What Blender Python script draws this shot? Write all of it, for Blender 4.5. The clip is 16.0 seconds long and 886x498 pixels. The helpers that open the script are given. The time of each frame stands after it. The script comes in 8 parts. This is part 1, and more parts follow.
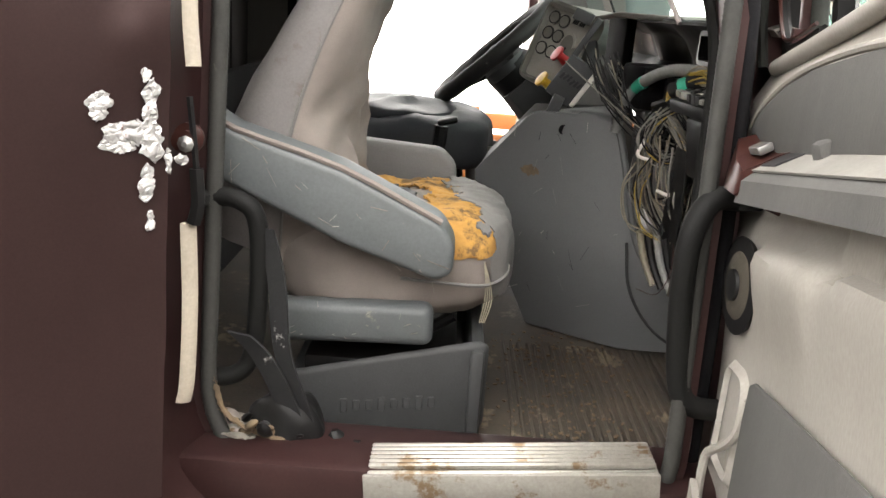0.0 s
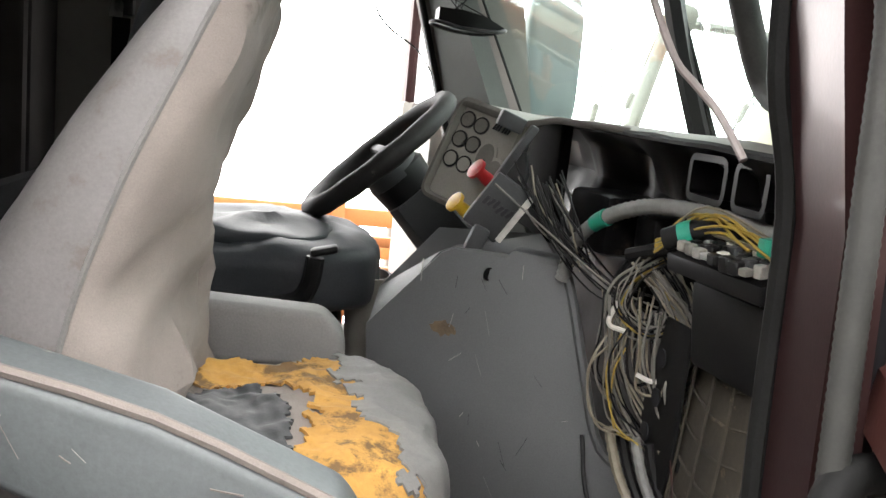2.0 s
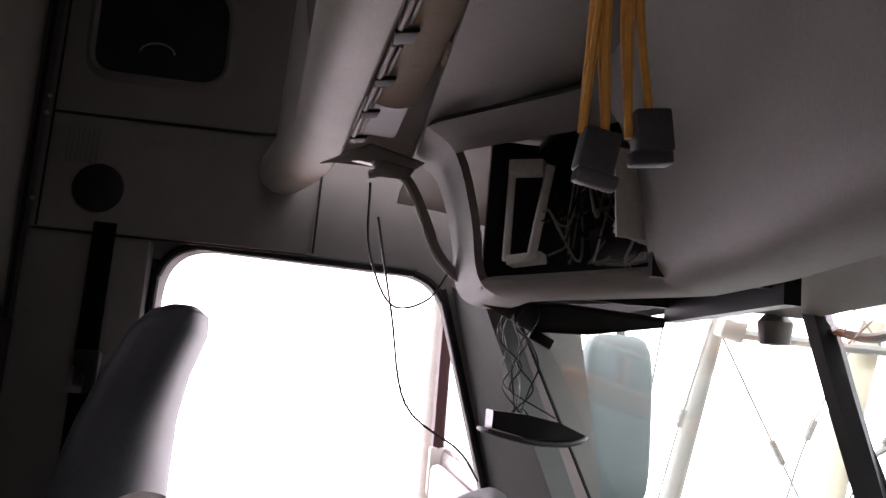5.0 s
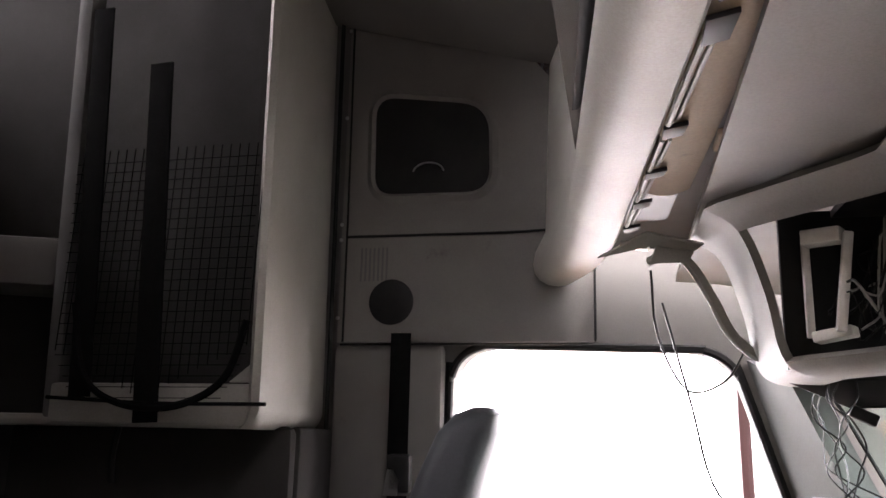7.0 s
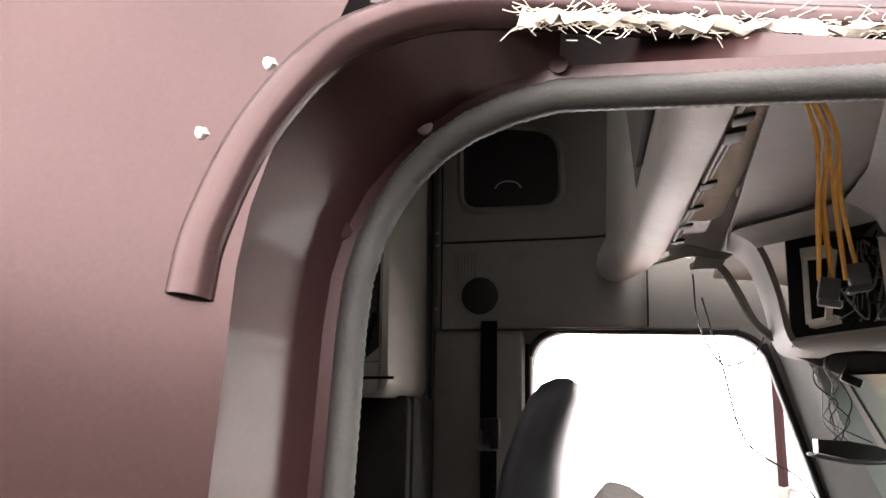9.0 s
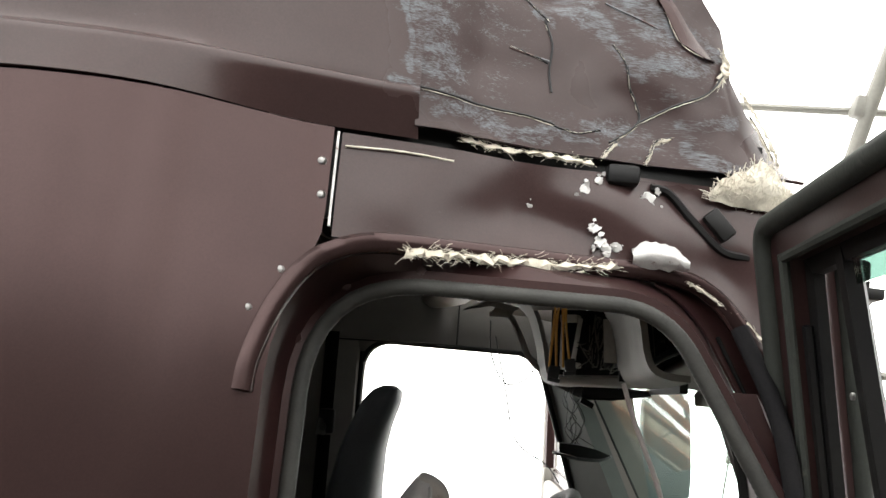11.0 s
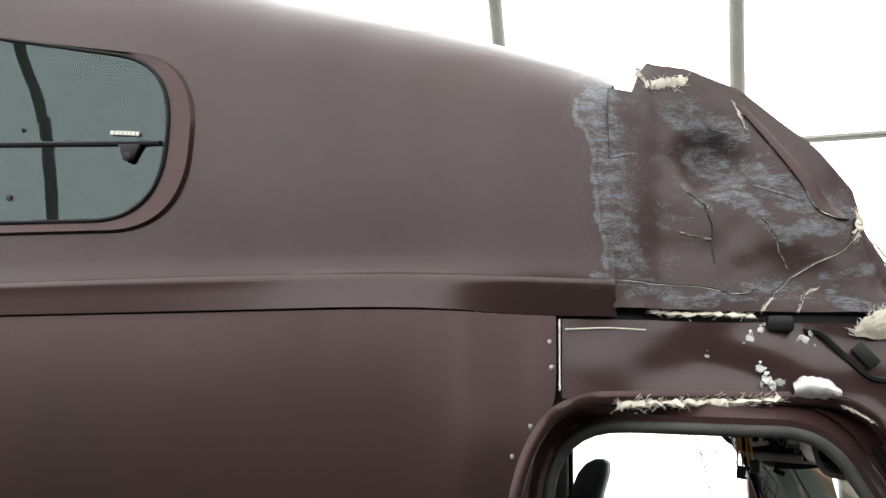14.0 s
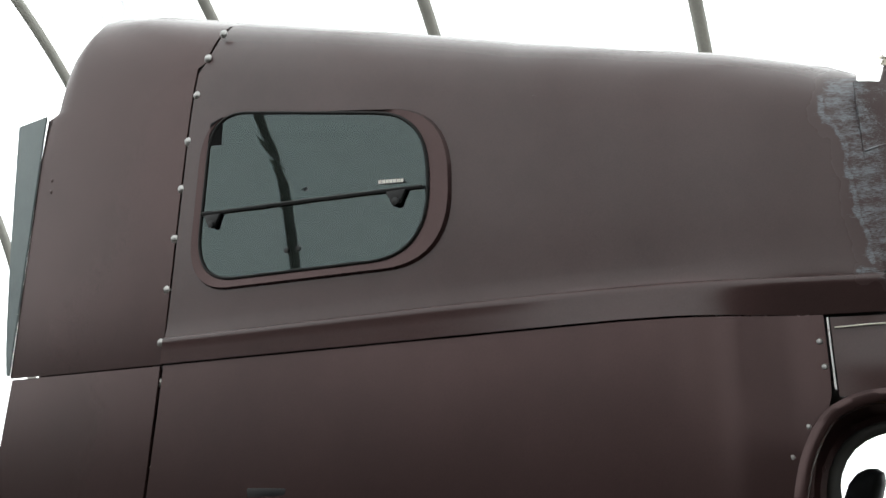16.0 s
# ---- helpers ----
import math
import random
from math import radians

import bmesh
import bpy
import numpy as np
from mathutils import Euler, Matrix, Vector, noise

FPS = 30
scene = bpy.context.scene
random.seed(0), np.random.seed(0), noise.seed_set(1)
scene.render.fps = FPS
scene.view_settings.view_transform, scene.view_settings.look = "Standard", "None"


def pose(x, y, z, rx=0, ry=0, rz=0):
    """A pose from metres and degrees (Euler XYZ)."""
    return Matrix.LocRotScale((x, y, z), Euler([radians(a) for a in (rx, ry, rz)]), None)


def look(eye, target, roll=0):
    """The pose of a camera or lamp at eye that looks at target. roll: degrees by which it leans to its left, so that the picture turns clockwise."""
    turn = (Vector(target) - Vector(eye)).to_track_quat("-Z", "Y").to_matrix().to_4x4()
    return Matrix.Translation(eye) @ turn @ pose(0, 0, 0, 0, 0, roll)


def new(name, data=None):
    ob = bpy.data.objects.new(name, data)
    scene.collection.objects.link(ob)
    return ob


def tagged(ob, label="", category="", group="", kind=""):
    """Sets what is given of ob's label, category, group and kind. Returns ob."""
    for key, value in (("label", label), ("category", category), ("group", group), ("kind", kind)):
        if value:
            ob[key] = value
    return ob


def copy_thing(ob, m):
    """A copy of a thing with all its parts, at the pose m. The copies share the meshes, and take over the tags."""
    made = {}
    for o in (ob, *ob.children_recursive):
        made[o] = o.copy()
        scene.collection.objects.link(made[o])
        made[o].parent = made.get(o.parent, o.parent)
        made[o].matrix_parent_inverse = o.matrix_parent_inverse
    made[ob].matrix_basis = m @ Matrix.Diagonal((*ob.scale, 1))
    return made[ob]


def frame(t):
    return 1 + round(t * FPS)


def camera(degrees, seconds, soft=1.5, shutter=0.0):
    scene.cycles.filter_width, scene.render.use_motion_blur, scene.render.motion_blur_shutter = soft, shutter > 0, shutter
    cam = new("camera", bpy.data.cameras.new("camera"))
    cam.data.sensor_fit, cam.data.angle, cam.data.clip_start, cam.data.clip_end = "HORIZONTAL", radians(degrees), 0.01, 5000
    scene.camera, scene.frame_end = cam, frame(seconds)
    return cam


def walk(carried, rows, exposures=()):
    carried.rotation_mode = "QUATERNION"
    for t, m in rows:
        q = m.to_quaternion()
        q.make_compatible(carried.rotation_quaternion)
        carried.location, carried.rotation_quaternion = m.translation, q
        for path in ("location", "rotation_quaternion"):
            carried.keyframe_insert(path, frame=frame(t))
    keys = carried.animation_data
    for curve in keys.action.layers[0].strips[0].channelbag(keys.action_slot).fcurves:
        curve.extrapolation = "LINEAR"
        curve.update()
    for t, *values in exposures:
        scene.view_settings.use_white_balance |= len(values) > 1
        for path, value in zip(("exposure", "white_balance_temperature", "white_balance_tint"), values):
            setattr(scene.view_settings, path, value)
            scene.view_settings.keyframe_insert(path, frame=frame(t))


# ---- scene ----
cam = camera(55.5, 16.0)

PATH = [
    (0, (-0.228, 0.186, 1.844), (-0.231, 2.108, 1.292), 4.3),
    (0.5, (-0.268, 0.324, 1.844), (-0.104, 2.242, 1.300), 5.1),
    (1, (-0.253, 0.498, 1.868), (-0.021, 2.417, 1.355), 5.5),
    (1.5, (-0.253, 0.643, 1.864), (0.011, 2.575, 1.421), 5.7),
    (2, (-0.290, 0.816, 1.870), (0.038, 2.759, 1.525), 6.2),
    (2.5, (-0.300, 0.936, 1.885), (0.076, 2.885, 1.644), 6.3),
    (3, (-0.310, 1.006, 1.916), (0.095, 2.960, 1.775), 6.4),
    (3.5, (-0.299, 1.109, 1.977), (0.106, 3.068, 1.999), 6.3),
    (3.7, (-0.297, 1.161, 2.003), (0.106, 3.117, 2.105), 6.1),
    (5.8, (-0.276, 1.400, 2.132), (-0.283, 3.374, 2.454), 3.5),
    (6, (-0.292, 1.386, 2.140), (-0.364, 3.357, 2.471), 2.9),
    (6.5, (-0.313, 1.355, 2.141), (-0.564, 3.300, 2.534), 2.1),
    (7, (-0.313, 1.338, 2.127), (-0.716, 3.246, 2.571), 1.2),
    (7.5, (-0.318, 1.287, 2.085), (-0.794, 3.174, 2.547), 1.0),
    (8, (-0.337, 1.180, 2.041), (-0.842, 3.060, 2.498), 0.8),
    (8.2, (-0.341, 1.117, 2.046), (-0.852, 2.999, 2.491), 0.9),
    (10.3, (-0.303, 0.370, 2.135), (-0.585, 2.318, 2.485), 3.3),
    (10.5, (-0.321, 0.302, 2.142), (-0.525, 2.261, 2.486), 3.6),
    (11, (-0.318, 0.174, 2.164), (-0.395, 2.143, 2.510), 3.9),
    (11.5, (-0.266, 0.063, 2.200), (-0.305, 2.033, 2.543), 3.7),
    (12, (-0.229, -0.047, 2.237), (-0.275, 1.922, 2.582), 3.4),
    (12.5, (-0.224, -0.096, 2.267), (-0.307, 1.873, 2.611), 3.0),
    (13, (-0.260, -0.193, 2.320), (-0.397, 1.772, 2.666), 2.7),
    (13.5, (-0.298, -0.283, 2.338), (-0.593, 1.662, 2.694), 1.9),
    (14, (-0.333, -0.383, 2.348), (-0.822, 1.517, 2.735), 0.6),
    (14.5, (-0.372, -0.434, 2.351), (-1.022, 1.410, 2.769), -0.3),
    (15, (-0.389, -0.490, 2.356), (-1.187, 1.290, 2.795), -1.0),
    (15.5, (-0.394, -0.521, 2.344), (-1.284, 1.211, 2.800), -1.4),
    (16, (-0.393, -0.528, 2.306), (-1.330, 1.179, 2.764), -1.5),
]
walk(cam, [(t, look(eye, target, roll)) for t, eye, target, roll in PATH],
     [(0, 1.6, 6900, 11), (1.5, 1.9, 6700, 10), (2.2, 1.75, 6600, 11), (3.0, 1.3, 6600, 16), (3.7, 0.7, 6550, 24), (6.0, 2.5, 6500, 30), (6.5, 3.0, 6550, 25), (7.0, 3.2, 6600, 22), (8.2, 3.0, 6900, 24), (10.3, 1.25, 6950, 10), (10.7, 1.02, 6800, 9), (11.0, 0.75, 6700, 8), (12.0, 0.35, 6600, 7), (12.5, 0.3, 6600, 7), (13.5, 0.34, 6500, 7), (14.2, 0.45, 6450, 7), (15.0, 0.22, 6400, 6), (15.5, -0.08, 6350, 5), (16.0, -0.3, 6350, 5)])

# ---- light ----
world = bpy.data.worlds.new("overcast_sky")
world.use_nodes = True
scene.world = world
wn = world.node_tree.nodes
sky = wn.new("ShaderNodeTexSky")
sky.sky_type = "NISHITA"
sky.sun_disc = False
sky.sun_elevation, sky.sun_rotation = radians(55), radians(200)
wn["Background"].inputs["Strength"].default_value = 0.1
world.node_tree.links.new(sky.outputs[0], wn["Background"].inputs["Color"])
sun_data = bpy.data.lights.new("sun", "SUN")
sun_data.energy, sun_data.angle, sun_data.color = 0.8, radians(20), (1.0, 0.97, 0.93)
sun = new("sun", sun_data)
sun.matrix_world = look((-3, -8, 12), (0, 2, 1))


# ---- mesh helpers ----
def thing(name, label, category, at=(0, 0, 0), group="", kind=""):
    e = new(name)
    e.location = at
    e.empty_display_size = 0.05
    return tagged(e, label, category, group, kind)


def part(name, bm, material, parent=None, label="", smooth=True, kind=""):
    bmesh.ops.recalc_face_normals(bm, faces=bm.faces[:])
    me = bpy.data.meshes.new(name)
    for f in bm.faces:
        f.smooth = smooth
    bm.to_mesh(me)
    bm.free()
    if smooth:
        me.set_sharp_from_angle(angle=radians(38))
    for m in material if isinstance(material, (list, tuple)) else [material]:
        me.materials.append(m)
    ob = new(name, me)
    if parent is not None:
        ob.parent = parent
        if parent.type == "EMPTY":
            ob.matrix_parent_inverse = Matrix.Translation(parent.location).inverted()
    return tagged(ob, label, "", "", kind)


def single(name, bm, material, label, category, group="", kind="", smooth=True):
    ob = part(name, bm, material, None, label, smooth)
    return tagged(ob, label, category, group, kind)


def joined(*bms):
    out = bmesh.new()
    for b in bms:
        me = bpy.data.meshes.new("tmp")
        b.to_mesh(me)
        b.free()
        out.from_mesh(me)
        bpy.data.meshes.remove(me)
    return out


def box(c, s, rot=(0, 0, 0), bev=0.006, seg=2):
    bm = bmesh.new()
    bmesh.ops.create_cube(bm, size=1.0)
    bmesh.ops.scale(bm, vec=s, verts=bm.verts[:])
    if bev:
        bmesh.ops.bevel(bm, geom=bm.edges[:], offset=min(bev, min(s) * 0.45), segments=seg, affect="EDGES", profile=0.5)
    bmesh.ops.transform(bm, matrix=pose(*c, *rot), verts=bm.verts[:])
    return bm


def curve(points, n=6, closed=False):
    """Catmull-Rom through the points."""
    p = [Vector(q) for q in points]
    m = len(p)
    out = []
    last = m if closed else m - 1
    for i in range(last):
        a, b, c, d = (p[(i - 1) % m] if closed or i else p[0] * 2 - p[1], p[i], p[(i + 1) % m],
                      p[(i + 2) % m] if closed or i + 2 < m else p[-1] * 2 - p[-2])
        for k in range(n):
            t = k / n
            out.append(0.5 * (2 * b + (c - a) * t + (2 * a - 5 * b + 4 * c - d) * t * t + (3 * b - a - 3 * c + d) * t ** 3))
    if not closed:
        out.append(p[-1])
    return out


def tube(points, r, n=8, closed=False, smooth=6, flat=1.0, ribs=0.0):
    """A swept round section; r may be a number or a function of 0..1; flat squeezes the section; ribs: corrugation."""
    p = curve(points, smooth, closed) if smooth > 1 else [Vector(q) for q in points]
    bm = bmesh.new()
    m = len(p)
    rings = []
    up = None
    for i in range(m):
        a, b = (p[(i - 1) % m], p[(i + 1) % m]) if closed else (p[max(i - 1, 0)], p[min(i + 1, m - 1)])
        d = (b - a).normalized()
        if up is None:
            up = d.orthogonal().normalized()
        up = (up - d * up.dot(d)).normalized()
        side = d.cross(up)
        rad = r(i / (m - 1)) if callable(r) else r
        if ribs and i % 2:
            rad *= 1 - ribs
        rings.append([bm.verts.new(p[i] + (up * math.cos(k * 2 * math.pi / n) + side * math.sin(k * 2 * math.pi / n) * flat) * rad) for k in range(n)])
    for i in range(m if closed else m - 1):
        q, s = rings[i], rings[(i + 1) % m]
        for k in range(n):
            bm.faces.new((q[k], q[(k + 1) % n], s[(k + 1) % n], s[k]))
    if not closed:
        bm.faces.new(rings[0][::-1])
        bm.faces.new(rings[-1])
    return bm


def sheet(f, us, vs, th=0.004):
    """A bent sheet with thickness: f(u, v) gives its front; us and vs are lists of parameters."""
    bm = bmesh.new()
    g = [[Vector(f(u, v)) for v in vs] for u in us]
    nu, nv = len(us), len(vs)
    nor = [[None] * nv for _ in us]
    for i in range(nu):
        for j in range(nv):
            du = g[min(i + 1, nu - 1)][j] - g[max(i - 1, 0)][j]
            dv = g[i][min(j + 1, nv - 1)] - g[i][max(j - 1, 0)]
            c = du.cross(dv)
            nor[i][j] = c.normalized() if c.length > 1e-12 else Vector((0, 0, 1))
    a = [[bm.verts.new(g[i][j]) for j in range(nv)] for i in range(nu)]
    b = [[bm.verts.new(g[i][j] + nor[i][j] * th) for j in range(nv)] for i in range(nu)]
    for i in range(nu - 1):
        for j in range(nv - 1):
            bm.faces.new((a[i][j], a[i + 1][j], a[i + 1][j + 1], a[i][j + 1]))
            bm.faces.new((b[i][j], b[i][j + 1], b[i + 1][j + 1], b[i + 1][j]))
    rim = [(i, 0) for i in range(nu)] + [(nu - 1, j) for j in range(1, nv)] + [(i, nv - 1) for i in range(nu - 2, -1, -1)] + [(0, j) for j in range(nv - 2, 0, -1)]
    for k in range(len(rim)):
        (i, j), (m, n) = rim[k], rim[(k + 1) % len(rim)]
        bm.faces.new((a[i][j], b[i][j], b[m][n], a[m][n]))
    return bm


def slab(points, depth, bev=0.004, seg=2):
    """A flat outline pushed along the vector depth."""
    bm = bmesh.new()
    vs = [bm.verts.new(p) for p in points]
    f = bm.faces.new(vs)
    r = bmesh.ops.extrude_face_region(bm, geom=[f])
    bmesh.ops.translate(bm, vec=Vector(depth), verts=[v for v in r["geom"] if isinstance(v, bmesh.types.BMVert)])
    bmesh.ops.recalc_face_normals(bm, faces=bm.faces[:])
    if bev:
        bmesh.ops.bevel(bm, geom=[e for e in bm.edges if e.calc_face_angle(0) > 0.5], offset=bev, segments=seg, affect="EDGES", profile=0.5, clamp_overlap=True)
    return bm


def lathe(profile, m, n=20):
    """Turned shape: profile of (radius, height) about z, placed by the matrix m."""
    bm = bmesh.new()
    rings = []
    for r, h in profile:
        rings.append([bm.verts.new(m @ Vector((r * math.cos(k * 2 * math.pi / n), r * math.sin(k * 2 * math.pi / n), h))) for k in range(n)])
    for q, s in zip(rings, rings[1:]):
        for k in range(n):
            bm.faces.new((q[k], q[(k + 1) % n], s[(k + 1) % n], s[k]))
    bm.faces.new(rings[0][::-1])
    bm.faces.new(rings[-1])
    return bm


def cushion(c, s, rot=(0, 0, 0), n=4.0, res=20, crease=0.0, seed=0.0):
    """A soft rounded block: a superellipsoid with folds."""
    bm = bmesh.new()
    bmesh.ops.create_uvsphere(bm, u_segments=res * 2, v_segments=res, radius=1.0)
    for v in bm.verts:
        d = v.co.normalized()
        k = (abs(d.x) ** n + abs(d.y) ** n + abs(d.z) ** n) ** (-1 / n)
        w = Vector((d.x * k * s[0] / 2, d.y * k * s[1] / 2, d.z * k * s[2] / 2))
        if crease:
            w += d * crease * (noise.noise(Vector((w.x * 9 + seed, w.y * 9, w.z * 5))) + 0.5 * noise.noise(Vector((w.x * 26, w.y * 26 + seed, w.z * 14))))
        v.co = w
    bmesh.ops.transform(bm, matrix=pose(*c, *rot), verts=bm.verts[:])
    return bm


def loft(sections, cap=True):
    """Skins closed sections that have the same number of points."""
    bm = bmesh.new()
    rings = [[bm.verts.new(p) for p in s] for s in sections]
    n = len(rings[0])
    for q, s in zip(rings, rings[1:]):
        for k in range(n):
            bm.faces.new((q[k], q[(k + 1) % n], s[(k + 1) % n], s[k]))
    if cap:
        bm.faces.new(rings[0][::-1])
        bm.faces.new(rings[-1])
    return bm


def steps(a, b, n):
    return [a + (b - a) * i / n for i in range(n + 1)]


def lerp_table(table, x):
    if x <= table[0][0]:
        return table[0][1]
    for (a, p), (b, q) in zip(table, table[1:]):
        if x <= b:
            return p + (q - p) * (x - a) / (b - a)
    return table[-1][1]


def rounded(points, radii, n=6):
    """A closed outline in 2D with rounded corners."""
    out = []
    m = len(points)
    for i in range(m):
        p = Vector(points[i])
        r = radii[i] if isinstance(radii, (list, tuple)) else radii
        a, b = (Vector(points[i - 1]) - p), (Vector(points[(i + 1) % m]) - p)
        ang = a.angle(b)
        d = min(r / max(math.tan(ang / 2), 0.05), a.length * 0.49, b.length * 0.49)
        s, e = p + a.normalized() * d, p + b.normalized() * d
        for k in range(n + 1):
            t = k / n
            out.append(s * (1 - t) ** 2 + p * 2 * t * (1 - t) + e * t * t)
    return out


# ---- materials ----
def material(name, col, col2=None, scale=6.0, rough=0.6, rough2=None, metal=0.0, bump=0.15, fine=120.0, dirt=None, dirt_scale=4.0, dirt_at=0.6, streak=(1, 1, 1), coat=0.0, spec=0.5):
    """Two-scale procedural surface: broad tone, fine grain, and patches of dirt with edges of their own."""
    m = bpy.data.materials.new(name)
    m.use_nodes = True
    t = m.node_tree
    n, l = t.nodes, t.links
    b = n["Principled BSDF"]
    tc = n.new("ShaderNodeTexCoord")
    mp = n.new("ShaderNodeMapping")
    mp.inputs["Scale"].default_value = streak
    l.new(tc.outputs["Object"], mp.inputs[0])

    def tex(s, detail=6.0, rg=0.6):
        q = n.new("ShaderNodeTexNoise")
        q.inputs["Scale"].default_value, q.inputs["Detail"].default_value, q.inputs["Roughness"].default_value = s, detail, rg
        l.new(mp.outputs[0], q.inputs["Vector"])
        return q

    def mix(fac, a, c):
        q = n.new("ShaderNodeMix")
        q.data_type = "RGBA"
        l.new(fac, q.inputs[0])
        for sock, v in ((q.inputs[6], a), (q.inputs[7], c)):
            if isinstance(v, tuple):
                sock.default_value = (*v, 1)
            else:
                l.new(v, sock)
        return q.outputs[2]

    def ramp(src, lo, hi):
        q = n.new("ShaderNodeMapRange")
        q.inputs[1].default_value, q.inputs[2].default_value = lo, hi
        l.new(src, q.inputs[0])
        return q.outputs[0]
    broad, grain = tex(scale), tex(fine, 3.0)
    col2 = col2 or tuple(c * 0.75 for c in col)
    c = mix(ramp(broad.outputs[0], 0.3, 0.7), col, col2)
    dark = tuple(v * 0.82 for v in col)
    gm = n.new("ShaderNodeMix")
    gm.data_type, gm.blend_type = "RGBA", "MULTIPLY"
    gm.inputs[0].default_value = 0.35
    l.new(c, gm.inputs[6])
    l.new(grain.outputs[0], gm.inputs[7])
    bright = n.new("ShaderNodeBrightContrast")
    bright.inputs[1].default_value = 0.0
    l.new(gm.outputs[2], bright.inputs[0])
    c = bright.outputs[0]
    if dirt:
        d = tex(dirt_scale, 9.0, 0.7)
        c = mix(ramp(d.outputs[0], dirt_at, dirt_at + 0.07), c, dirt)
    l.new(c, b.inputs["Base Color"])
    rr = n.new("ShaderNodeMapRange")
    rr.inputs[3].default_value, rr.inputs[4].default_value = rough, rough2 if rough2 is not None else min(rough + 0.2, 1)
    l.new(broad.outputs[0], rr.inputs[0])
    l.new(rr.outputs[0], b.inputs["Roughness"])
    b.inputs["Metallic"].default_value = metal
    b.inputs["Coat Weight"].default_value = coat
    b.inputs["Specular IOR Level"].default_value = spec
    if bump:
        bp = n.new("ShaderNodeBump")
        bp.inputs["Strength"].default_value, bp.inputs["Distance"].default_value = bump, 0.002
        l.new(grain.outputs[0], bp.inputs["Height"])
        l.new(bp.outputs[0], b.inputs["Normal"])
    return m


def glass(name, tint=(0.85, 0.95, 0.93), rough=0.0, ior=1.45, sheen=(1, 1, 1)):
    m = bpy.data.materials.new(name)
    m.use_nodes = True
    n, l = m.node_tree.nodes, m.node_tree.links
    out = n["Material Output"]
    tr, gl, fr, mx, pw, p5 = n.new("ShaderNodeBsdfTransparent"), n.new("ShaderNodeBsdfGlossy"), n.new("ShaderNodeLayerWeight"), n.new("ShaderNodeMixShader"), n.new("ShaderNodeMapRange"), n.new("ShaderNodeMath")
    tr.inputs[0].default_value = (*tint, 1)
    gl.inputs["Color"].default_value = (*sheen, 1)
    gl.inputs["Roughness"].default_value = rough
    fr.inputs[0].default_value = 0.5
    p5.operation = "POWER"
    p5.inputs[1].default_value = 5.0
    base = ((ior - 1) / (ior + 1)) ** 2
    pw.inputs[3].default_value, pw.inputs[4].default_value = base, 1.0
    l.new(fr.outputs["Facing"], p5.inputs[0])
    l.new(p5.outputs[0], pw.inputs[0])
    l.new(pw.outputs[0], mx.inputs[0])
    l.new(tr.outputs[0], mx.inputs[1])
    l.new(gl.outputs[0], mx.inputs[2])
    l.new(mx.outputs[0], out.inputs[0])
    return m


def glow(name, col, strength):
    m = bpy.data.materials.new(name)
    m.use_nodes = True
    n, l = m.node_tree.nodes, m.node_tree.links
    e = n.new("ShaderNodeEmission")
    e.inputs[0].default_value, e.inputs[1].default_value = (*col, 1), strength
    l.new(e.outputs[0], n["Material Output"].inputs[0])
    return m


PAINT_ARGS = ((0.056, 0.0322, 0.0313), (0.042, 0.0242, 0.0235), 2.2, 0.2, 0.3, 0.5, 0.02, 300)
MAROON = material("maroon_paint", *PAINT_ARGS, spec=0.28)
MAROON_IN = material("maroon_frame_paint", (0.058, 0.027, 0.0262), (0.044, 0.0205, 0.02), 8.0, 0.24, 0.4, 0.45, 0.05, 200, (0.15, 0.08, 0.07), 30.0, 0.7, coat=0.08, spec=0.6)
RUBBER = material("black_rubber", (0.008, 0.008, 0.008), (0.013, 0.013, 0.0125), 20, 0.55, 0.75, 0, 0.3, 200, (0.06, 0.055, 0.05), 30, 0.74, spec=0.15)
SEALRIB = material("grey_ribbed_seal", (0.05, 0.049, 0.045), (0.036, 0.036, 0.034), 20, 0.55, 0.75, 0, 0.3, 200, (0.11, 0.1, 0.085), 30, 0.66, spec=0.3)
DUSTY = material("dusty_dash_plastic", (0.2, 0.187, 0.165), (0.14, 0.132, 0.12), 6, 0.7, 0.85, 0, 0.15, 250, (0.085, 0.08, 0.075), 9, 0.6)
WHEEL = material("worn_black_wheel_cover", (0.017, 0.016, 0.016), (0.03, 0.028, 0.027), 10, 0.6, 0.8, 0, 0.5, 260, (0.08, 0.075, 0.07), 16, 0.63, spec=0.3)
# black of plastic parts, also of flat sheets that stand for shade
BLACK = material("black_plastic_and_shade", (0.01, 0.01, 0.011), (0.017, 0.0165, 0.016), 14, 0.35, 0.55, 0, 0.1, 250, (0.06, 0.05, 0.045), 14, 0.68, spec=0.17)
DUCT = material("black_duct_plastic", (0.005, 0.005, 0.006), (0.01, 0.0095, 0.009), 6, 0.25, 0.4, 0, 0.06, 120, (0.03, 0.024, 0.02), 7, 0.63, spec=0.09)
GREY = material("grey_console_plastic", (0.125, 0.128, 0.13), (0.105, 0.107, 0.109), 3, 0.5, 0.62, 0, 0.15, 400, (0.16, 0.15, 0.12), 11, 0.72)
DARKGREY = material("dark_grey_plastic", (0.06, 0.062, 0.064), (0.045, 0.046, 0.048), 6, 0.5, 0.65, 0, 0.15, 300, (0.2, 0.195, 0.19), 12, 0.68, spec=0.3)
PEDESTAL = material("charcoal_moulded_plastic", (0.06, 0.062, 0.063), (0.044, 0.045, 0.046), 6, 0.5, 0.65, 0, 0.2, 300, (0.09, 0.088, 0.085), 10, 0.66, spec=0.3)
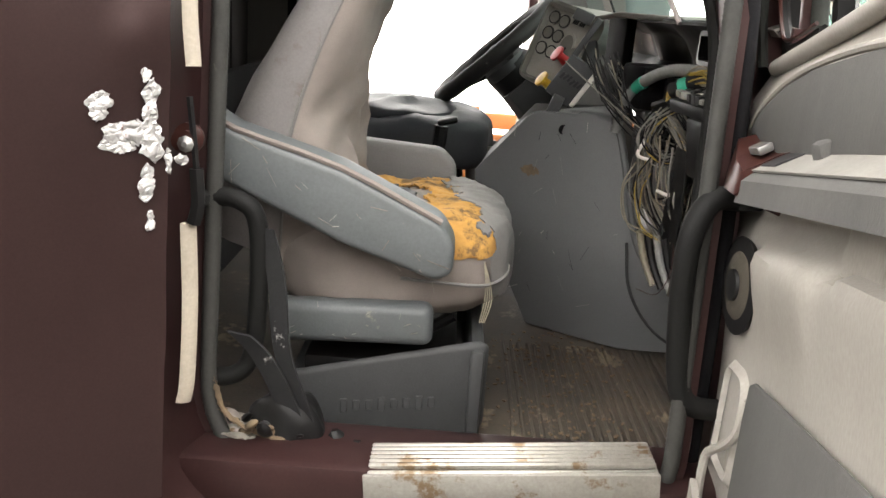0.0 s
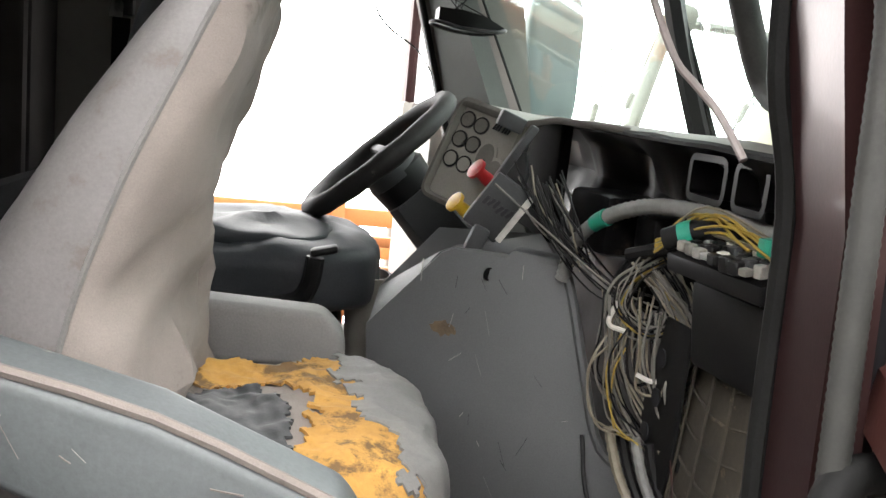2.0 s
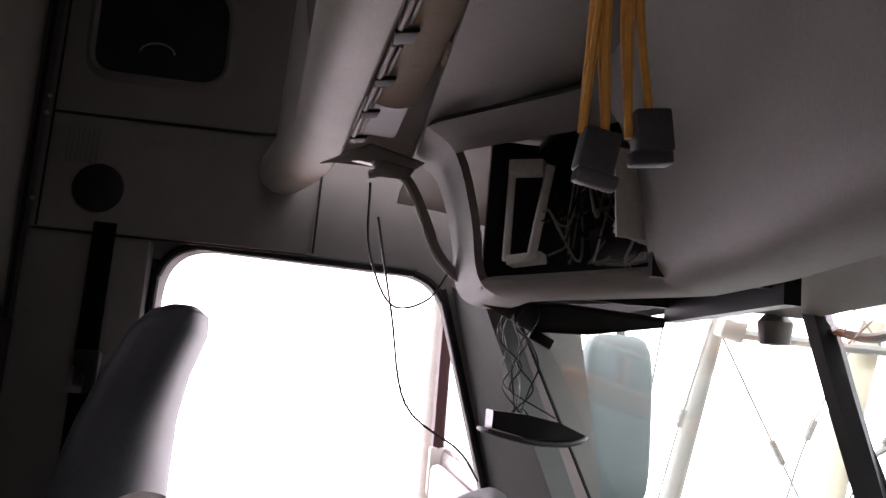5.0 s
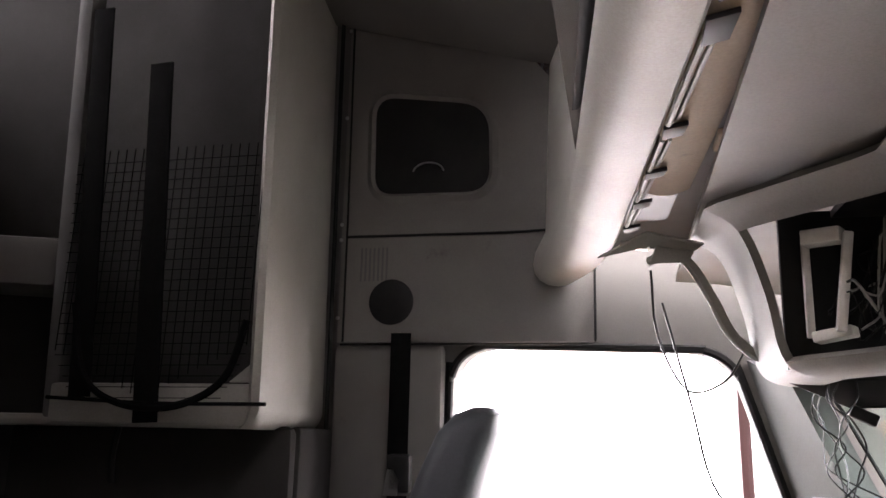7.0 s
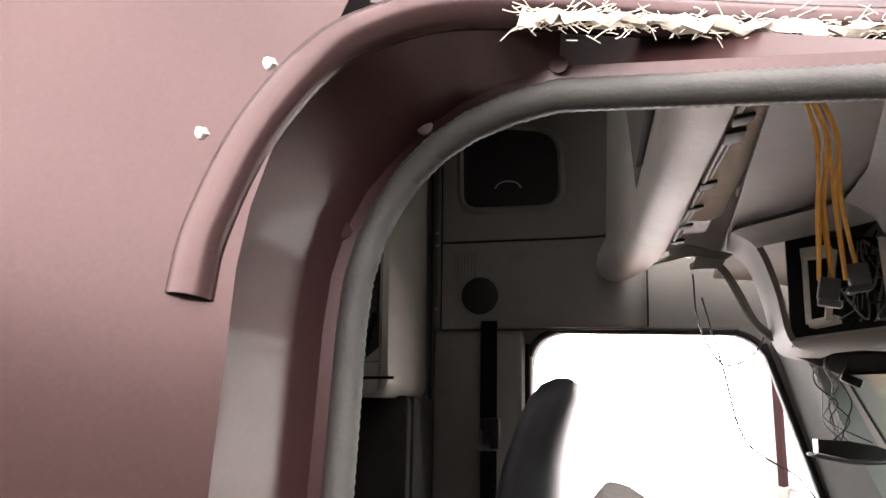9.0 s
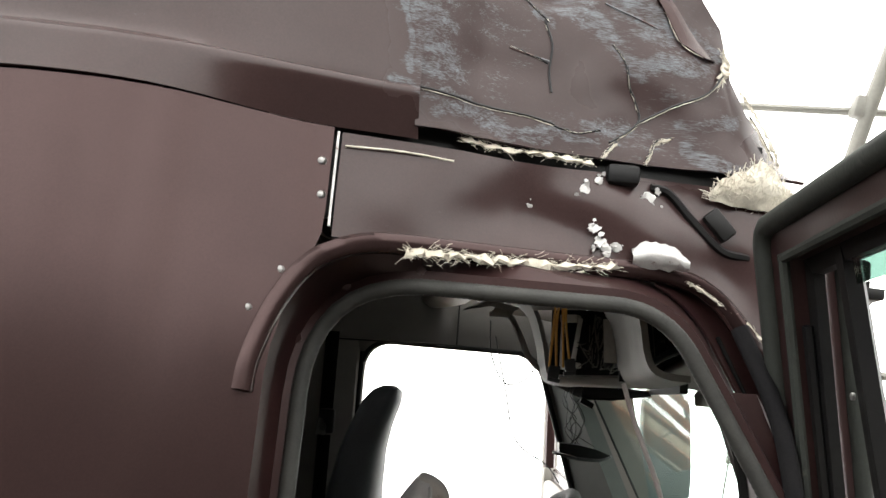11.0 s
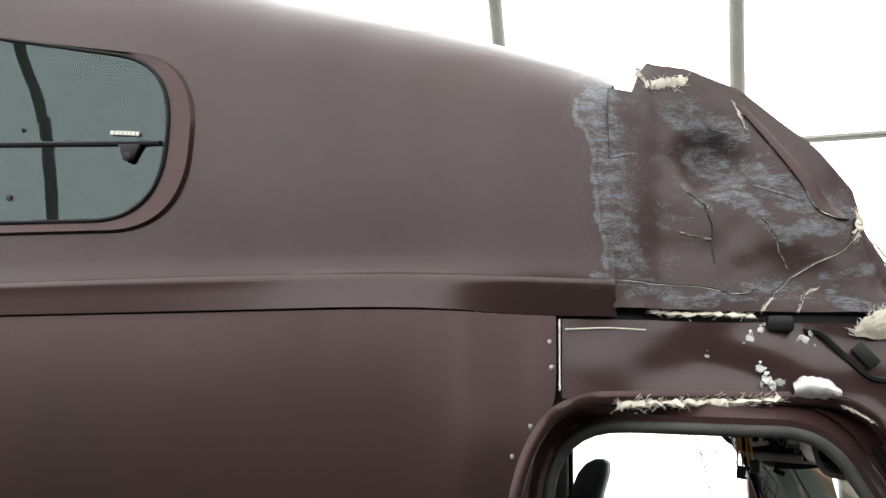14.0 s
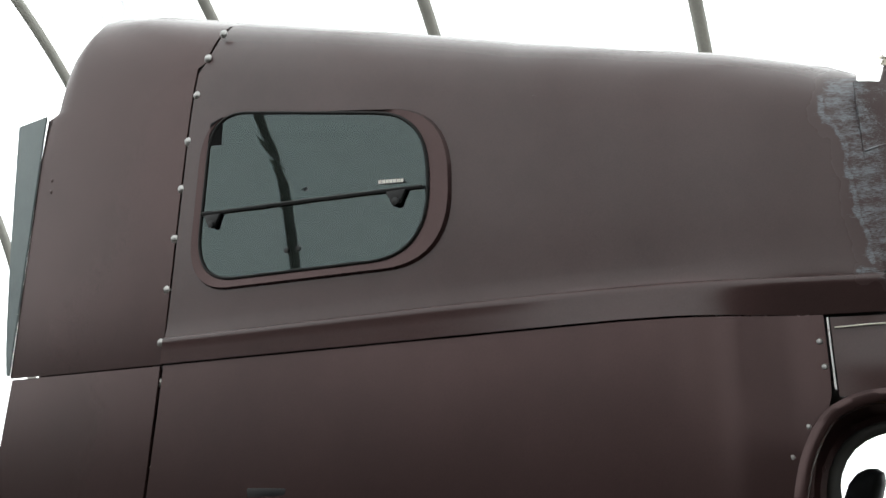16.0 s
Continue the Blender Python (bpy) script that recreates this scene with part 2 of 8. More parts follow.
VINYL = material("blue_grey_vinyl", (0.125, 0.135, 0.138), (0.095, 0.105, 0.108), 7, 0.42, 0.6, 0, 0.12, 200, (0.26, 0.235, 0.2), 13, 0.63)
SEATSIDE = material("mauve_grey_seat_vinyl", (0.235, 0.22, 0.217), (0.175, 0.16, 0.155), 6, 0.55, 0.7, 0, 0.15, 250, (0.125, 0.105, 0.09), 6, 0.56)
CLOTH = material("grey_brown_seat_cloth", (0.29, 0.25, 0.225), (0.2, 0.172, 0.155), 5, 0.9, 1.0, 0, 0.4, 600, (0.09, 0.075, 0.062), 5, 0.62)
CLOTH_SIDE = material("grey_seat_vinyl", (0.21, 0.2, 0.19), (0.16, 0.155, 0.15), 7, 0.6, 0.75, 0, 0.2, 300, (0.3, 0.25, 0.19), 9, 0.66)
DARKCLOTH = material("dark_seat_vinyl", (0.03, 0.034, 0.04), (0.05, 0.053, 0.057), 6, 0.45, 0.65, 0, 0.25, 200, (0.09, 0.085, 0.08), 7, 0.62, spec=0.3)
FOAM = material("yellow_foam", (0.58, 0.31, 0.07), (0.36, 0.19, 0.055), 9, 0.95, 1.0, 0, 0.8, 90, (0.13, 0.075, 0.03), 12, 0.53)
DOORTRIM = material("light_grey_door_trim", (0.4, 0.375, 0.34), (0.33, 0.31, 0.275), 4, 0.45, 0.65, 0, 0.04, 300, (0.24, 0.215, 0.18), 7, 0.6, (1, 1, 0.35))
ARMTOP = material("dusty_armrest_top", (0.3, 0.285, 0.26), (0.22, 0.21, 0.195), 9, 0.6, 0.8, 0, 0.1, 250, (0.13, 0.125, 0.115), 12, 0.64)
DOORPAD = material("grey_door_pad", (0.105, 0.102, 0.097), (0.08, 0.078, 0.075), 7, 0.75, 0.9, 0, 0.3, 500, (0.3, 0.28, 0.25), 22, 0.68, (1, 1, 0.2))
WOODTRIM = material("brown_wood_trim", (0.055, 0.02, 0.016), (0.036, 0.013, 0.011), 20, 0.25, 0.4, 0, 0.1, 200, (0.2, 0.14, 0.12), 25, 0.7, coat=0.05, spec=0.3)
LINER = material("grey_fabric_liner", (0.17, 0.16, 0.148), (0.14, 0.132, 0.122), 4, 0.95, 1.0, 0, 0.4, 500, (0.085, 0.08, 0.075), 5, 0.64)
# the grey liner again, darkened to carry the sleeper's shade
LINER_SHADED = material("shaded_sleeper_liner", (0.12, 0.116, 0.112), (0.095, 0.092, 0.089), 4, 0.95, 1.0, 0, 0.3, 400)
TRIM = material("beige_grey_trim", (0.33, 0.315, 0.28), (0.28, 0.265, 0.24), 5, 0.55, 0.7, 0, 0.1, 300, (0.22, 0.2, 0.17), 9, 0.68)
TAN = material("tan_fibre_panel", (0.33, 0.255, 0.17), (0.25, 0.19, 0.13), 4, 0.8, 0.9, 0, 0.2, 200, (0.14, 0.11, 0.08), 7, 0.6)
OVERHEAD = material("olive_grey_overhead_plastic", (0.2, 0.19, 0.168), (0.165, 0.157, 0.14), 4, 0.6, 0.75, 0, 0.12, 300, (0.13, 0.12, 0.105), 6, 0.64)
PILLAR = material("grey_green_pillar_trim", (0.09, 0.098, 0.09), (0.075, 0.08, 0.075), 5, 0.6, 0.75, 0, 0.2, 300, (0.14, 0.14, 0.12), 11, 0.68)
ALU = material("worn_aluminium", (0.5, 0.48, 0.44), (0.36, 0.34, 0.3), 12, 0.4, 0.6, 0.6, 0.1, 200, (0.2, 0.14, 0.085), 14, 0.56)
STEEL = material("dull_steel", (0.42, 0.42, 0.41), (0.3, 0.29, 0.28), 20, 0.35, 0.55, 0.8, 0.1, 200)
HEATER = material("dusty_heater_case", (0.075, 0.062, 0.043), (0.045, 0.039, 0.03), 9, 0.8, 0.95, 0, 0.4, 150, (0.15, 0.12, 0.08), 12, 0.6)
CHROME = material("bright_chrome_pipe", (0.75, 0.76, 0.78), (0.62, 0.64, 0.66), 6, 0.12, 0.25, 1.0, 0, 100)
MAT = material("dirty_rubber_floor_mat", (0.03, 0.026, 0.023), (0.085, 0.066, 0.047), 6, 0.65, 0.9, 0, 0.6, 150, (0.16, 0.125, 0.085), 9, 0.56)
GRIT = material("pale_sill_grit", (0.27, 0.25, 0.215), (0.17, 0.155, 0.13), 22, 0.9, 1, 0, 0.7, 220, (0.08, 0.06, 0.04), 16, 0.58)
DEBRIS = material("dirt_and_debris", (0.19, 0.135, 0.08), (0.1, 0.072, 0.048), 30, 0.9, 1, 0, 0.5, 200)
FIBRE = material("torn_white_fibreglass", (0.74, 0.7, 0.6), (0.56, 0.51, 0.42), 18, 0.8, 0.95, 0, 0.6, 160)
FILLER = material("white_bare_metal", (0.62, 0.61, 0.6), (0.4, 0.39, 0.38), 40, 0.3, 0.6, 0.4, 0.5, 160, (0.14, 0.07, 0.06), 60, 0.62)
SCUFF = material("blue_grey_scuffed_primer", (0.24, 0.26, 0.285), (0.15, 0.145, 0.15), 24, 0.7, 0.9, 0, 0.3, 200, (0.09, 0.055, 0.052), 14, 0.52, (1, 1, 0.5))
TAPE = material("cream_plastic_strip", (0.62, 0.55, 0.44), (0.5, 0.44, 0.36), 9, 0.45, 0.6, 0, 0.1, 150)
WIRE_W = material("cream_wire", (0.3, 0.265, 0.195), (0.19, 0.165, 0.12), 30, 0.5, 0.6, 0, 0, 100)
WIRE_Y = material("yellow_wire", (0.48, 0.33, 0.06), (0.33, 0.23, 0.045), 30, 0.45, 0.6, 0, 0, 100)
WIRE_O = material("orange_wire", (0.8, 0.42, 0.08), (0.7, 0.34, 0.06), 30, 0.45, 0.6, 0, 0, 100)
WIRE_G = material("grey_wire", (0.23, 0.22, 0.19), (0.14, 0.134, 0.118), 30, 0.5, 0.6, 0, 0, 100)
CABLE = material("mauve_grey_cable", (0.3, 0.26, 0.25), (0.22, 0.19, 0.18), 20, 0.5, 0.6, 0, 0, 100)
CONDUIT = material("grey_conduit", (0.27, 0.27, 0.258), (0.2, 0.2, 0.19), 20, 0.45, 0.6, 0, 0.1, 100)
GREEN = material("green_tape", (0.03, 0.36, 0.24), (0.02, 0.28, 0.19), 20, 0.4, 0.5, 0, 0, 100)
RED = material("red_plastic", (0.6, 0.03, 0.035), (0.45, 0.02, 0.025), 20, 0.35, 0.5, 0, 0, 100)
YELLOW = material("yellow_plastic", (0.75, 0.45, 0.03), (0.6, 0.35, 0.03), 20, 0.35, 0.5, 0, 0, 100)
ORANGE = material("orange_rack_paint", (0.55, 0.2, 0.06), (0.45, 0.16, 0.05), 3, 0.5, 0.65, 0, 0.1, 100, (0.35, 0.22, 0.14), 4, 0.66)
CREAM = material("cream_hoop_paint", (0.62, 0.56, 0.42), (0.5, 0.45, 0.34), 2, 0.6, 0.75, 0, 0.1, 60, (0.36, 0.31, 0.22), 3, 0.66)
TIMBER = material("pale_timber", (0.5, 0.38, 0.26), (0.4, 0.3, 0.2), 8, 0.8, 0.9, 0, 0.3, 60, None, 4, 0.6, (0.1, 1, 1))
SEAL = material("grey_green_rubber_seal", (0.042, 0.047, 0.042), (0.03, 0.033, 0.03), 12, 0.5, 0.7, 0, 0.25, 200, (0.09, 0.088, 0.075), 9, 0.62, spec=0.35)
# near black, for the added hall walls that darken reflections
DARK_WALL = material("dark_added_wall", (0.045, 0.039, 0.033), (0.03, 0.026, 0.022), 2, 0.85, 0.95, 0, 0.3, 60)
PIPE = material("weathered_steel_pipe", (0.27, 0.265, 0.235), (0.2, 0.195, 0.175), 2, 0.5, 0.7, 0.2, 0.1, 60)
MIRROR_G = material("grey_mirror_housing", (0.12, 0.15, 0.15), (0.1, 0.125, 0.125), 5, 0.5, 0.65, 0, 0.1, 200)
GRAVEL = material("grey_gravel_ground", (0.085, 0.078, 0.068), (0.06, 0.055, 0.048), 1.5, 0.95, 1, 0, 0.8, 40)
PAPER = material("white_paper", (0.75, 0.72, 0.66), (0.68, 0.65, 0.6), 10, 0.8, 0.9, 0, 0.05, 100)
# marker strokes and clips, and the shade drawn in slots and holes
MATTE_BLACK = material("matte_black", (0.015, 0.015, 0.018), None, 10, 0.6, 0.7, 0, 0, 100)
WEB = material("scuffed_black_webbing", (0.02, 0.02, 0.022), (0.03, 0.03, 0.03), 10, 0.8, 0.9, 0, 0.3, 400, (0.42, 0.41, 0.4), 16, 0.63, spec=0.2)
# black of nets and straps, also of the shade sheet behind the sleeper window
NET_BLACK = material("black_net_and_shade", (0.006, 0.006, 0.006), None, 20, 0.9, 1.0, 0, 0, 100, spec=0.06)
# liner colour taken near black for shade deep in the sleeper
SHADE = material("black_brown_sleeper_shade", (0.048, 0.046, 0.044), (0.036, 0.034, 0.033), 5, 0.95, 1.0, 0, 0.3, 350, spec=0.1)
# black for the pillar seal, and for linings that lie in shade
DULL_BLACK = material("dull_black_and_shade", (0.012, 0.012, 0.014), (0.02, 0.019, 0.02), 9, 0.95, 1.0, 0, 0.3, 300, spec=0.1)
# lighter than the other trim, to carry the daylight falling on the roll
ROLL = material("lightened_header_roll", (0.43, 0.41, 0.365), (0.36, 0.343, 0.305), 5, 0.5, 0.65, 0, 0.08, 300, (0.3, 0.275, 0.235), 9, 0.66)
CLEAR = glass("clear_glass", (0.88, 0.95, 0.93))
DARKGLASS = glass("dark_tinted_glass", (0.3, 0.36, 0.36), 0.0, 1.55, (0.78, 0.95, 0.93))
GREENGLASS = glass("green_shattered_glass", (0.34, 0.46, 0.42), 0.1, 1.6)
# emission stands for the daylight that would come through the cloth
COVER_GLOW = glow("glowing_white_cover", (1.0, 1.0, 1.0), 3.2)


def scuffed_paint():
    """Maroon paint scraped down to blue-grey primer in ragged patches."""
    m = material("scraped_maroon_paint", *PAINT_ARGS, spec=0.28)
    n, l = m.node_tree.nodes, m.node_tree.links
    b = n["Principled BSDF"]
    tc = n.new("ShaderNodeTexCoord")
    warp = n.new("ShaderNodeTexNoise")
    warp.inputs["Scale"].default_value, warp.inputs["Detail"].default_value = 9.0, 4.0
    l.new(tc.outputs["Object"], warp.inputs["Vector"])
    shift = n.new("ShaderNodeVectorMath")
    shift.operation = "MULTIPLY_ADD"
    shift.inputs[1].default_value = (0.1, 0.1, 0.1)
    l.new(warp.outputs["Color"], shift.inputs[0])
    l.new(tc.outputs["Object"], shift.inputs[2])
    flat = n.new("ShaderNodeVectorMath")
    flat.operation = "MULTIPLY_ADD"
    flat.inputs[1].default_value, flat.inputs[2].default_value = (1, 0, 1), (-0.05, 0, -0.05)
    l.new(shift.outputs[0], flat.inputs[0])

    def vec(op, a, c):
        q = n.new("ShaderNodeVectorMath")
        q.operation = op
        for k, v in enumerate((a, c)):
            if isinstance(v, tuple):
                q.inputs[k].default_value = v
            else:
                l.new(v, q.inputs[k])
        return q

    def num(op, a, c, clamp=False):
        q = n.new("ShaderNodeMath")
        q.operation, q.use_clamp = op, clamp
        for k, v in enumerate((a, c)):
            if isinstance(v, (int, float)):
                q.inputs[k].default_value = v
            else:
                l.new(v, q.inputs[k])
        return q.outputs[0]
    # each scrape is a streak from one point to another with a half-width
    streaks = ((-0.487, 3.06, -0.431, 2.66, 0.011, 1.1), (-0.36, 3.0, -0.33, 2.74, 0.13, 0.55), (-0.12, 2.93, 0.03, 2.76, 0.14, 0.55), (-0.2, 2.62, 0.1, 2.6, 0.05, 0.6), (-0.44, 3.074, -0.393, 2.686, 0.059), (-0.284, 3.035, -0.131, 2.981, 0.05), (-0.232, 2.949, -0.175, 2.865, 0.059), (-0.264, 2.868, -0.213, 2.816, 0.017),
               (-0.163, 2.848, -0.059, 2.753, 0.04), (-0.111, 2.898, -0.0, 2.821, 0.047), (-0.059, 2.753, 0.049, 2.776, 0.04), (0.048, 2.839, 0.085, 2.804, 0.031),
               (-0.138, 2.64, -0.082, 2.629, 0.028), (-0.455, 2.64, -0.309, 2.618, 0.013), (-0.309, 2.612, -0.125, 2.598, 0.017), (-0.376, 2.609, -0.217, 2.594, 0.017),
               (0.027, 2.64, 0.123, 2.682, 0.024), (0.039, 2.594, 0.16, 2.582, 0.019))
    last = None
    for x0, z0, x1, z1, r, *weight in streaks:
        along = (x1 - x0, 0.0, z1 - z0)
        rel = vec("SUBTRACT", flat.outputs[0], (x0, 0.0, z0))
        h = num("MULTIPLY", vec("DOT_PRODUCT", rel.outputs[0], along).outputs["Value"], 1.0 / (along[0] ** 2 + along[2] ** 2), True)
        near = n.new("ShaderNodeVectorMath")
        near.operation = "SCALE"
        near.inputs[0].default_value = along
        l.new(h, near.inputs["Scale"])
        d = vec("DISTANCE", rel.outputs[0], near.outputs[0]).outputs["Value"]
        q = n.new("ShaderNodeMapRange")
        q.inputs[1].default_value, q.inputs[2].default_value, q.inputs[3].default_value, q.inputs[4].default_value = r * 0.45, r * 1.25, weight[0] if weight else 1.0, 0.0
        l.new(d, q.inputs[0])
        last = q.outputs[0] if last is None else num("MAXIMUM", last, q.outputs[0])

    def tex(scale, stretch, detail):
        mp = n.new("ShaderNodeMapping")
        mp.inputs["Scale"].default_value = stretch
        mp.inputs["Rotation"].default_value = (0, radians(24), 0)
        l.new(tc.outputs["Object"], mp.inputs[0])
        q = n.new("ShaderNodeTexNoise")
        q.inputs["Scale"].default_value, q.inputs["Detail"].default_value, q.inputs["Roughness"].default_value = scale, detail, 0.75
        l.new(mp.outputs[0], q.inputs["Vector"])
        return q.outputs[0]
    grain = num("ADD", tex(330, (0.1, 1, 1.5), 4), tex(36, (0.35, 1, 1.3), 6))
    mask = n.new("ShaderNodeMapRange")
    mask.inputs[1].default_value, mask.inputs[2].default_value = 1.75, 2.35
    mask.inputs[4].default_value = 0.62
    l.new(num("ADD", num("MULTIPLY", grain, 1.9), num("SUBTRACT", num("MULTIPLY", last, 0.72), 0.68)), mask.inputs[0])
    old = b.inputs["Base Color"].links[0].from_socket
    mix = n.new("ShaderNodeMix")
    mix.data_type = "RGBA"
    l.new(mask.outputs[0], mix.inputs[0])
    l.new(old, mix.inputs[6])
    mix.inputs[7].default_value = (0.2, 0.235, 0.26, 1)
    l.new(mix.outputs[2], b.inputs["Base Color"])
    metal = n.new("ShaderNodeMapRange")
    metal.inputs[3].default_value, metal.inputs[4].default_value = 0.0, 0.0
    l.new(mask.outputs[0], metal.inputs[0])
    l.new(metal.outputs[0], b.inputs["Metallic"])
    rg = b.inputs["Roughness"].links[0].from_socket
    k = n.new("ShaderNodeMath")
    k.operation = "MULTIPLY_ADD"
    l.new(last, k.inputs[0])
    k.inputs[1].default_value = 0.3
    l.new(rg, k.inputs[2])
    l.new(k.outputs[0], b.inputs["Roughness"])
    return m


SCRAPED = scuffed_paint()


# ---- the hall round the truck ----
def build_hall():
    ground = bmesh.new()
    bmesh.ops.create_grid(ground, x_segments=40, y_segments=40, size=60)
    for v in ground.verts:
        v.co.z = 0.015 * noise.noise(v.co * 0.4)
    single("ground", ground, GRAVEL, "grey gravel floor of the tent hall", "ground", kind="structure")

    def arch():
        """Height and side of the hoop: near vertical legs that bend over into a round roof."""
        out = []
        for k in range(25):
            a = math.pi * k / 24
            out.append((-6.5 * math.cos(a), 2.5 + 6.0 * math.sin(a)))
        out = [(y * (0.6 if y < 0 else 1.0), z) for y, z in out]
        return [(out[0][0], 0.0), (out[0][0], 1.2)] + out + [(out[-1][0], 1.2), (out[-1][0], 0.0)]
    prof = arch()
    # the cover glows by itself and lights the whole hall
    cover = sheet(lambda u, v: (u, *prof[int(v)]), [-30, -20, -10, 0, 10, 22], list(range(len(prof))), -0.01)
    single("tent_cover", cover, COVER_GLOW, "white tent cover that glows in place of daylight through it", "backdrop", kind="structure", smooth=False)
    # end walls out of view, added to put dark streaks in the paint's reflections
    for x in (-30.0, 9.2):
        single("added_end_wall", slab([(x, y, z) for y, z in prof], (0.1, 0, 0), 0), DARK_WALL, "unseen dark end wall added to the hall", "wall", kind="structure", smooth=False)
    first = None
    for x in (6.4, 0.3, -1.45, -3.6, -5.75, -7.9, -10.05, -12.2, -14.4, -16.6, -18.8):
        pts = [(0.0, y * 0.975, z * 0.985) for y, z in prof]
        if first is None:
            first = thing("hoop_frame", "weathered galvanised steel hoop of the tent hall", "hoop", (x, 0, 0), "hoops of the hall")
            part("pipe", tube([(p[0] + x, p[1], p[2]) for p in pts], 0.055, 10, smooth=3), PIPE, first)
            for j in (3, 8, 13, 18, 23):
                p = pts[j + 1]
                part("clamp", box((x, p[1], p[2]), (0.15, 0.13, 0.16), (20, 0, 0), 0.02), PIPE, first)
        else:
            copy_thing(first, Matrix.Translation((x, 0, 0)))
    bent = thing("hoop_frame", "weathered steel hoop leaning along the tent hall", "hoop", (1.5, 0, 0), "hoops of the hall")
    part("pipe", tube([(1.42 + 0.225 * min(z, 6.5), y * 0.975, z * 0.985) for y, z in prof], 0.055, 10, smooth=3), PIPE, bent)
    for x, y, z in ((2.0, 6.12, 2.56), (2.39, 6.02, 4.4)):
        part("clamp", box((x, y, z), (0.15, 0.13, 0.16), (10, 13, 0), 0.02), PIPE, bent)
    truss = thing("truss_hoop", "heavy cream-painted steel truss hoop with cross braces, leaning a little", "hoop", (3.0, 0, 0))
    chord = lambda x0, lean, y, z: (x0 + lean * (min(z, 6.0) - 1.8), y * 0.965, z * 0.98)
    part("chord", tube([chord(2.75, 0.23, y, z) for y, z in prof], 0.1, 12, smooth=3), CREAM, truss, "broad cream-painted chord")
    part("chord", tube([chord(3.4, 0.24, y, z) for y, z in prof], 0.05, 12, smooth=3), PIPE, truss)
    rungs = [(6.3, 0.5 + 0.45 * k) for k in range(5)] + [(6.5 * math.cos(a), 2.5 + 6.0 * math.sin(a)) for a in steps(0.04, 1.2, 16)]
    for i, ((y0, z0), (y1, z1)) in enumerate(zip(rungs, rungs[1:])):
        ends = ((2.75, 0.23), (3.4, 0.24)) if i % 2 else ((3.4, 0.24), (2.75, 0.23))
        part("brace", tube([chord(*ends[0], y0, z0), chord(*ends[1], y1, z1)], 0.018, 6, smooth=1), PIPE, truss)
    for pts in ([(1.95, 6.15, 2.52), (2.5, 6.15, 3.05), (3.4, 6.0, 3.8)], [(1.95, 6.15, 2.52), (2.35, 6.2, 1.85), (2.9, 6.2, 0.9)], [(1.62, 6.2, 2.6), (1.52, 6.2, 1.9), (1.4, 6.2, 1.2)], [(1.93, 6.15, 2.7), (1.75, 6.2, 2.0), (1.6, 6.2, 1.4)],
                [(2.9, 6.1, 2.8), (2.5, 6.1, 2.0), (2.3, 6.15, 1.3)], [(2.8, 6.1, 2.7), (3.3, 6.1, 2.1), (3.8, 6.1, 1.6)], [(2.6, 6.1, 1.4), (3.0, 6.1, 2.0), (3.5, 6.1, 2.6)], [(3.3, 6.1, 3.2), (3.6, 6.1, 2.2), (3.8, 6.1, 1.5)]):
        c = thing("brace_cable", "thin steel bracing cable with turnbuckles along the hall side", "cable", pts[0], "bracing cables")
        part("cable", tube(pts, 0.007, 5), WIRE_G, c)
        part("turnbuckle", tube([Vector(pts[1]) + (Vector(pts[2]) - Vector(pts[0])) * k for k in (-0.04, 0.0, 0.04)], 0.022, 6), WIRE_G, c)
    for pts in ([(1.95, 6.1, 2.52), (3.0, 6.1, 2.5), (5.0, 6.1, 2.5)], [(0.4, 6.1, 4.39), (2.3, 6.1, 4.4), (9.0, 6.1, 4.42)]):
        single("purlin", tube(pts, 0.03, 8), PIPE, "thin steel purlin pipe along the tent hall", "pipe", "purlins of the hall")
    timber = thing("timber_partition", "orange-brown timber framing with grey boards at the hall side", "partition", (4.6, 6.25, 0))
    for z in (2.12, 1.92, 1.2):
        part("rail", box((4.7, 6.22, z), (1.9, 0.06, 0.09), bev=0.006), ORANGE, timber)
    for x in (3.82, 4.5, 5.2):
        part("stud", box((x, 6.26, 1.1), (0.09, 0.05, 2.2), bev=0.006), ORANGE, timber)
    for x in (4.15, 4.85):
        part("board", box((x, 6.31, 1.0), (0.66, 0.02, 2.0), bev=0.004), TIMBER, timber)
    # wall out of view, added so the lower paint reflects something dark
    near = thing("added_side_wall", "unseen dark wall added along the lower hall side", "wall", (-4, -3.7, 0), kind="structure")
    part("boards", box((-4, -3.72, 1.85), (44, 0.06, 3.7), bev=0.01), DARK_WALL, near)
    for j in (3, 8, 13):
        y, z = prof[j + 1]
        single("purlin", tube([(-24, y * 0.96, z * 0.97), (-8, y * 0.96, z * 0.97), (9, y * 0.96, z * 0.97)], 0.03, 8), PIPE,
               "thin steel purlin pipe along the tent hall", "pipe", "purlins of the hall")


build_hall()


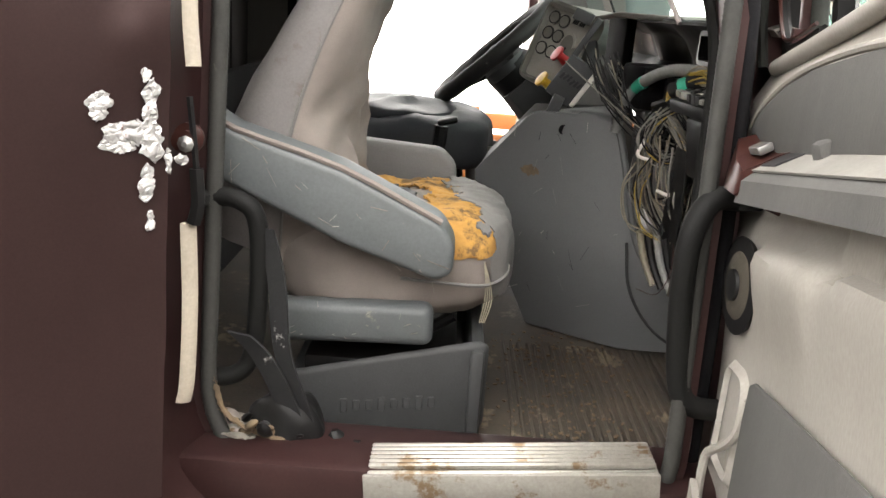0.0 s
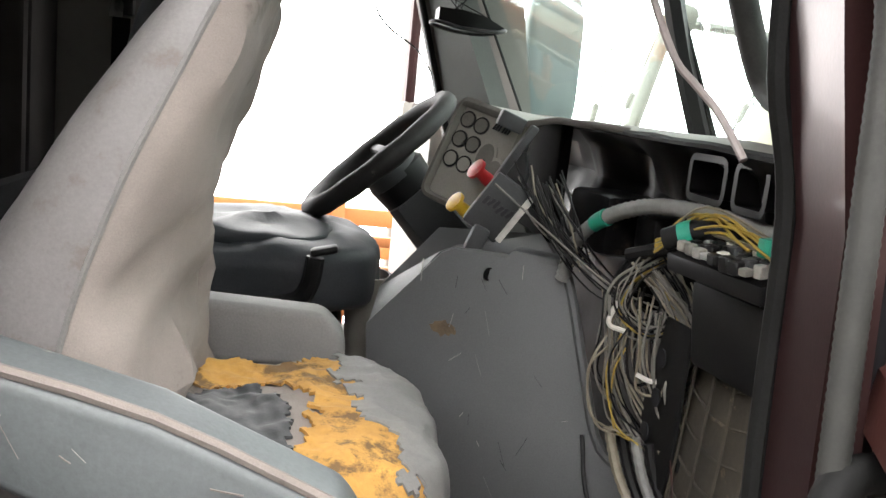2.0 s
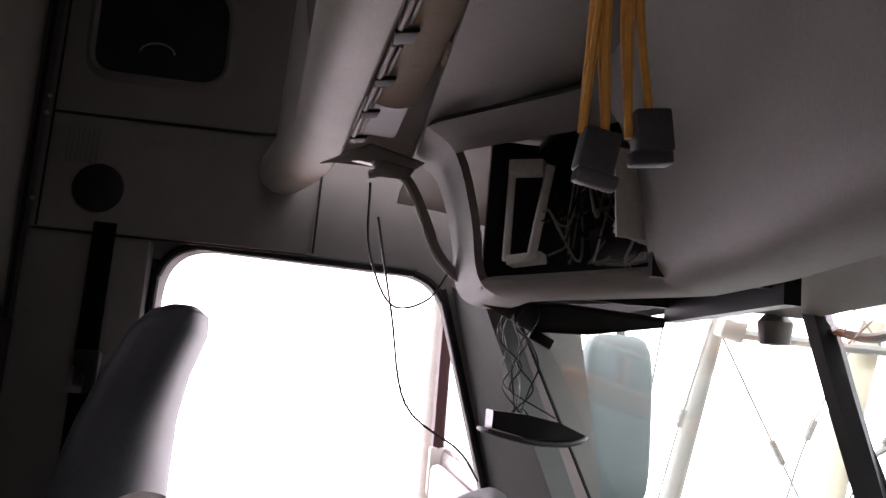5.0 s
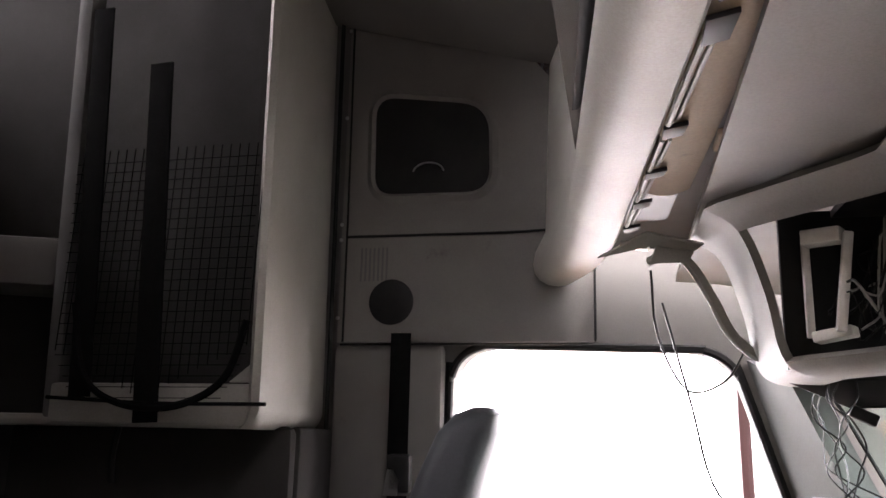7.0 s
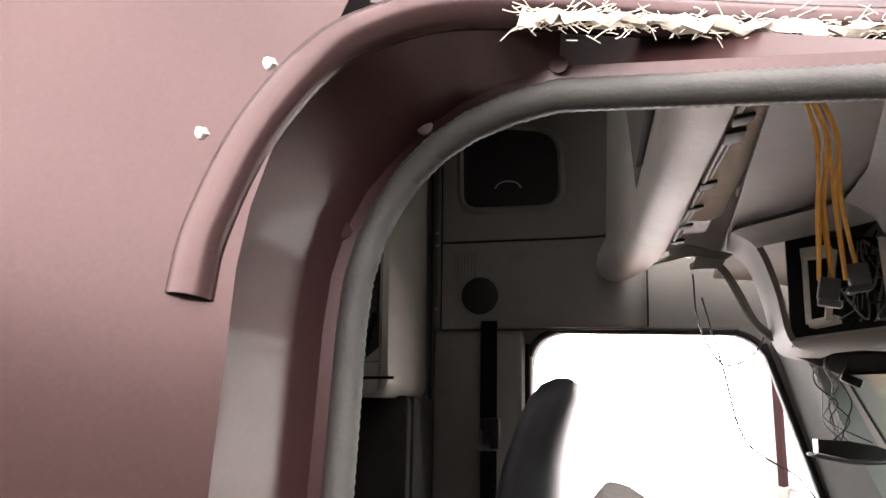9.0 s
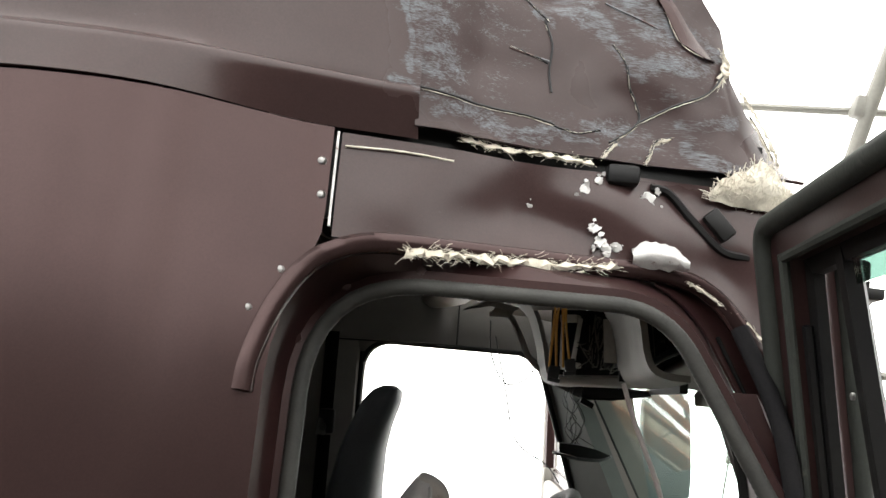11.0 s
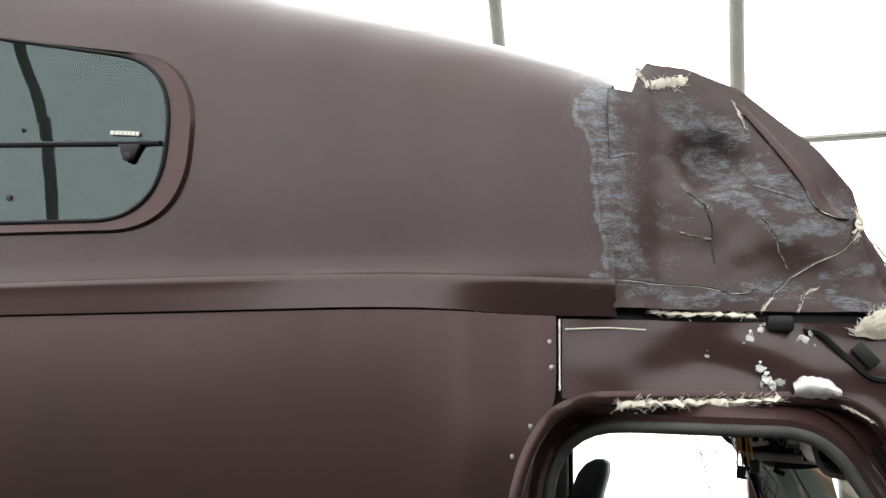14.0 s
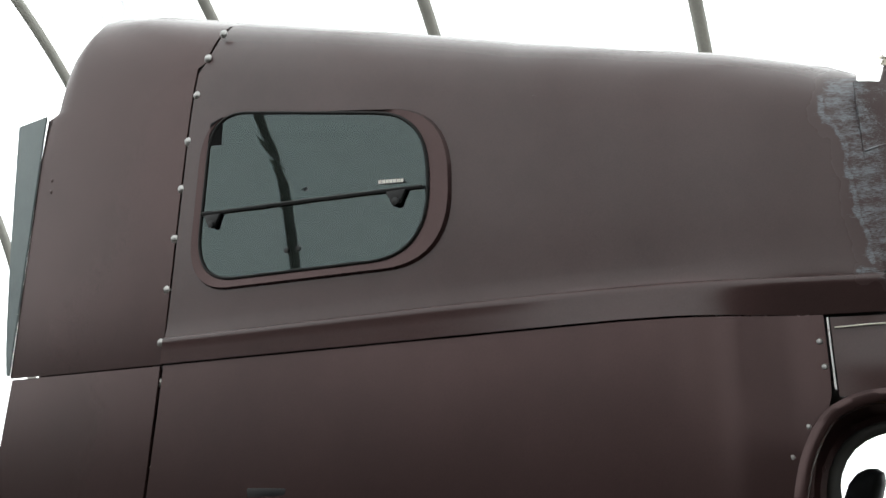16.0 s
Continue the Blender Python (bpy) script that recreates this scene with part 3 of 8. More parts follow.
def build_rack():
    rack = thing("pallet_rack", "orange steel pallet rack with timber boards", "rack", (-0.3, 5.2, 0))
    for x in (-2.6, -0.1, 2.4):
        for y in (4.95, 5.7):
            part("upright", box((x, y, 0.62), (0.07, 0.06, 1.24), bev=0.006), ORANGE, rack)
    for z in (1.15, 0.96, 0.6):
        part("beam", box((-0.1, 4.93, z), (5.0, 0.04, 0.05 if z > 1.1 else 0.13), bev=0.006), ORANGE, rack)
        part("beam", box((-0.1, 5.72, z), (5.0, 0.04, 0.1), bev=0.006), ORANGE, rack)
    for k in range(9):
        part("board", box((-2.2 + k * 0.53, 5.33, 0.84 if k % 2 else 0.835), (0.5, 0.76, 0.03), bev=0.004), TIMBER, rack)
    part("strap", tube([(-0.33, 4.9, 1.19), (-0.345, 4.895, 1.1), (-0.35, 4.9, 0.9)], 0.008, 6), GREEN, rack)


build_rack()


# ---- truck cab: outer skin ----
SIDE = [(-3.1, 1.22), (-0.98, 1.218), (-0.88, 1.225), (-0.78, 1.25), (-0.707, 1.287), (-0.62, 1.372), (-0.54, 1.4), (-0.43, 1.43), (-0.235, 1.515), (-0.113, 1.545), (0.1, 1.595), (0.3, 1.64)]
MID = 2.39
SEAM = 2.56


def side_y(x, z):
    """The cab's right side: stepped in towards the doors, leaning in a little upwards."""
    y = sum(lerp_table(SIDE, x + d) for d in (-0.07, -0.035, 0.0, 0.035, 0.07)) / 5
    return y + (0.1 * (z - 2.5) if z < 2.6 else 0.01 + 0.03 * (z - 2.6))


ROOF = [(-3.1, 3.95), (-2.9, 3.93), (-2.5, 3.832), (-2.21, 3.735), (-1.38, 3.476), (-0.91, 3.33), (-0.7, 3.278), (-0.54, 3.23), (-0.4, 3.19)]


ROOF_SIDE = [(-3.1, 1.22), (-1.35, 1.218), (-1.1, 1.232), (-0.9, 1.26), (-0.75, 1.297), (-0.6, 1.348), (-0.5, 1.392), (-0.4, 1.44)]


def roof_y(x):
    """The raised roof turns in more gently than the side below it."""
    return sum(lerp_table(ROOF_SIDE, x + d) for d in (-0.1, -0.05, 0.0, 0.05, 0.1)) / 5 + 0.008


def roof_point(x, v):
    """Section of the raised roof from the right seam (v = 0) over the top to the left seam (v = 1)."""
    a = math.pi * v
    n = lerp_table([(-2.6, 10.0), (-1.2, 6.0)], x)
    w = MID - roof_y(x)
    h = lerp_table(ROOF, x) - SEAM
    c, s = math.cos(a), math.sin(a)
    r = (abs(c) ** n + abs(s) ** n) ** (-1 / n)
    return (x, MID - c * r * w, SEAM + s * r * h)


ROOF_SEAM = [(2.56, -2.287), (3.478, -2.207), (3.488, -2.18), (3.6, -2.158), (3.8, -2.14)]
OPEN = rounded([(-0.584, 1.10), (0.146, 1.10), (0.15, 2.0), (-0.022, 2.315), (-0.572, 2.328)], [0.17, 0.1, 0.2, 0.14, 0.17], 8)


def open_y(x, z):
    return 1.455 + 0.1 * (z - 2.33) + 0.045 * (x + 0.5) + 0.068 * min(1.0, max(0.0, (-0.4 - x) / 0.15))


def grow(loop, d):
    """Pushes a closed 2D outline outwards."""
    m = len(loop)
    out = []
    for i in range(m):
        e = (loop[(i + 1) % m] - loop[i - 1])
        if e.length < 1e-9:
            e = loop[(i + 2) % m] - loop[i - 2]
        e.normalize()
        out.append(loop[i] + Vector((e.y, -e.x)) * d)
    return out


def ring(loop_a, loop_b, th=None):
    """A closed strip between two closed 3D loops."""
    bm = bmesh.new()
    a, b = [bm.verts.new(p) for p in loop_a], [bm.verts.new(p) for p in loop_b]
    m = len(a)
    for i in range(m):
        bm.faces.new((a[i], a[(i + 1) % m], b[(i + 1) % m], b[i]))
    return bm


def corner_y(x, z):
    """Surface of the crushed roof corner, with the round dent."""
    y = side_y(x, z) + 0.12 * max(0, (z - 2.75)) ** 1.3 + 0.014 * noise.noise(Vector((x * 6, 1, z * 6))) + 0.004 * noise.noise(Vector((x * 19, 1, z * 19)))
    d = math.hypot(x + 0.21, z - 2.92)
    y += 0.05 * max(0.0, 1 - (d / 0.085) ** 2)
    d = math.hypot((x + 0.05) * 0.7, z - 2.66)
    y += 0.012 * max(0.0, 1 - (d / 0.07) ** 2)
    k = min(1.0, max(0.0, (x + 0.43) / 0.1))
    w = Vector(roof_point(-0.425, 0.0)).y
    return w + (y - w) * k if z < 3.0 else y * k + (1 - k) * (w + 0.6 * (z - 3.0) ** 1.5)


def ragged(points, width, seed, on=None, lift=0.006):
    """A torn fringe along a line on the skin."""
    rnd = random.Random(seed)
    on = on or side_y
    base = curve([(x, 0, z) for x, z in points], 8)
    pts = [Vector((p.x, on(p.x, p.z) - lift, p.z)) for p in base]
    bms = [tube(pts, lambda t: width * (0.4 + 1.1 * abs(noise.noise(Vector((t * 17, seed, 0)))) + 0.5 * abs(noise.noise(Vector((t * 60, seed, 4))))), 7, smooth=1, flat=0.45)]
    for v in bms[0].verts:
        v.co += Vector((noise.noise(v.co * 120), noise.noise(v.co * 70 + Vector((9, 0, 0))) * 0.4, noise.noise(v.co * 120 + Vector((0, 7, 0))))) * width * 0.9
    for i in range(int(len(pts) * 9) if width > 0.004 else 0):
        k = rnd.randrange(len(pts) - 1)
        p = pts[k] + Vector((0, 0, rnd.gauss(0, width * 0.4)))
        t = (pts[k + 1] - pts[k]).normalized() * rnd.choice((-1, 1))
        d = (t + Vector((rnd.uniform(-0.5, 0.5), rnd.uniform(-0.4, 0.05), rnd.gauss(-0.1, 0.45)))) * width * rnd.uniform(0.4, 1.5)
        bms.append(tube([p, p + d * 0.5 + Vector((0, -0.001, rnd.uniform(-1, 1) * width * 0.2)), p + d], 0.00042, 4, smooth=1))
    return joined(*bms)


def straw_mat(seed):
    """Matted glass fibre torn open under the roof corner."""
    rnd = random.Random(seed)
    top = [(0.07, 2.525), (0.1, 2.565), (0.14, 2.58), (0.17, 2.605), (0.2, 2.575), (0.26, 2.51)]

    def f(u, v):
        x = 0.075 + 0.185 * u
        lo = 2.522 - 0.012 * u + 0.004 * noise.noise(Vector((x * 40, 0, 3)))
        z = lo + max(0.003, lerp_table(top, x) - lo + 0.008 * noise.noise(Vector((x * 60, 1, 3)))) * v
        return (x, side_y(x, 2.55) - 0.012 - 0.018 * math.sin(math.pi * v) * math.sin(math.pi * min(1, u * 1.3)) + 0.006 * noise.noise(Vector((x * 50, z * 50, 1))), z)
    bms = [sheet(f, steps(0, 1, 26), steps(0, 1, 12), 0.004)]
    for i in range(420):
        u, v = rnd.random(), rnd.random()
        a = Vector(f(u, v)) - Vector((0, 0.002 + rnd.random() * 0.004, 0))
        g = rnd.choice((rnd.gauss(1.2, 0.4), rnd.uniform(0, 3.1)))
        d = Vector((math.cos(g), rnd.uniform(-0.3, 0.1), math.sin(g))) * rnd.uniform(0.008, 0.026)
        bms.append(tube([a, a + d * 0.5 + Vector((0, -0.002, 0)), a + d], rnd.uniform(0.0004, 0.0008), 4, smooth=1))
    return joined(*bms)


def evenly(loop, step):
    """A closed 3D loop resampled at even steps."""
    pts = loop + [loop[0]]
    out, left = [], 0.0
    for a, b in zip(pts, pts[1:]):
        d = (b - a).length
        while left < d:
            out.append(a.lerp(b, left / d))
            left += step
        left -= d
    return out[:len(out) // 2 * 2]


def pillar_skin(g0, g1, y0, y1, rows=4):
    """A strip of outer skin round the front upper corner of the door opening."""
    keep = [i for i, p in enumerate(OPEN) if p.x > -0.06 and p.y > 1.3]

    def f(u, v):
        i = keep[int(u)]
        p = OPEN[i] + (grow(OPEN, 1.0)[i] - OPEN[i]) * (g0 + (g1 - g0) * v)
        return (p.x, side_y(p.x, min(p.y, 2.5)) + y0 + (y1 - y0) * v + 0.01 * math.sin(v * math.pi), p.y)
    return sheet(f, list(range(len(keep))), steps(0, 1, rows), 0.004)


def build_cab():
    cab = thing("truck_cab", "dark maroon wrecked semi-truck sleeper cab with a crushed roof corner", "truck", (-1.2, MID, 0.0))
    edge = [(1.0, -0.605), (2.2, -0.6), (2.3, -0.58), (2.37, -0.55), (2.4, -0.545), (2.6, -0.545)]

    def rear_side(u, v):
        z = v
        x1 = lerp_table(edge, z)
        x0 = -2.285 - 0.0 * (z - 2.3)
        x = x0 + (x1 - x0) * u
        y = side_y(x, z)
        y += 0.004 * noise.noise(Vector((x * 2.2, 0, z * 2.2)))
        if x > -0.66 and 1.35 < z < 1.85:
            y += 0.012 * noise.noise(Vector((x * 14, 3, z * 11)))
        return (x, y, z)
    us = steps(0, 0.72, 10)[:-1] + steps(0.72, 1.0, 34)
    part("side_panel", sheet(rear_side, us, steps(0.7, SEAM - 0.004, 44), 0.006), MAROON, cab, "satin maroon sleeper side panel")

    def extender_low(u, v):
        return (-2.97 + 0.675 * u, side_y(-2.3, v) - 0.002, v)
    part("side_extender_panel", sheet(extender_low, steps(0, 1, 4), steps(0.7, SEAM - 0.006, 12), 0.006), MAROON, cab)

    back_edge = [(2.55, -2.99), (3.455, -2.912), (3.47, -2.86), (3.7, -2.835), (3.8, -2.8)]

    def extender_top(u, v):
        z = roof_point(-2.85, v)[2]
        x0, x1 = lerp_table(back_edge, z), lerp_table(ROOF_SEAM, roof_point(-2.22, v)[2]) - 0.008
        p = Vector(roof_point(x0 + (x1 - x0) * u, v))
        k = max(0.0, 1 - u / 0.12) ** 2
        p.z -= 0.05 * k * max(0.0, p.z - 3.4) / 0.4
        p.y += (MID - p.y) * 0.03 * k * max(0.0, p.z - 3.3)
        return p
    low = [v * 0.004 for v in range(1, 62)]
    part("roof_extender", sheet(extender_top, steps(0, 0.12, 7)[:-1] + steps(0.12, 1, 6), [0.0] + low + steps(0.25, 1, 40), 0.006), MAROON, cab)

    def joint(u, v):
        p = Vector(roof_point(lerp_table(ROOF_SEAM, roof_point(-2.22, v)[2]) - 0.06 + 0.12 * u, v))
        return (p.x, p.y + (MID - p.y) * 0.012, p.z - 0.012)
    part("joint_strip", sheet(joint, [0, 1], steps(0, 1, 60), 0.004), RUBBER, cab, "dark strip behind the roof joint")

    def main_roof(u, v):
        x0 = lerp_table(ROOF_SEAM, SEAM - v if v < 0 else roof_point(-2.22, v)[2])
        x = x0 + u * (-0.42 - x0)
        if v < 0:
            h = -v - 0.001
            k = min(1.0, h / 0.09)
            w = MID - (side_y(x, SEAM + 0.02) * (1 - k) + roof_y(x) * k)
            n = lerp_table([(-2.6, 10.0), (-1.2, 6.0)], x)
            p = Vector((x, MID - w * (1 - (h / (lerp_table(ROOF, x) - SEAM)) ** n) ** (1 / n), SEAM + h))
            tuck = 0.7 + 0.3 * min(1, max(0, (x + 1.0) / 0.4))
            p.y -= tuck * lerp_table([(0, 0.017 - 0.014 * min(1.0, max(0.0, (x + 1.3) / 0.6))), (0.05, 0.018), (0.062, 0.021), (0.068, 0.019), (0.074, 0.009), (0.1, 0.003), (0.14, 0.0)], h)
        else:
            p = Vector(roof_point(x, v))
        p.z += 0.03 * max(0.0, (x + 0.52) / 0.1) * (noise.noise(Vector((x * 9, v * 30, 0))) - 0.3) if v > 0.2 else 0
        return p
    part("roof_fairing", sheet(main_roof, steps(0, 1, 56), [-0.001 - h for h in (0.0, 0.02, 0.035, 0.05, 0.058, 0.063, 0.067, 0.07, 0.074, 0.085, 0.1, 0.12, 0.16, 0.2)] + steps(0.12, 1, 60), 0.006), SCRAPED, cab, "raised maroon roof fairing")

    top = [(-0.43, 3.07), (-0.37, 3.07), (-0.35, 3.16), (-0.25, 3.15), (-0.13, 3.1), (0.02, 2.96), (0.115, 2.84), (0.108, 2.775), (0.15, 2.70), (0.235, 2.615), (0.283, 2.585)]

    def broken(u, v):
        x = -0.425 + 0.68 * u
        zt = lerp_table(top, x)
        z = SEAM + 0.015 + (zt - SEAM - 0.015) * v
        y = corner_y(x, z)
        if x > 0.0:
            y += 0.05 * (x / 0.2) ** 2 * v
        return (x, y, z)
    part("broken_roof_corner", sheet(broken, steps(0, 1, 40), steps(0, 1, 40), 0.006), SCRAPED, cab, "cracked and scuffed roof corner")

    crack = [(-0.139, 3.057), (-0.114, 3.025), (-0.063, 2.952), (-0.012, 2.871), (0.022, 2.807), (0.07, 2.785)]
    rim = [(-0.09, 3.075), (-0.05, 3.03), (0.004, 2.968), (0.065, 2.892), (0.121, 2.818), (0.112, 2.785)]

    def flap(u, v):
        i = min(int(v), 4)
        a, b = Vector(crack[i]).lerp(Vector(crack[i + 1]), v - i), Vector(rim[i]).lerp(Vector(rim[i + 1]), v - i)
        p = a.lerp(b, u)
        return (p.x, corner_y(p.x, p.y) - 0.012 + 0.05 * u * u, p.y)
    part("torn_roof_flap", sheet(flap, steps(0, 1, 6), steps(0, 5, 30), 0.004), MAROON, cab, "folded maroon strip along the broken roof edge")
    part("torn_edge", ragged(crack, 0.0016, 44, corner_y, 0.01), FIBRE, cab)

    def header(u, v):
        x = -0.532 + 0.8 * u
        low = lerp_table([(-0.6, 2.385), (0.02, 2.385), (0.09, 2.35), (0.15, 2.27), (0.21, 2.15), (0.27, 2.02)], x)
        z = low + (SEAM - 0.01 - low) * v
        dent = 0.034 * noise.noise(Vector((x * 6, 5, z * 8))) * math.sin(math.pi * v) * min(1, u * 4)
        return (x, side_y(x, z) + dent, z)
    part("header_panel", sheet(header, steps(0, 1, 40), steps(0, 1, 14), 0.005), SCRAPED, cab, "dented maroon panel above the door opening")

    # flange, moulding and seal round the door opening
    o3 = lambda loop, dy: [Vector((p.x, open_y(p.x, p.y) + dy, p.y)) for p in loop]
    inner, mid, outer = grow(OPEN, 0.0), grow(OPEN, 0.03), grow(OPEN, 0.075)
    flange = joined(ring(o3(inner, 0.0), o3(mid, -0.004)), ring(o3(mid, -0.004), [Vector((p.x, side_y(p.x, min(max(p.y, 1.2), 2.5)) + (0.035 if p.y > 1.9 else 0.01), p.y)) for p in outer]),
                    ring(o3(inner, 0.0), o3(grow(OPEN, 0.03), 0.02)))
    part("door_frame", flange, MAROON_IN, cab, "glossy maroon flange round the door opening")
    seal = [Vector((p.x, open_y(p.x, p.y) - 0.006, p.y)) for p in grow(OPEN, 0.004)]
    part("door_seal", tube(evenly(seal, 0.0042), 0.0135, 10, closed=True, smooth=1, ribs=0.07), SEALRIB, cab, "ribbed black rubber door seal")
    mould = [(-0.621, 2.155), (-0.617, 2.2), (-0.597, 2.272), (-0.563, 2.334), (-0.527, 2.363), (-0.473, 2.382), (-0.39, 2.386), (-0.272, 2.388), (-0.148, 2.388), (0.0, 2.386), (0.08, 2.355), (0.14, 2.29)]
    part("drip_moulding", tube([(x, side_y(x, z) - 0.006, z) for x, z in mould], 0.0165, 10, smooth=5, flat=0.75), MAROON, cab, "curved maroon drip moulding, torn along its underside")
    k = 0
    for i in range(0, len(mid), 1):
        p = mid[i]
        if i % 3 == 0 and (p.x < -0.3):
            k += 1
            part("screw", lathe([(0.001, -0.004), (0.006, -0.004), (0.0075, 0.0), (0.0075, 0.002)], Matrix.Translation((p.x, open_y(p.x, p.y) - 0.006, p.y)) @ pose(0, 0, 0, 90, 0, 0), 8), MAROON_IN, cab)

    part("pillar_skin", pillar_skin(0.07, 0.115, 0.0, 0.012), MAROON_IN, cab, "glossy maroon windshield pillar skin")
    part("pillar_skin", pillar_skin(0.11, 0.16, -0.012, 0.03), MAROON_IN, cab, "glossy maroon windshield pillar skin")
    part("pillar_skin", pillar_skin(0.155, 0.21, 0.015, 0.1), MAROON, cab, "dented maroon outer pillar skin")
    # rivets of the sleeper
    riv = lambda x, z: pose(x, side_y(x, z) - 0.001, z, 90, 0, 0)
    for x, z in ((-2.135, 3.58), (-2.178, 3.5), (-2.207, 3.379), (-2.231, 3.233), (-2.25, 3.084), (-2.269, 2.932), (-2.289, 2.78), (-2.303, 2.624), (-2.304, 2.509), (-2.307, 2.27), (-2.31, 2.05)):
        y = (Vector(roof_point(-2.3, 0.5 * 0.0)).y if z <= SEAM else min((Vector(roof_point(-2.3, v / 200)) for v in range(60)), key=lambda q: abs(q.z - z)).y)
        part("rivet", lathe([(0.014, 0.0), (0.014, 0.003), (0.009, 0.009), (0.002, 0.011)], pose(x, y - 0.001, z, 90, 0, 0), 10), STEEL, cab)
    for x, z in ((-2.86, 3.22), (-2.86, 3.18), (-2.82, 2.37), (-2.92, 2.37)):
        part("rivet", lathe([(0.01, 0.0), (0.01, 0.003), (0.002, 0.007)], pose(x, side_y(x, 2.6) - 0.004, z, 90, 0, 0), 8), MAROON, cab)
    for x, z in ((-0.556, 2.5), (-0.552, 2.447), (-0.594, 2.327), (-0.628, 2.268)):
        part("rivet", lathe([(0.008, 0.0), (0.008, 0.003), (0.005, 0.008), (0.001, 0.009)], riv(x, z), 8), STEEL, cab)
    strip = sheet(lambda u, v: (-0.537 + 0.0035 * u, side_y(-0.538, 2.4 + 0.15 * v) - 0.006, 2.4 + 0.15 * v), [0, 1], steps(0, 1, 8), 0.003)
    part("bare_seam_strip", strip, FILLER, cab, "bare metal strip in the panel seam")
    flap = sheet(lambda u, v: (-2.99 + 0.078 * v - (1 - u) * (0.012 + 0.15 * v ** 0.8), 1.222 + 0.01 * (1 - u) * v, 2.57 + 0.89 * v), steps(0, 1, 5), steps(0, 1, 10), 0.006)
    part("rubber_side_flap", flap, MIRROR_G, cab, "dark grey-green rubber flap at the rear edge")

    part("exhaust_stack", joined(tube([(-3.09, 1.62, 1.2), (-3.09, 1.62, 3.9), (-3.1, 1.62, 4.05), (-3.15, 1.62, 4.14)], 0.065, 16, smooth=4)), CHROME, cab, "chrome exhaust stack with a curved tip")
    # fine cracks through the paint of the corner
    for k, line in enumerate((((-0.2, 2.62), (-0.16, 2.613), (-0.121, 2.624)), ((-0.1, 2.785), (-0.085, 2.765), (-0.074, 2.744)), ((-0.26, 2.845), (-0.235, 2.825), (-0.215, 2.808)), ((-0.28, 2.75), (-0.25, 2.742), (-0.215, 2.732)))):
        part("crack_gap", tube([Vector((p.x + 0.003 * noise.noise(p * 90), corner_y(p.x, p.z) - 0.0066, p.z + 0.004 * noise.noise(p * 70))) for p in curve([(x, 0, z) for x, z in line], 9)], 0.002, 5, smooth=1), MATTE_BLACK, cab)
        part("crack", ragged(line, 0.0011, 60 + k, corner_y, 0.0078), FIBRE, cab)
    # cracks, torn fibre and bare metal of the crushed corner
    for i, line in enumerate(([(-0.223, 2.806), (-0.209, 2.763), (-0.212, 2.717), (-0.207, 2.677)], [(-0.074, 2.744), (-0.07, 2.711), (-0.058, 2.686), (-0.052, 2.649), (-0.103, 2.602)],
                              [(-0.052, 2.649), (0.002, 2.681), (0.071, 2.715), (0.107, 2.762)], [(-0.418, 2.635), (-0.327, 2.629), (-0.251, 2.627), (-0.2, 2.62)],
                              [(-0.113, 2.58), (-0.106, 2.588), (-0.09, 2.608)], [(-0.037, 2.58), (-0.03, 2.595), (-0.019, 2.618), (0.008, 2.628)], [(0.151, 2.684), (0.169, 2.655), (0.193, 2.609)], [(-0.146, 3.07), (-0.133, 3.04), (-0.12, 3.0)])):
        part("crack", ragged(line, 0.0046 if i in (4, 5, 6, 7) else 0.0016, i, corner_y, 0.0075), FIBRE, cab, "pale ragged crack")
        part("crack_gap", tube([Vector((p.x, corner_y(p.x, p.z) - 0.0072, p.z + 0.003)) for p in curve([(x, 0, z) for x, z in line], 6)], 0.0022, 5, smooth=1), MATTE_BLACK, cab)
    for line in ([(-0.281, 2.747), (-0.21, 2.735)], [(-0.116, 2.864), (-0.02, 2.83)], [(-0.42, 2.905), (-0.371, 2.921)]):
        part("scratch", tube([Vector((p.x, corner_y(p.x, p.z) - 0.0068, p.z)) for p in curve([(x, 0, z) for x, z in line], 8)], 0.0018, 5, smooth=1), SCUFF, cab)
    part("scratch", tube([Vector((p.x, side_y(p.x, p.z) - 0.008, p.z)) for p in curve([(-0.524, 0, 2.528), (-0.439, 0, 2.532), (-0.36, 0, 2.53)], 8)], 0.0018, 5, smooth=1), FIBRE, cab)
    part("torn_fibre", ragged([(-0.35, 2.572), (-0.286, 2.566), (-0.198, 2.568), (-0.13, 2.566)], 0.008, 20), FIBRE, cab, "torn pale glass fibre")
    part("torn_fibre", ragged([(0.085, 2.53), (0.15, 2.522), (0.2, 2.52), (0.25, 2.512)], 0.006, 21), FIBRE, cab, "matted straw-coloured glass fibre")
    part("torn_fibre", ragged([(-0.42, 2.372), (-0.368, 2.376), (-0.307, 2.378), (-0.234, 2.381), (-0.158, 2.384), (-0.09, 2.39)], 0.0125, 22, lift=0.018), FIBRE, cab, "torn pale glass fibre under the moulding")
    part("torn_fibre", ragged([(0.03, 2.378), (0.08, 2.35), (0.14, 2.31), (0.19, 2.25)], 0.005, 23, lift=0.016), FIBRE, cab)
    part("fibre_mat", straw_mat(31), FIBRE, cab, "matted straw-coloured glass fibre")
    part("torn_fibre", ragged([(0.13, 2.73), (0.16, 2.69), (0.19, 2.635), (0.205, 2.6)], 0.006, 26, corner_y, 0.01), FIBRE, cab)
    part("torn_fibre", ragged([(-0.36, 3.14), (-0.34, 3.1), (-0.3, 3.11), (-0.25, 3.12)], 0.016, 24, corner_y), FIBRE, cab)
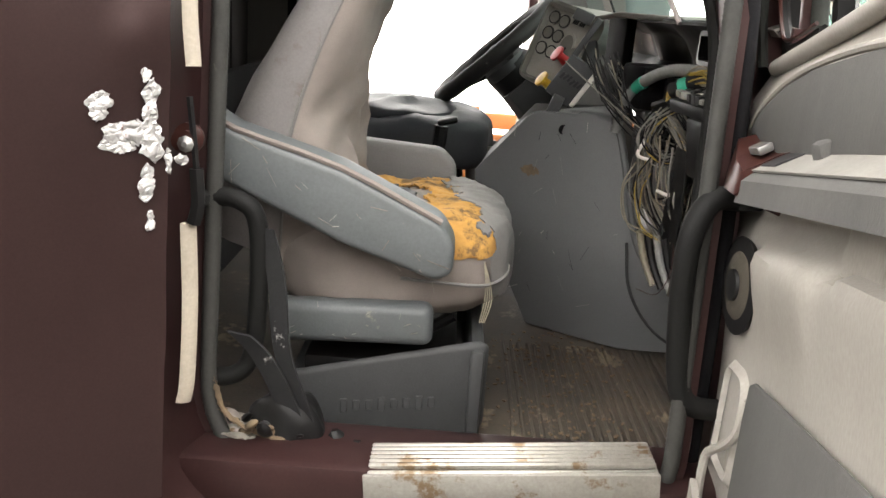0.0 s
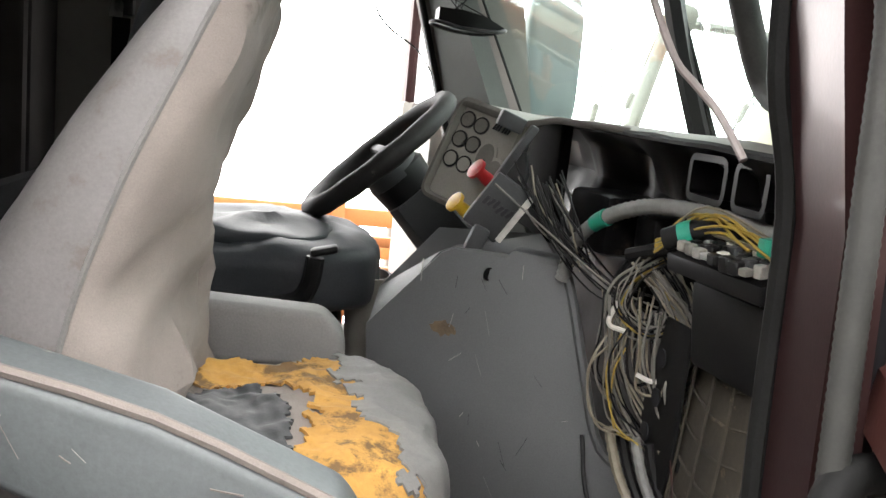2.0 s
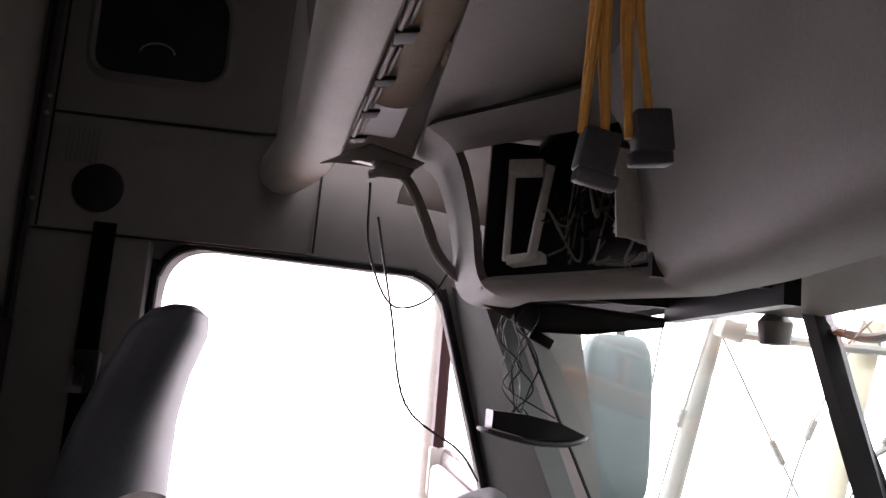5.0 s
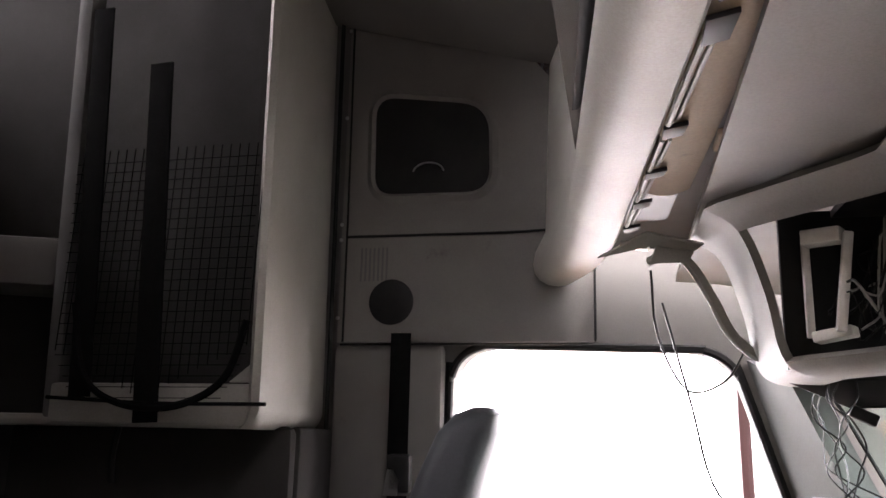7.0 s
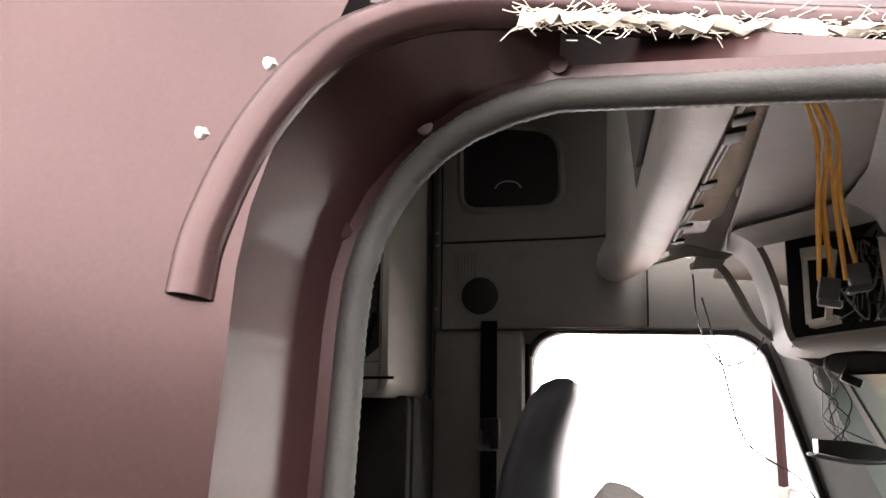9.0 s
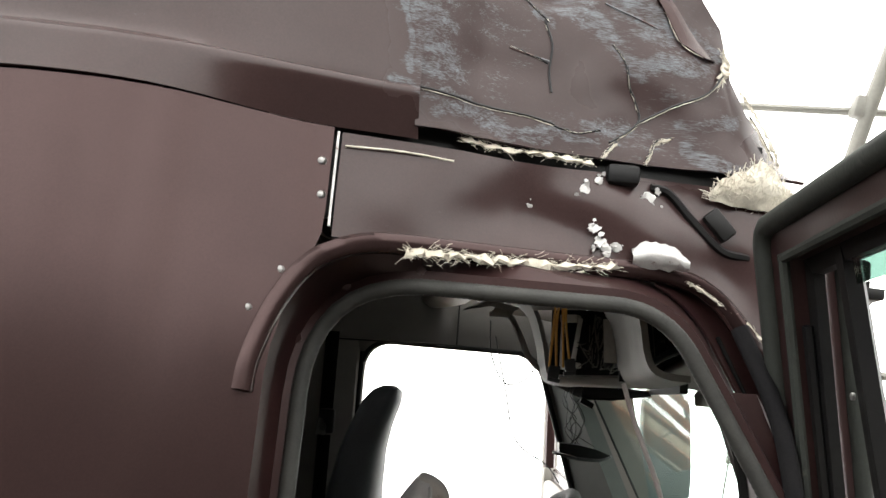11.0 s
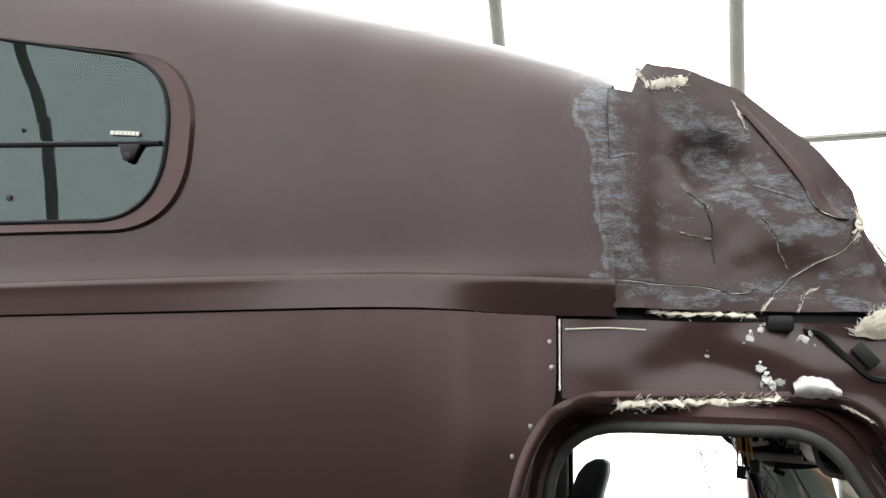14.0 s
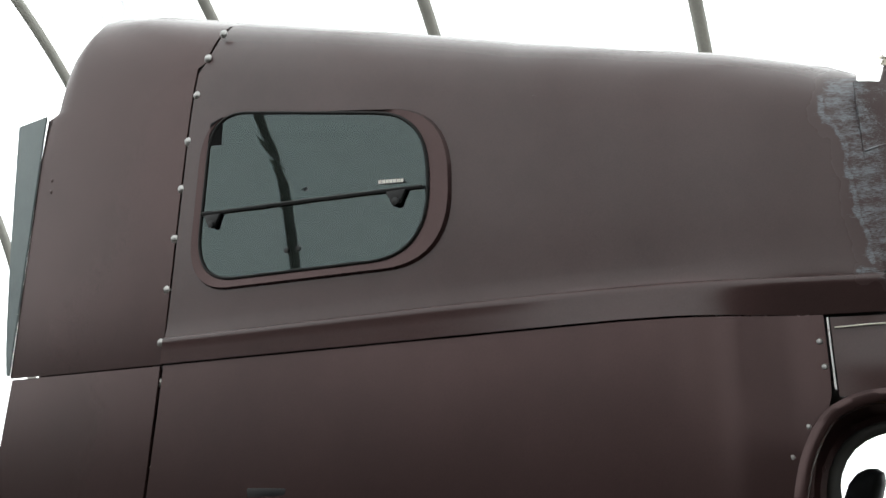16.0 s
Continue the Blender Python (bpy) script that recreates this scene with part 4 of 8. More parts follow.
    part("torn_fibre", ragged([(0.1, 2.75), (0.11, 2.78), (0.105, 2.8)], 0.012, 25, corner_y), FIBRE, cab)

    def chip(x, z, r, seed, col=FILLER, lift=0.011):
        o = [(x + r * math.cos(a) * (0.75 + 0.45 * noise.noise(Vector((math.cos(a) * 1.6, math.sin(a) * 1.6, seed))) + 0.35 * noise.noise(Vector((math.cos(a) * 6, math.sin(a) * 6, seed)))), z + r * 0.8 * math.sin(a) * (0.85 + 0.5 * noise.noise(Vector((math.cos(a) * 1.6, 4 + math.sin(a) * 1.6, seed))) + 0.4 * noise.noise(Vector((math.cos(a) * 6, 9 + math.sin(a) * 6, seed))))) for a in steps(0, 2 * math.pi, 26)[:-1]]
        return slab([(px, side_y(px, pz) - lift - 0.01 * noise.noise(Vector((px * 40, pz * 40, seed))), pz) for px, pz in o], (0, 0.004, 0), 0)
    def flakes(x, z, r, seed, lift, label):
        """One larger flake and a scatter of small ones round it."""
        rnd = random.Random(seed)
        part("bare_metal_chip", chip(x, z, r * 0.8, seed, lift=lift), FILLER, cab, label, smooth=False)
        for k in range(4):
            part("bare_metal_chip", chip(x + rnd.gauss(0, r * 0.5), z + rnd.gauss(0, r * 0.7), r * rnd.uniform(0.15, 0.5), seed + k * 3.3, lift=lift - 0.002), FILLER, cab, smooth=False)
    for i, (x, z, r) in enumerate(((-0.142, 2.518, 0.016), (-0.12, 2.535, 0.012), (-0.036, 2.512, 0.021), (-0.072, 2.513, 0.008), (-0.128, 2.452, 0.016), (-0.119, 2.43, 0.014), (-0.105, 2.418, 0.016), (-0.088, 2.423, 0.014), (-0.235, 2.477, 0.007), (-0.153, 2.4, 0.008))):
        flakes(x, z, r, i, 0.011, "bare bright metal")
    part("bare_metal_patch", sheet(lambda u, v: (-0.063 + 0.09 * u, side_y(-0.02, 2.41) - 0.022 - 0.014 * math.sin(math.pi * v), 2.392 + 0.042 * v * (0.35 + 0.65 * math.sin(math.pi * min(1.0, 0.1 + 0.95 * u)) ** 0.6) + 0.007 * noise.noise(Vector((u * 7, v * 3, 3)))), steps(0, 1, 12), steps(0, 1, 8), 0.003), FILLER, cab, "bright bent metal on the moulding")
    part("marker_lamp_socket", box((-0.08, side_y(-0.08, 2.55) - 0.012, 2.548), (0.055, 0.03, 0.034), (0, 2, 0), 0.008), BLACK, cab, "black lamp socket in the roof seam")
    part("lamp_connector", box((0.09, side_y(0.09, 2.48) - 0.012, 2.48), (0.055, 0.02, 0.03), (0, 50, 0), 0.005), BLACK, cab, "black connector hanging by its lead")
    part("lamp_lead", tube([(x, side_y(x, z) - 0.006, z) for x, z in ((-0.03, 2.535), (0.002, 2.528), (0.043, 2.485), (0.095, 2.437), (0.142, 2.429))], 0.007, 6), BLACK, cab)
    def crumple(cx, z0, z1, w, seed):
        def f(u, v):
            z = z0 + (z1 - z0) * v
            hw = w * (0.35 + 1.1 * abs(noise.noise(Vector((z * 42, seed, 0.5)))) + 0.5 * abs(noise.noise(Vector((z * 130, seed, 7.5))))) * min(1.0, 6 * v + 0.25, 6 * (1 - v) + 0.25)
            x = cx + (2 * u - 1) * hw + w * 0.5 * noise.noise(Vector((z * 25, seed, 3.5)))
            return (x, side_y(x, z) - 0.007 - 0.011 * abs(noise.noise(Vector((x * 70, z * 55, seed)))) - 0.006 * abs(noise.noise(Vector((x * 190, z * 160, seed)))), z + 0.004 * noise.noise(Vector((u * 5, z * 60, seed))))
        return sheet(f, steps(0, 1, 9), steps(0, 1, 34), 0.002)
    for i, (x, z0, z1, w) in enumerate(((-0.617, 1.622, 1.728, 0.011), (-0.619, 1.572, 1.62, 0.009), (-0.648, 1.635, 1.672, 0.019), (-0.632, 1.645, 1.675, 0.014), (-0.671, 1.678, 1.712, 0.014), (-0.617, 1.535, 1.558, 0.005), (-0.624, 1.725, 1.742, 0.005), (-0.598, 1.607, 1.64, 0.006), (-0.586, 1.618, 1.63, 0.009))):
        part("crumpled_metal", crumple(x, z0, z1, w, 3.7 + 2.3 * i), FILLER, cab, "crumpled bare metal where the latch was torn", smooth=False)
    part("seam_strip", tube([(-0.598, 1.352, 1.52), (-0.596, 1.35, 1.4), (-0.6, 1.345, 1.28), (-0.606, 1.343, 1.24)], 0.013, 6, flat=0.4), TAPE, cab, "peeling cream sealing strip")
    part("seam_strip", tube([(-0.597, 1.37, 1.95), (-0.598, 1.37, 1.82), (-0.592, 1.365, 1.74)], 0.012, 6, flat=0.4), TAPE, cab, "peeling cream sealing strip")
    part("latch_pin", joined(lathe([(0.022, 0), (0.022, 0.006), (0.012, 0.01), (0.012, 0.03), (0.016, 0.034)], pose(-0.6, 1.37, 1.64, 90, 0, 0), 14)), WOODTRIM, cab, "rusty striker bolt")
    part("latch_bolt", lathe([(0.01, 0), (0.012, 0.004), (0.004, 0.01)], pose(-0.594, 1.335, 1.637, 90, 0, 0), 8), STEEL, cab)
    part("latch_arm", joined(tube([(-0.594, 1.352, 1.7), (-0.588, 1.35, 1.64), (-0.585, 1.35, 1.6)], 0.005, 6), tube([(-0.585, 1.35, 1.6), (-0.583, 1.35, 1.55), (-0.59, 1.352, 1.52)], 0.011, 6)), BLACK, cab)

    part("latch_recess", box((-1.86, side_y(-1.86, 2.2) - 0.001, 2.2), (0.13, 0.012, 0.035), bev=0.008), BLACK, cab, "recessed black sleeper hatch latch")
    # thin scratches in the paint
    rnd = random.Random(77)
    for i in range(46):
        x, z = (rnd.uniform(-2.2, -0.62), rnd.uniform(1.4, 2.5)) if i % 3 else (rnd.uniform(-0.75, -0.62), rnd.uniform(1.3, 2.2))
        a, n = rnd.gauss(0.1, 0.5), rnd.uniform(0.008, 0.05)
        pts = [(x + n * t * math.cos(a), side_y(x + n * t * math.cos(a), z + n * t * math.sin(a)) - 0.0012, z + n * t * math.sin(a)) for t in (0, 0.5, 1)]
        part("scratch", tube(pts, rnd.uniform(0.0004, 0.0009), 4, smooth=1), rnd.choice((CLOTH, SCUFF, TRIM)), cab)
    # left side, floor, bulkheads and nose close the cab
    def left_side(u, v):
        return (-2.95 + 2.05 * u, 2 * MID - side_y(-2.0, v), v)
    part("left_side_panel", sheet(left_side, steps(0, 1, 8), steps(0.7, SEAM, 8), -0.006), MAROON, cab)
    part("rear_wall", box((-2.93, MID, 2.05), (0.04, 2.2, 2.6), bev=0.02), MAROON, cab)
    # added black sheet makes the gap under the broken corner dark
    part("gap_backing", sheet(lambda u, v: (-0.56 + 0.74 * u, side_y(-0.56 + 0.74 * u, 2.5) + 0.035, 2.42 + 0.22 * v), steps(0, 1, 12), steps(0, 1, 3), 0.01), BLACK, cab)
    # unseen sheet, added to block sky light above the header
    part("added_roof_sheet", sheet(lambda u, v: (-0.37 + 0.67 * u, 1.64 + 1.6 * v, 2.56 - 0.2 * u ** 3), steps(0, 1, 6), steps(0, 1, 6), 0.012), LINER, cab)
    part("underbody", box((-1.35, MID, 0.93), (3.1, 2.0, 0.2), bev=0.02), BLACK, cab)
    for y in (1.95, 2.83):
        part("frame_rail", box((-1.2, y, 0.72), (4.4, 0.09, 0.26), bev=0.01), BLACK, cab)
    for x, y in ((1.0, 1.5), (1.0, 3.28), (-2.6, 1.55), (-2.6, 3.23)):
        tyre = part("tyre", lathe([(0.3, -0.14), (0.46, -0.14), (0.5, -0.1), (0.5, 0.1), (0.46, 0.14), (0.3, 0.14)], pose(x, y, 0.5, 90, 0, 0), 28), RUBBER, cab)
        part("rim", lathe([(0.05, -0.08), (0.29, -0.1), (0.3, 0.1), (0.05, 0.08)], pose(x, y, 0.5, 90, 0, 0), 20), STEEL, tyre)
    for x in (1.0, -2.6):
        part("axle", tube([(x, 1.5, 0.5), (x, 2.4, 0.52), (x, 3.28, 0.5)], 0.07, 10), BLACK, cab)
    return cab


build_cab()


def build_sleeper_window():
    win = thing("sleeper_window", "dark tinted two-part sleeper window in a rounded recess", "window", (-1.78, 1.24, 2.78))
    o = rounded([(-2.165, 2.785), (-1.39, 2.765), (-1.385, 3.135), (-2.125, 3.3)], [0.14, 0.17, 0.2, 0.12], 12)

    def wy(x, z):
        v = min((i / 400 for i in range(120)), key=lambda q: abs(Vector(roof_point(x, q)).z - z))
        return roof_point(x, v)[1]
    lift = lambda loop, d: [Vector((p.x, wy(p.x, p.y) + d - 0.009, p.y)) for p in loop]
    rim_o = [Vector((p.x + (0.045 if p.x > -1.6 else -0.02), p.y - 0.012)) for p in grow(o, 0.012)]
    part("recess", joined(ring(lift(o, -0.004), lift(rim_o, -0.008)), ring(lift(rim_o, -0.008), lift(grow(rim_o, 0.006), 0.004))), MAROON, win, "maroon moulded recess")
    part("frame", tube(lift(o, -0.006), 0.0045, 8, closed=True, smooth=1), RUBBER, win, "thin black window rubber")
    def disc(d):
        mid = sum((Vector(p) for p in o), Vector((0, 0))) / len(o)
        loops = [lift([mid + (p - mid) * k for p in o], d) for k in (1.0, 0.75, 0.5, 0.25, 0.02)]
        bm = joined(*[ring(a, b) for a, b in zip(loops, loops[1:])])
        bmesh.ops.remove_doubles(bm, verts=bm.verts[:], dist=0.0005)
        return bm
    pane = disc(-0.005)
    part("pane", pane, DARKGLASS, win, "dark tinted glass")
    # black sheet close behind the pane stands for the unlit sleeper inside
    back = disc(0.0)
    part("interior_shade", back, NET_BLACK, win, smooth=False)
    bar = [(-2.145, 2.985), (-1.8, 2.965), (-1.4, 2.94)]
    part("divider", tube([(x, wy(x, z) - 0.018, z) for x, z in bar], 0.006, 6, smooth=4), BLACK, win)
    for x, z in ((-2.1, 2.95), (-1.475, 2.915)):
        part("hinge", joined(slab([(x - 0.03, wy(x, z) - 0.026, z + 0.028), (x + 0.03, wy(x, z) - 0.026, z + 0.025), (x + 0.012, wy(x, z) - 0.026, z - 0.012), (x - 0.012, wy(x, z) - 0.026, z - 0.012)], (0, 0.01, 0), 0.003),
                             lathe([(0.011, 0), (0.011, 0.006), (0.002, 0.008)], pose(x, wy(x, z) - 0.024, z - 0.004, 90, 0, 0), 10)), BLACK, win)
    for x in (-1.83, -1.79):
        part("stud", lathe([(0.008, 0), (0.008, 0.004), (0.001, 0.005)], pose(x, wy(x, 2.835) - 0.014, 2.835, 90, 0, 0), 10), BLACK, win)
    # small black patch in the upper rear corner of the pane
    part("corner_patch", slab([(x, wy(x, z) - 0.0155, z) for x, z in ((-2.13, 3.265), (-2.085, 3.277), (-2.083, 3.19), (-2.138, 3.196))], (0, 0.003, 0), 0), NET_BLACK, win, "small black patch in the window corner")
    tag = joined(*[box((-1.525 + 0.011 * i, wy(-1.5, 2.97) - 0.02, 2.973 - 0.0012 * i), (0.008, 0.002, 0.009), (0, 3, 0), 0) for i in range(7)])
    part("maker_label", tag, PAPER, win, "small white bars of a maker's label")


build_sleeper_window()


# ---- cab interior shell ----
def build_shell():
    floor = thing("cab_floor", "dirty ribbed black rubber cab floor mat with scattered debris", "floor", (-0.1, MID, 1.08), kind="structure")
    part("floor_pan", box((-1.15, MID, 1.06), (3.4, 1.93, 0.04), bev=0.004), MAT, floor)
    ribs = [box((-0.07 + 0.0185 * i, 1.79, 1.0825), (0.009, 0.56, 0.009), (0, 0, 0.4 * (i % 3) - 0.4), 0.003, 1) for i in range(25)]
    part("mat_rib", joined(*ribs), MAT, floor, kind="stuff")
    bits = []
    rnd = random.Random(4)
    for i in range(700):
        x, y = (rnd.gauss(0.02, 0.09), rnd.uniform(1.45, 2.15)) if i % 3 else (rnd.gauss(0.17, 0.06), rnd.gauss(1.5, 0.03))
        s = rnd.uniform(0.0012, 0.0048)
        bits.append(box((x, y, 1.086 + s / 3), (s * 1.8, s, s * 0.7), (rnd.uniform(-20, 20), 0, rnd.uniform(0, 180)), 0))
    part("debris", joined(*bits), DEBRIS, floor, kind="stuff", smooth=False)
    part("step_plate", joined(*[box((-0.1, 1.325 + 0.012 * i, 1.177 if i else 1.17), (0.44, 0.009, 0.012), (0, -5, 0), 0.003, 1) for i in range(7)],
                              box((-0.1, 1.36, 1.165), (0.45, 0.09, 0.012), (0, -5, 0), 0.004), box((-0.1, 1.316, 1.15), (0.45, 0.008, 0.05), (0, -5, 0), 0.003)), ALU, floor, "worn ribbed aluminium step plate")
    part("sill", joined(box((-0.2, 1.4, 1.115), (0.95, 0.16, 0.09), bev=0.02)), MAROON_IN, floor)

    wall = thing("wall_left", "grey fabric-lined driver-side wall with a rounded door opening", "wall", (-0.4, 3.36, 1.1), kind="structure")
    hole = rounded([(-0.735, 1.12), (0.2, 1.12), (0.2, 1.5), (-0.06, 2.345), (-0.72, 2.36)], [0.1, 0.1, 0.1, 0.13, 0.12], 8)
    big = []
    for p in hole:
        d = Vector((p.x + 0.27, p.y - 1.8))
        sx = 0.73 / max(abs(d.x), 1e-6)
        sy = (0.9 if d.y > 0 else 0.75) / max(abs(d.y), 1e-6)
        big.append(Vector((-0.27 + d.x * min(sx, sy), 1.8 + d.y * min(sx, sy))))
    part("liner", joined(ring([(p.x, 3.37, p.y) for p in hole], [(p.x, 3.345, p.y) for p in big]), ring([(p.x, 3.37, p.y) for p in hole], [(p.x, 3.5, p.y) for p in hole]),
                         ring([(p.x, 3.5, p.y) for p in hole], [(p.x, 3.5, p.y) for p in big])), LINER, wall)
    part("opening_seal", tube([(p.x, 3.375, p.y) for p in hole], 0.011, 8, closed=True, smooth=2), RUBBER, wall)
    up = sheet(lambda u, v: (-1.0 + 0.63 * u, 3.335 - 0.1 * max(0, v - 0.85) ** 2 * 8, 2.36 + 0.95 * v), steps(0, 1, 8), steps(0, 1, 24), -0.02)
    part("upper_panel", up, LINER, wall, "grey fabric upper wall panel")
    part("panel_seam", joined(tube([(-0.985, 3.33, 2.628), (-0.8, 3.33, 2.628), (-0.52, 3.33, 2.63), (-0.443, 3.328, 2.645), (-0.405, 3.325, 2.72)], 0.0035, 6),
                              tube([(-0.99, 3.333, 2.355), (-0.7, 3.333, 2.355), (-0.38, 3.333, 2.355)], 0.003, 6), tube([(-0.366, 3.33, 2.36), (-0.364, 3.33, 2.565)], 0.003, 6, smooth=2)), RUBBER, wall)
    cub = rounded([(-0.915, 2.738), (-0.618, 2.735), (-0.622, 2.965), (-0.92, 3.006)], [0.05, 0.06, 0.09, 0.05], 6)
    part("cubby", joined(ring([(p.x, 3.33, p.y) for p in cub], [(p.x, 3.321, p.y) for p in grow(cub, 0.009)]), ring([(p.x, 3.321, p.y) for p in grow(cub, 0.009)], [(p.x, 3.336, p.y) for p in grow(cub, 0.024)])), LINER, wall, "soft fabric rim of an open wall cubby")
    # flat black plate stands for the shade in the cubby's hollow
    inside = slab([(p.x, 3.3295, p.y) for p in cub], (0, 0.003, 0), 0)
    part("cubby_shade", inside, BLACK, wall)
    part("cubby_ring", tube([(-0.775 + 0.04 * math.cos(a), 3.325, 2.79 + 0.026 * math.sin(a)) for a in steps(0.1, 3.0, 8)], 0.0022, 6, smooth=2), STEEL, wall)
    part("speaker_grille", lathe([(0.055, 0), (0.057, 0.006), (0.05, 0.01), (0.01, 0.012)], pose(-0.862, 3.335, 2.459, 90, 0, 0), 28), BLACK, wall, "round black speaker grille")
    part("vent_slots", joined(*[box((-0.944 + 0.011 * i, 3.334, 2.556), (0.004, 0.003, 0.085), bev=0) for i in range(7)]), LINER_SHADED, wall)
    part("pillar_trim", box((-0.87, 3.37, 1.75), (0.28, 0.06, 1.22), bev=0.02), LINER, wall)

    # sleeper: dark cabinet, light edge post, ceiling and far walls
    post = thing("sleeper_cabinet", "beige-grey moulded sleeper wall cabinet with an open dark front", "cabinet", (-1.3, 3.1, 2.15), kind="structure")
    side = [(-1.052, 2.955), (-1.04, 2.943), (-1.026, 2.952), (-1.022, 2.99), (-1.03, 3.34), (-1.06, 3.34)]

    def side_at(z):
        lean = 0.012 * (z - 2.2)
        draw = 0.03 * max(0.0, 1 - (z - 2.142) / 0.04) ** 2
        return [(x - lean - draw, y + draw * (0.6 if y < 3.2 else 0.0), z) for x, y in side]
    part("side_panel", loft([side_at(z) for z in (2.142, 2.15, 2.16, 2.18, 2.3, 2.6, 3.0, 3.45)]), TRIM, post, "pale side panel that catches the daylight")
    part("bottom_panel", box((-1.4, 3.15, 2.155), (0.7, 0.38, 0.025), bev=0.01), TRIM, post)
    part("front_lip", joined(box((-1.28, 2.965, 2.19), (0.46, 0.02, 0.085), bev=0.008), slab([(-1.05, 2.957, 2.235), (-1.1, 2.957, 2.235), (-1.05, 2.957, 2.275)], (0, 0.016, 0), 0.003)), TRIM, post, "pale front lip under the opening")
    part("left_edge", box((-1.53, 2.99, 2.75), (0.04, 0.06, 1.2), (0, -2, 0), 0.012), LINER_SHADED, post)
    part("wall_joint", joined(tube([(-1.012, 3.322, 2.1), (-1.014, 3.322, 2.6), (-1.02, 3.322, 3.4)], 0.006, 6), tube([(-0.982, 3.326, 2.36), (-0.984, 3.326, 2.8), (-0.99, 3.326, 3.4)], 0.003, 6)), RUBBER, post)
    for z in (2.42, 2.62, 2.66, 2.95, 3.2):
        part("screw", lathe([(0.005, 0), (0.005, 0.003), (0.001, 0.004)], pose(-0.998, 3.328, z, 90, 0, 0), 8), STEEL, post)
    # lower panels coloured near black for the shade below the cabinet
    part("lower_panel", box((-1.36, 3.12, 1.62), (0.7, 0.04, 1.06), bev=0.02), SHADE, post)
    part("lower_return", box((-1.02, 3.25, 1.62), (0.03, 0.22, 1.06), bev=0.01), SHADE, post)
    part("grey_box", box((-1.74, 3.1, 2.52), (0.3, 0.2, 0.12), (0, 3, 8), 0.02), LINER, post, "grey box in the dark sleeper corner")
    part("strap_hook", tube([(-1.42, 3.09, 2.15), (-1.43, 3.09, 2.08), (-1.425, 3.09, 2.02)], 0.008, 6), BLACK, post)
    net = thing("cabinet_net", "black elastic storage net across the sleeper cabinet", "net", (-1.25, 3.0, 2.2))
    cords = []
    for i in range(22):
        x = -1.5 + 0.021 * i
        cords.append(tube([(x, 2.945, 2.2 + 0.1 * abs(i - 10) / 10), (x + 0.012, 2.95, 2.75)], 0.0012, 4, smooth=1))
    for j in range(24):
        cords.append(tube([(-1.5 + 0.012 * max(0, 4 - j), 2.946, 2.2 + 0.0225 * j), (-1.06 - 0.012 * max(0, 4 - j), 2.946, 2.202 + 0.0225 * j)], 0.0012, 4, smooth=1))
    part("net_mesh", joined(*cords), NET_BLACK, net, kind="stuff")
    part("strap", joined(box((-1.29, 2.94, 2.55), (0.055, 0.006, 0.8), (0, -3, 0), 0.001), box((-1.45, 2.94, 2.65), (0.05, 0.006, 0.9), (0, -3, 0), 0.001)), NET_BLACK, net)
    part("elastic_hem", tube([(-1.5, 2.935, 2.2), (-1.25, 2.93, 2.19), (-1.0, 2.924, 2.19)], 0.004, 6), NET_BLACK, net)
    part("hem_sag", tube([(-1.46, 2.94, 2.4), (-1.42, 2.935, 2.25), (-1.33, 2.93, 2.19), (-1.2, 2.93, 2.185), (-1.1, 2.935, 2.24), (-1.06, 2.94, 2.36)], 0.008, 6), NET_BLACK, net)

    back = thing("wall_back", "dark rear wall and bunk of the sleeper", "wall", (-2.2, MID, 1.1), kind="structure")
    # walls, right linings and bunk take darker colours for the sleeper's shade
    part("wall", box((-2.4, MID, 2.2), (0.05, 2.05, 2.2), bev=0), LINER_SHADED, back)
    part("right_liner", box((-1.6, 1.37, 2.0), (1.6, 0.03, 1.9), bev=0), DULL_BLACK, back)
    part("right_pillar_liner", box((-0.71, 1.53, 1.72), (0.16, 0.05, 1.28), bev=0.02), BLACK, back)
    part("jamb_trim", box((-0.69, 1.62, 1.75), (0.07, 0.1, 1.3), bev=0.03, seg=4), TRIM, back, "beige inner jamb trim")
    part("left_liner", box((-1.7, 3.4, 2.2), (1.5, 0.03, 2.3), bev=0), LINER_SHADED, back)
    # panel added to keep the space behind the seats dark
    part("bunk_front", box((-0.86, MID, 1.36), (0.04, 1.86, 0.55), bev=0.015), DULL_BLACK, back, "near-black panel added in front of the bunk")
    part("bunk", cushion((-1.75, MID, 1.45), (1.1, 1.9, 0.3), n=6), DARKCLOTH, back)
    part("cabinet_back", joined(box((-1.68, 3.25, 2.8), (1.22, 0.03, 1.3), bev=0), box((-1.07, 3.15, 2.8), (0.02, 0.36, 1.3), bev=0)), SHADE, back, "near-black lining of the cabinet")
    ceil = thing("ceiling", "grey fabric ceiling of the raised sleeper roof", "ceiling", (-1.2, MID, 3.0), kind="structure")
    part("ceiling_panel", sheet(lambda u, v: (-2.4 + 2.03 * u, 1.42 + 0.2 * u + (1.92 - 0.22 * u) * v, lerp_table(ROOF, -2.4 + 2.03 * u) - 0.09 - 0.06 * abs(2 * v - 1) ** 4), steps(0, 1, 14), steps(0, 1, 10), 0.02), LINER, ceil)


build_shell()


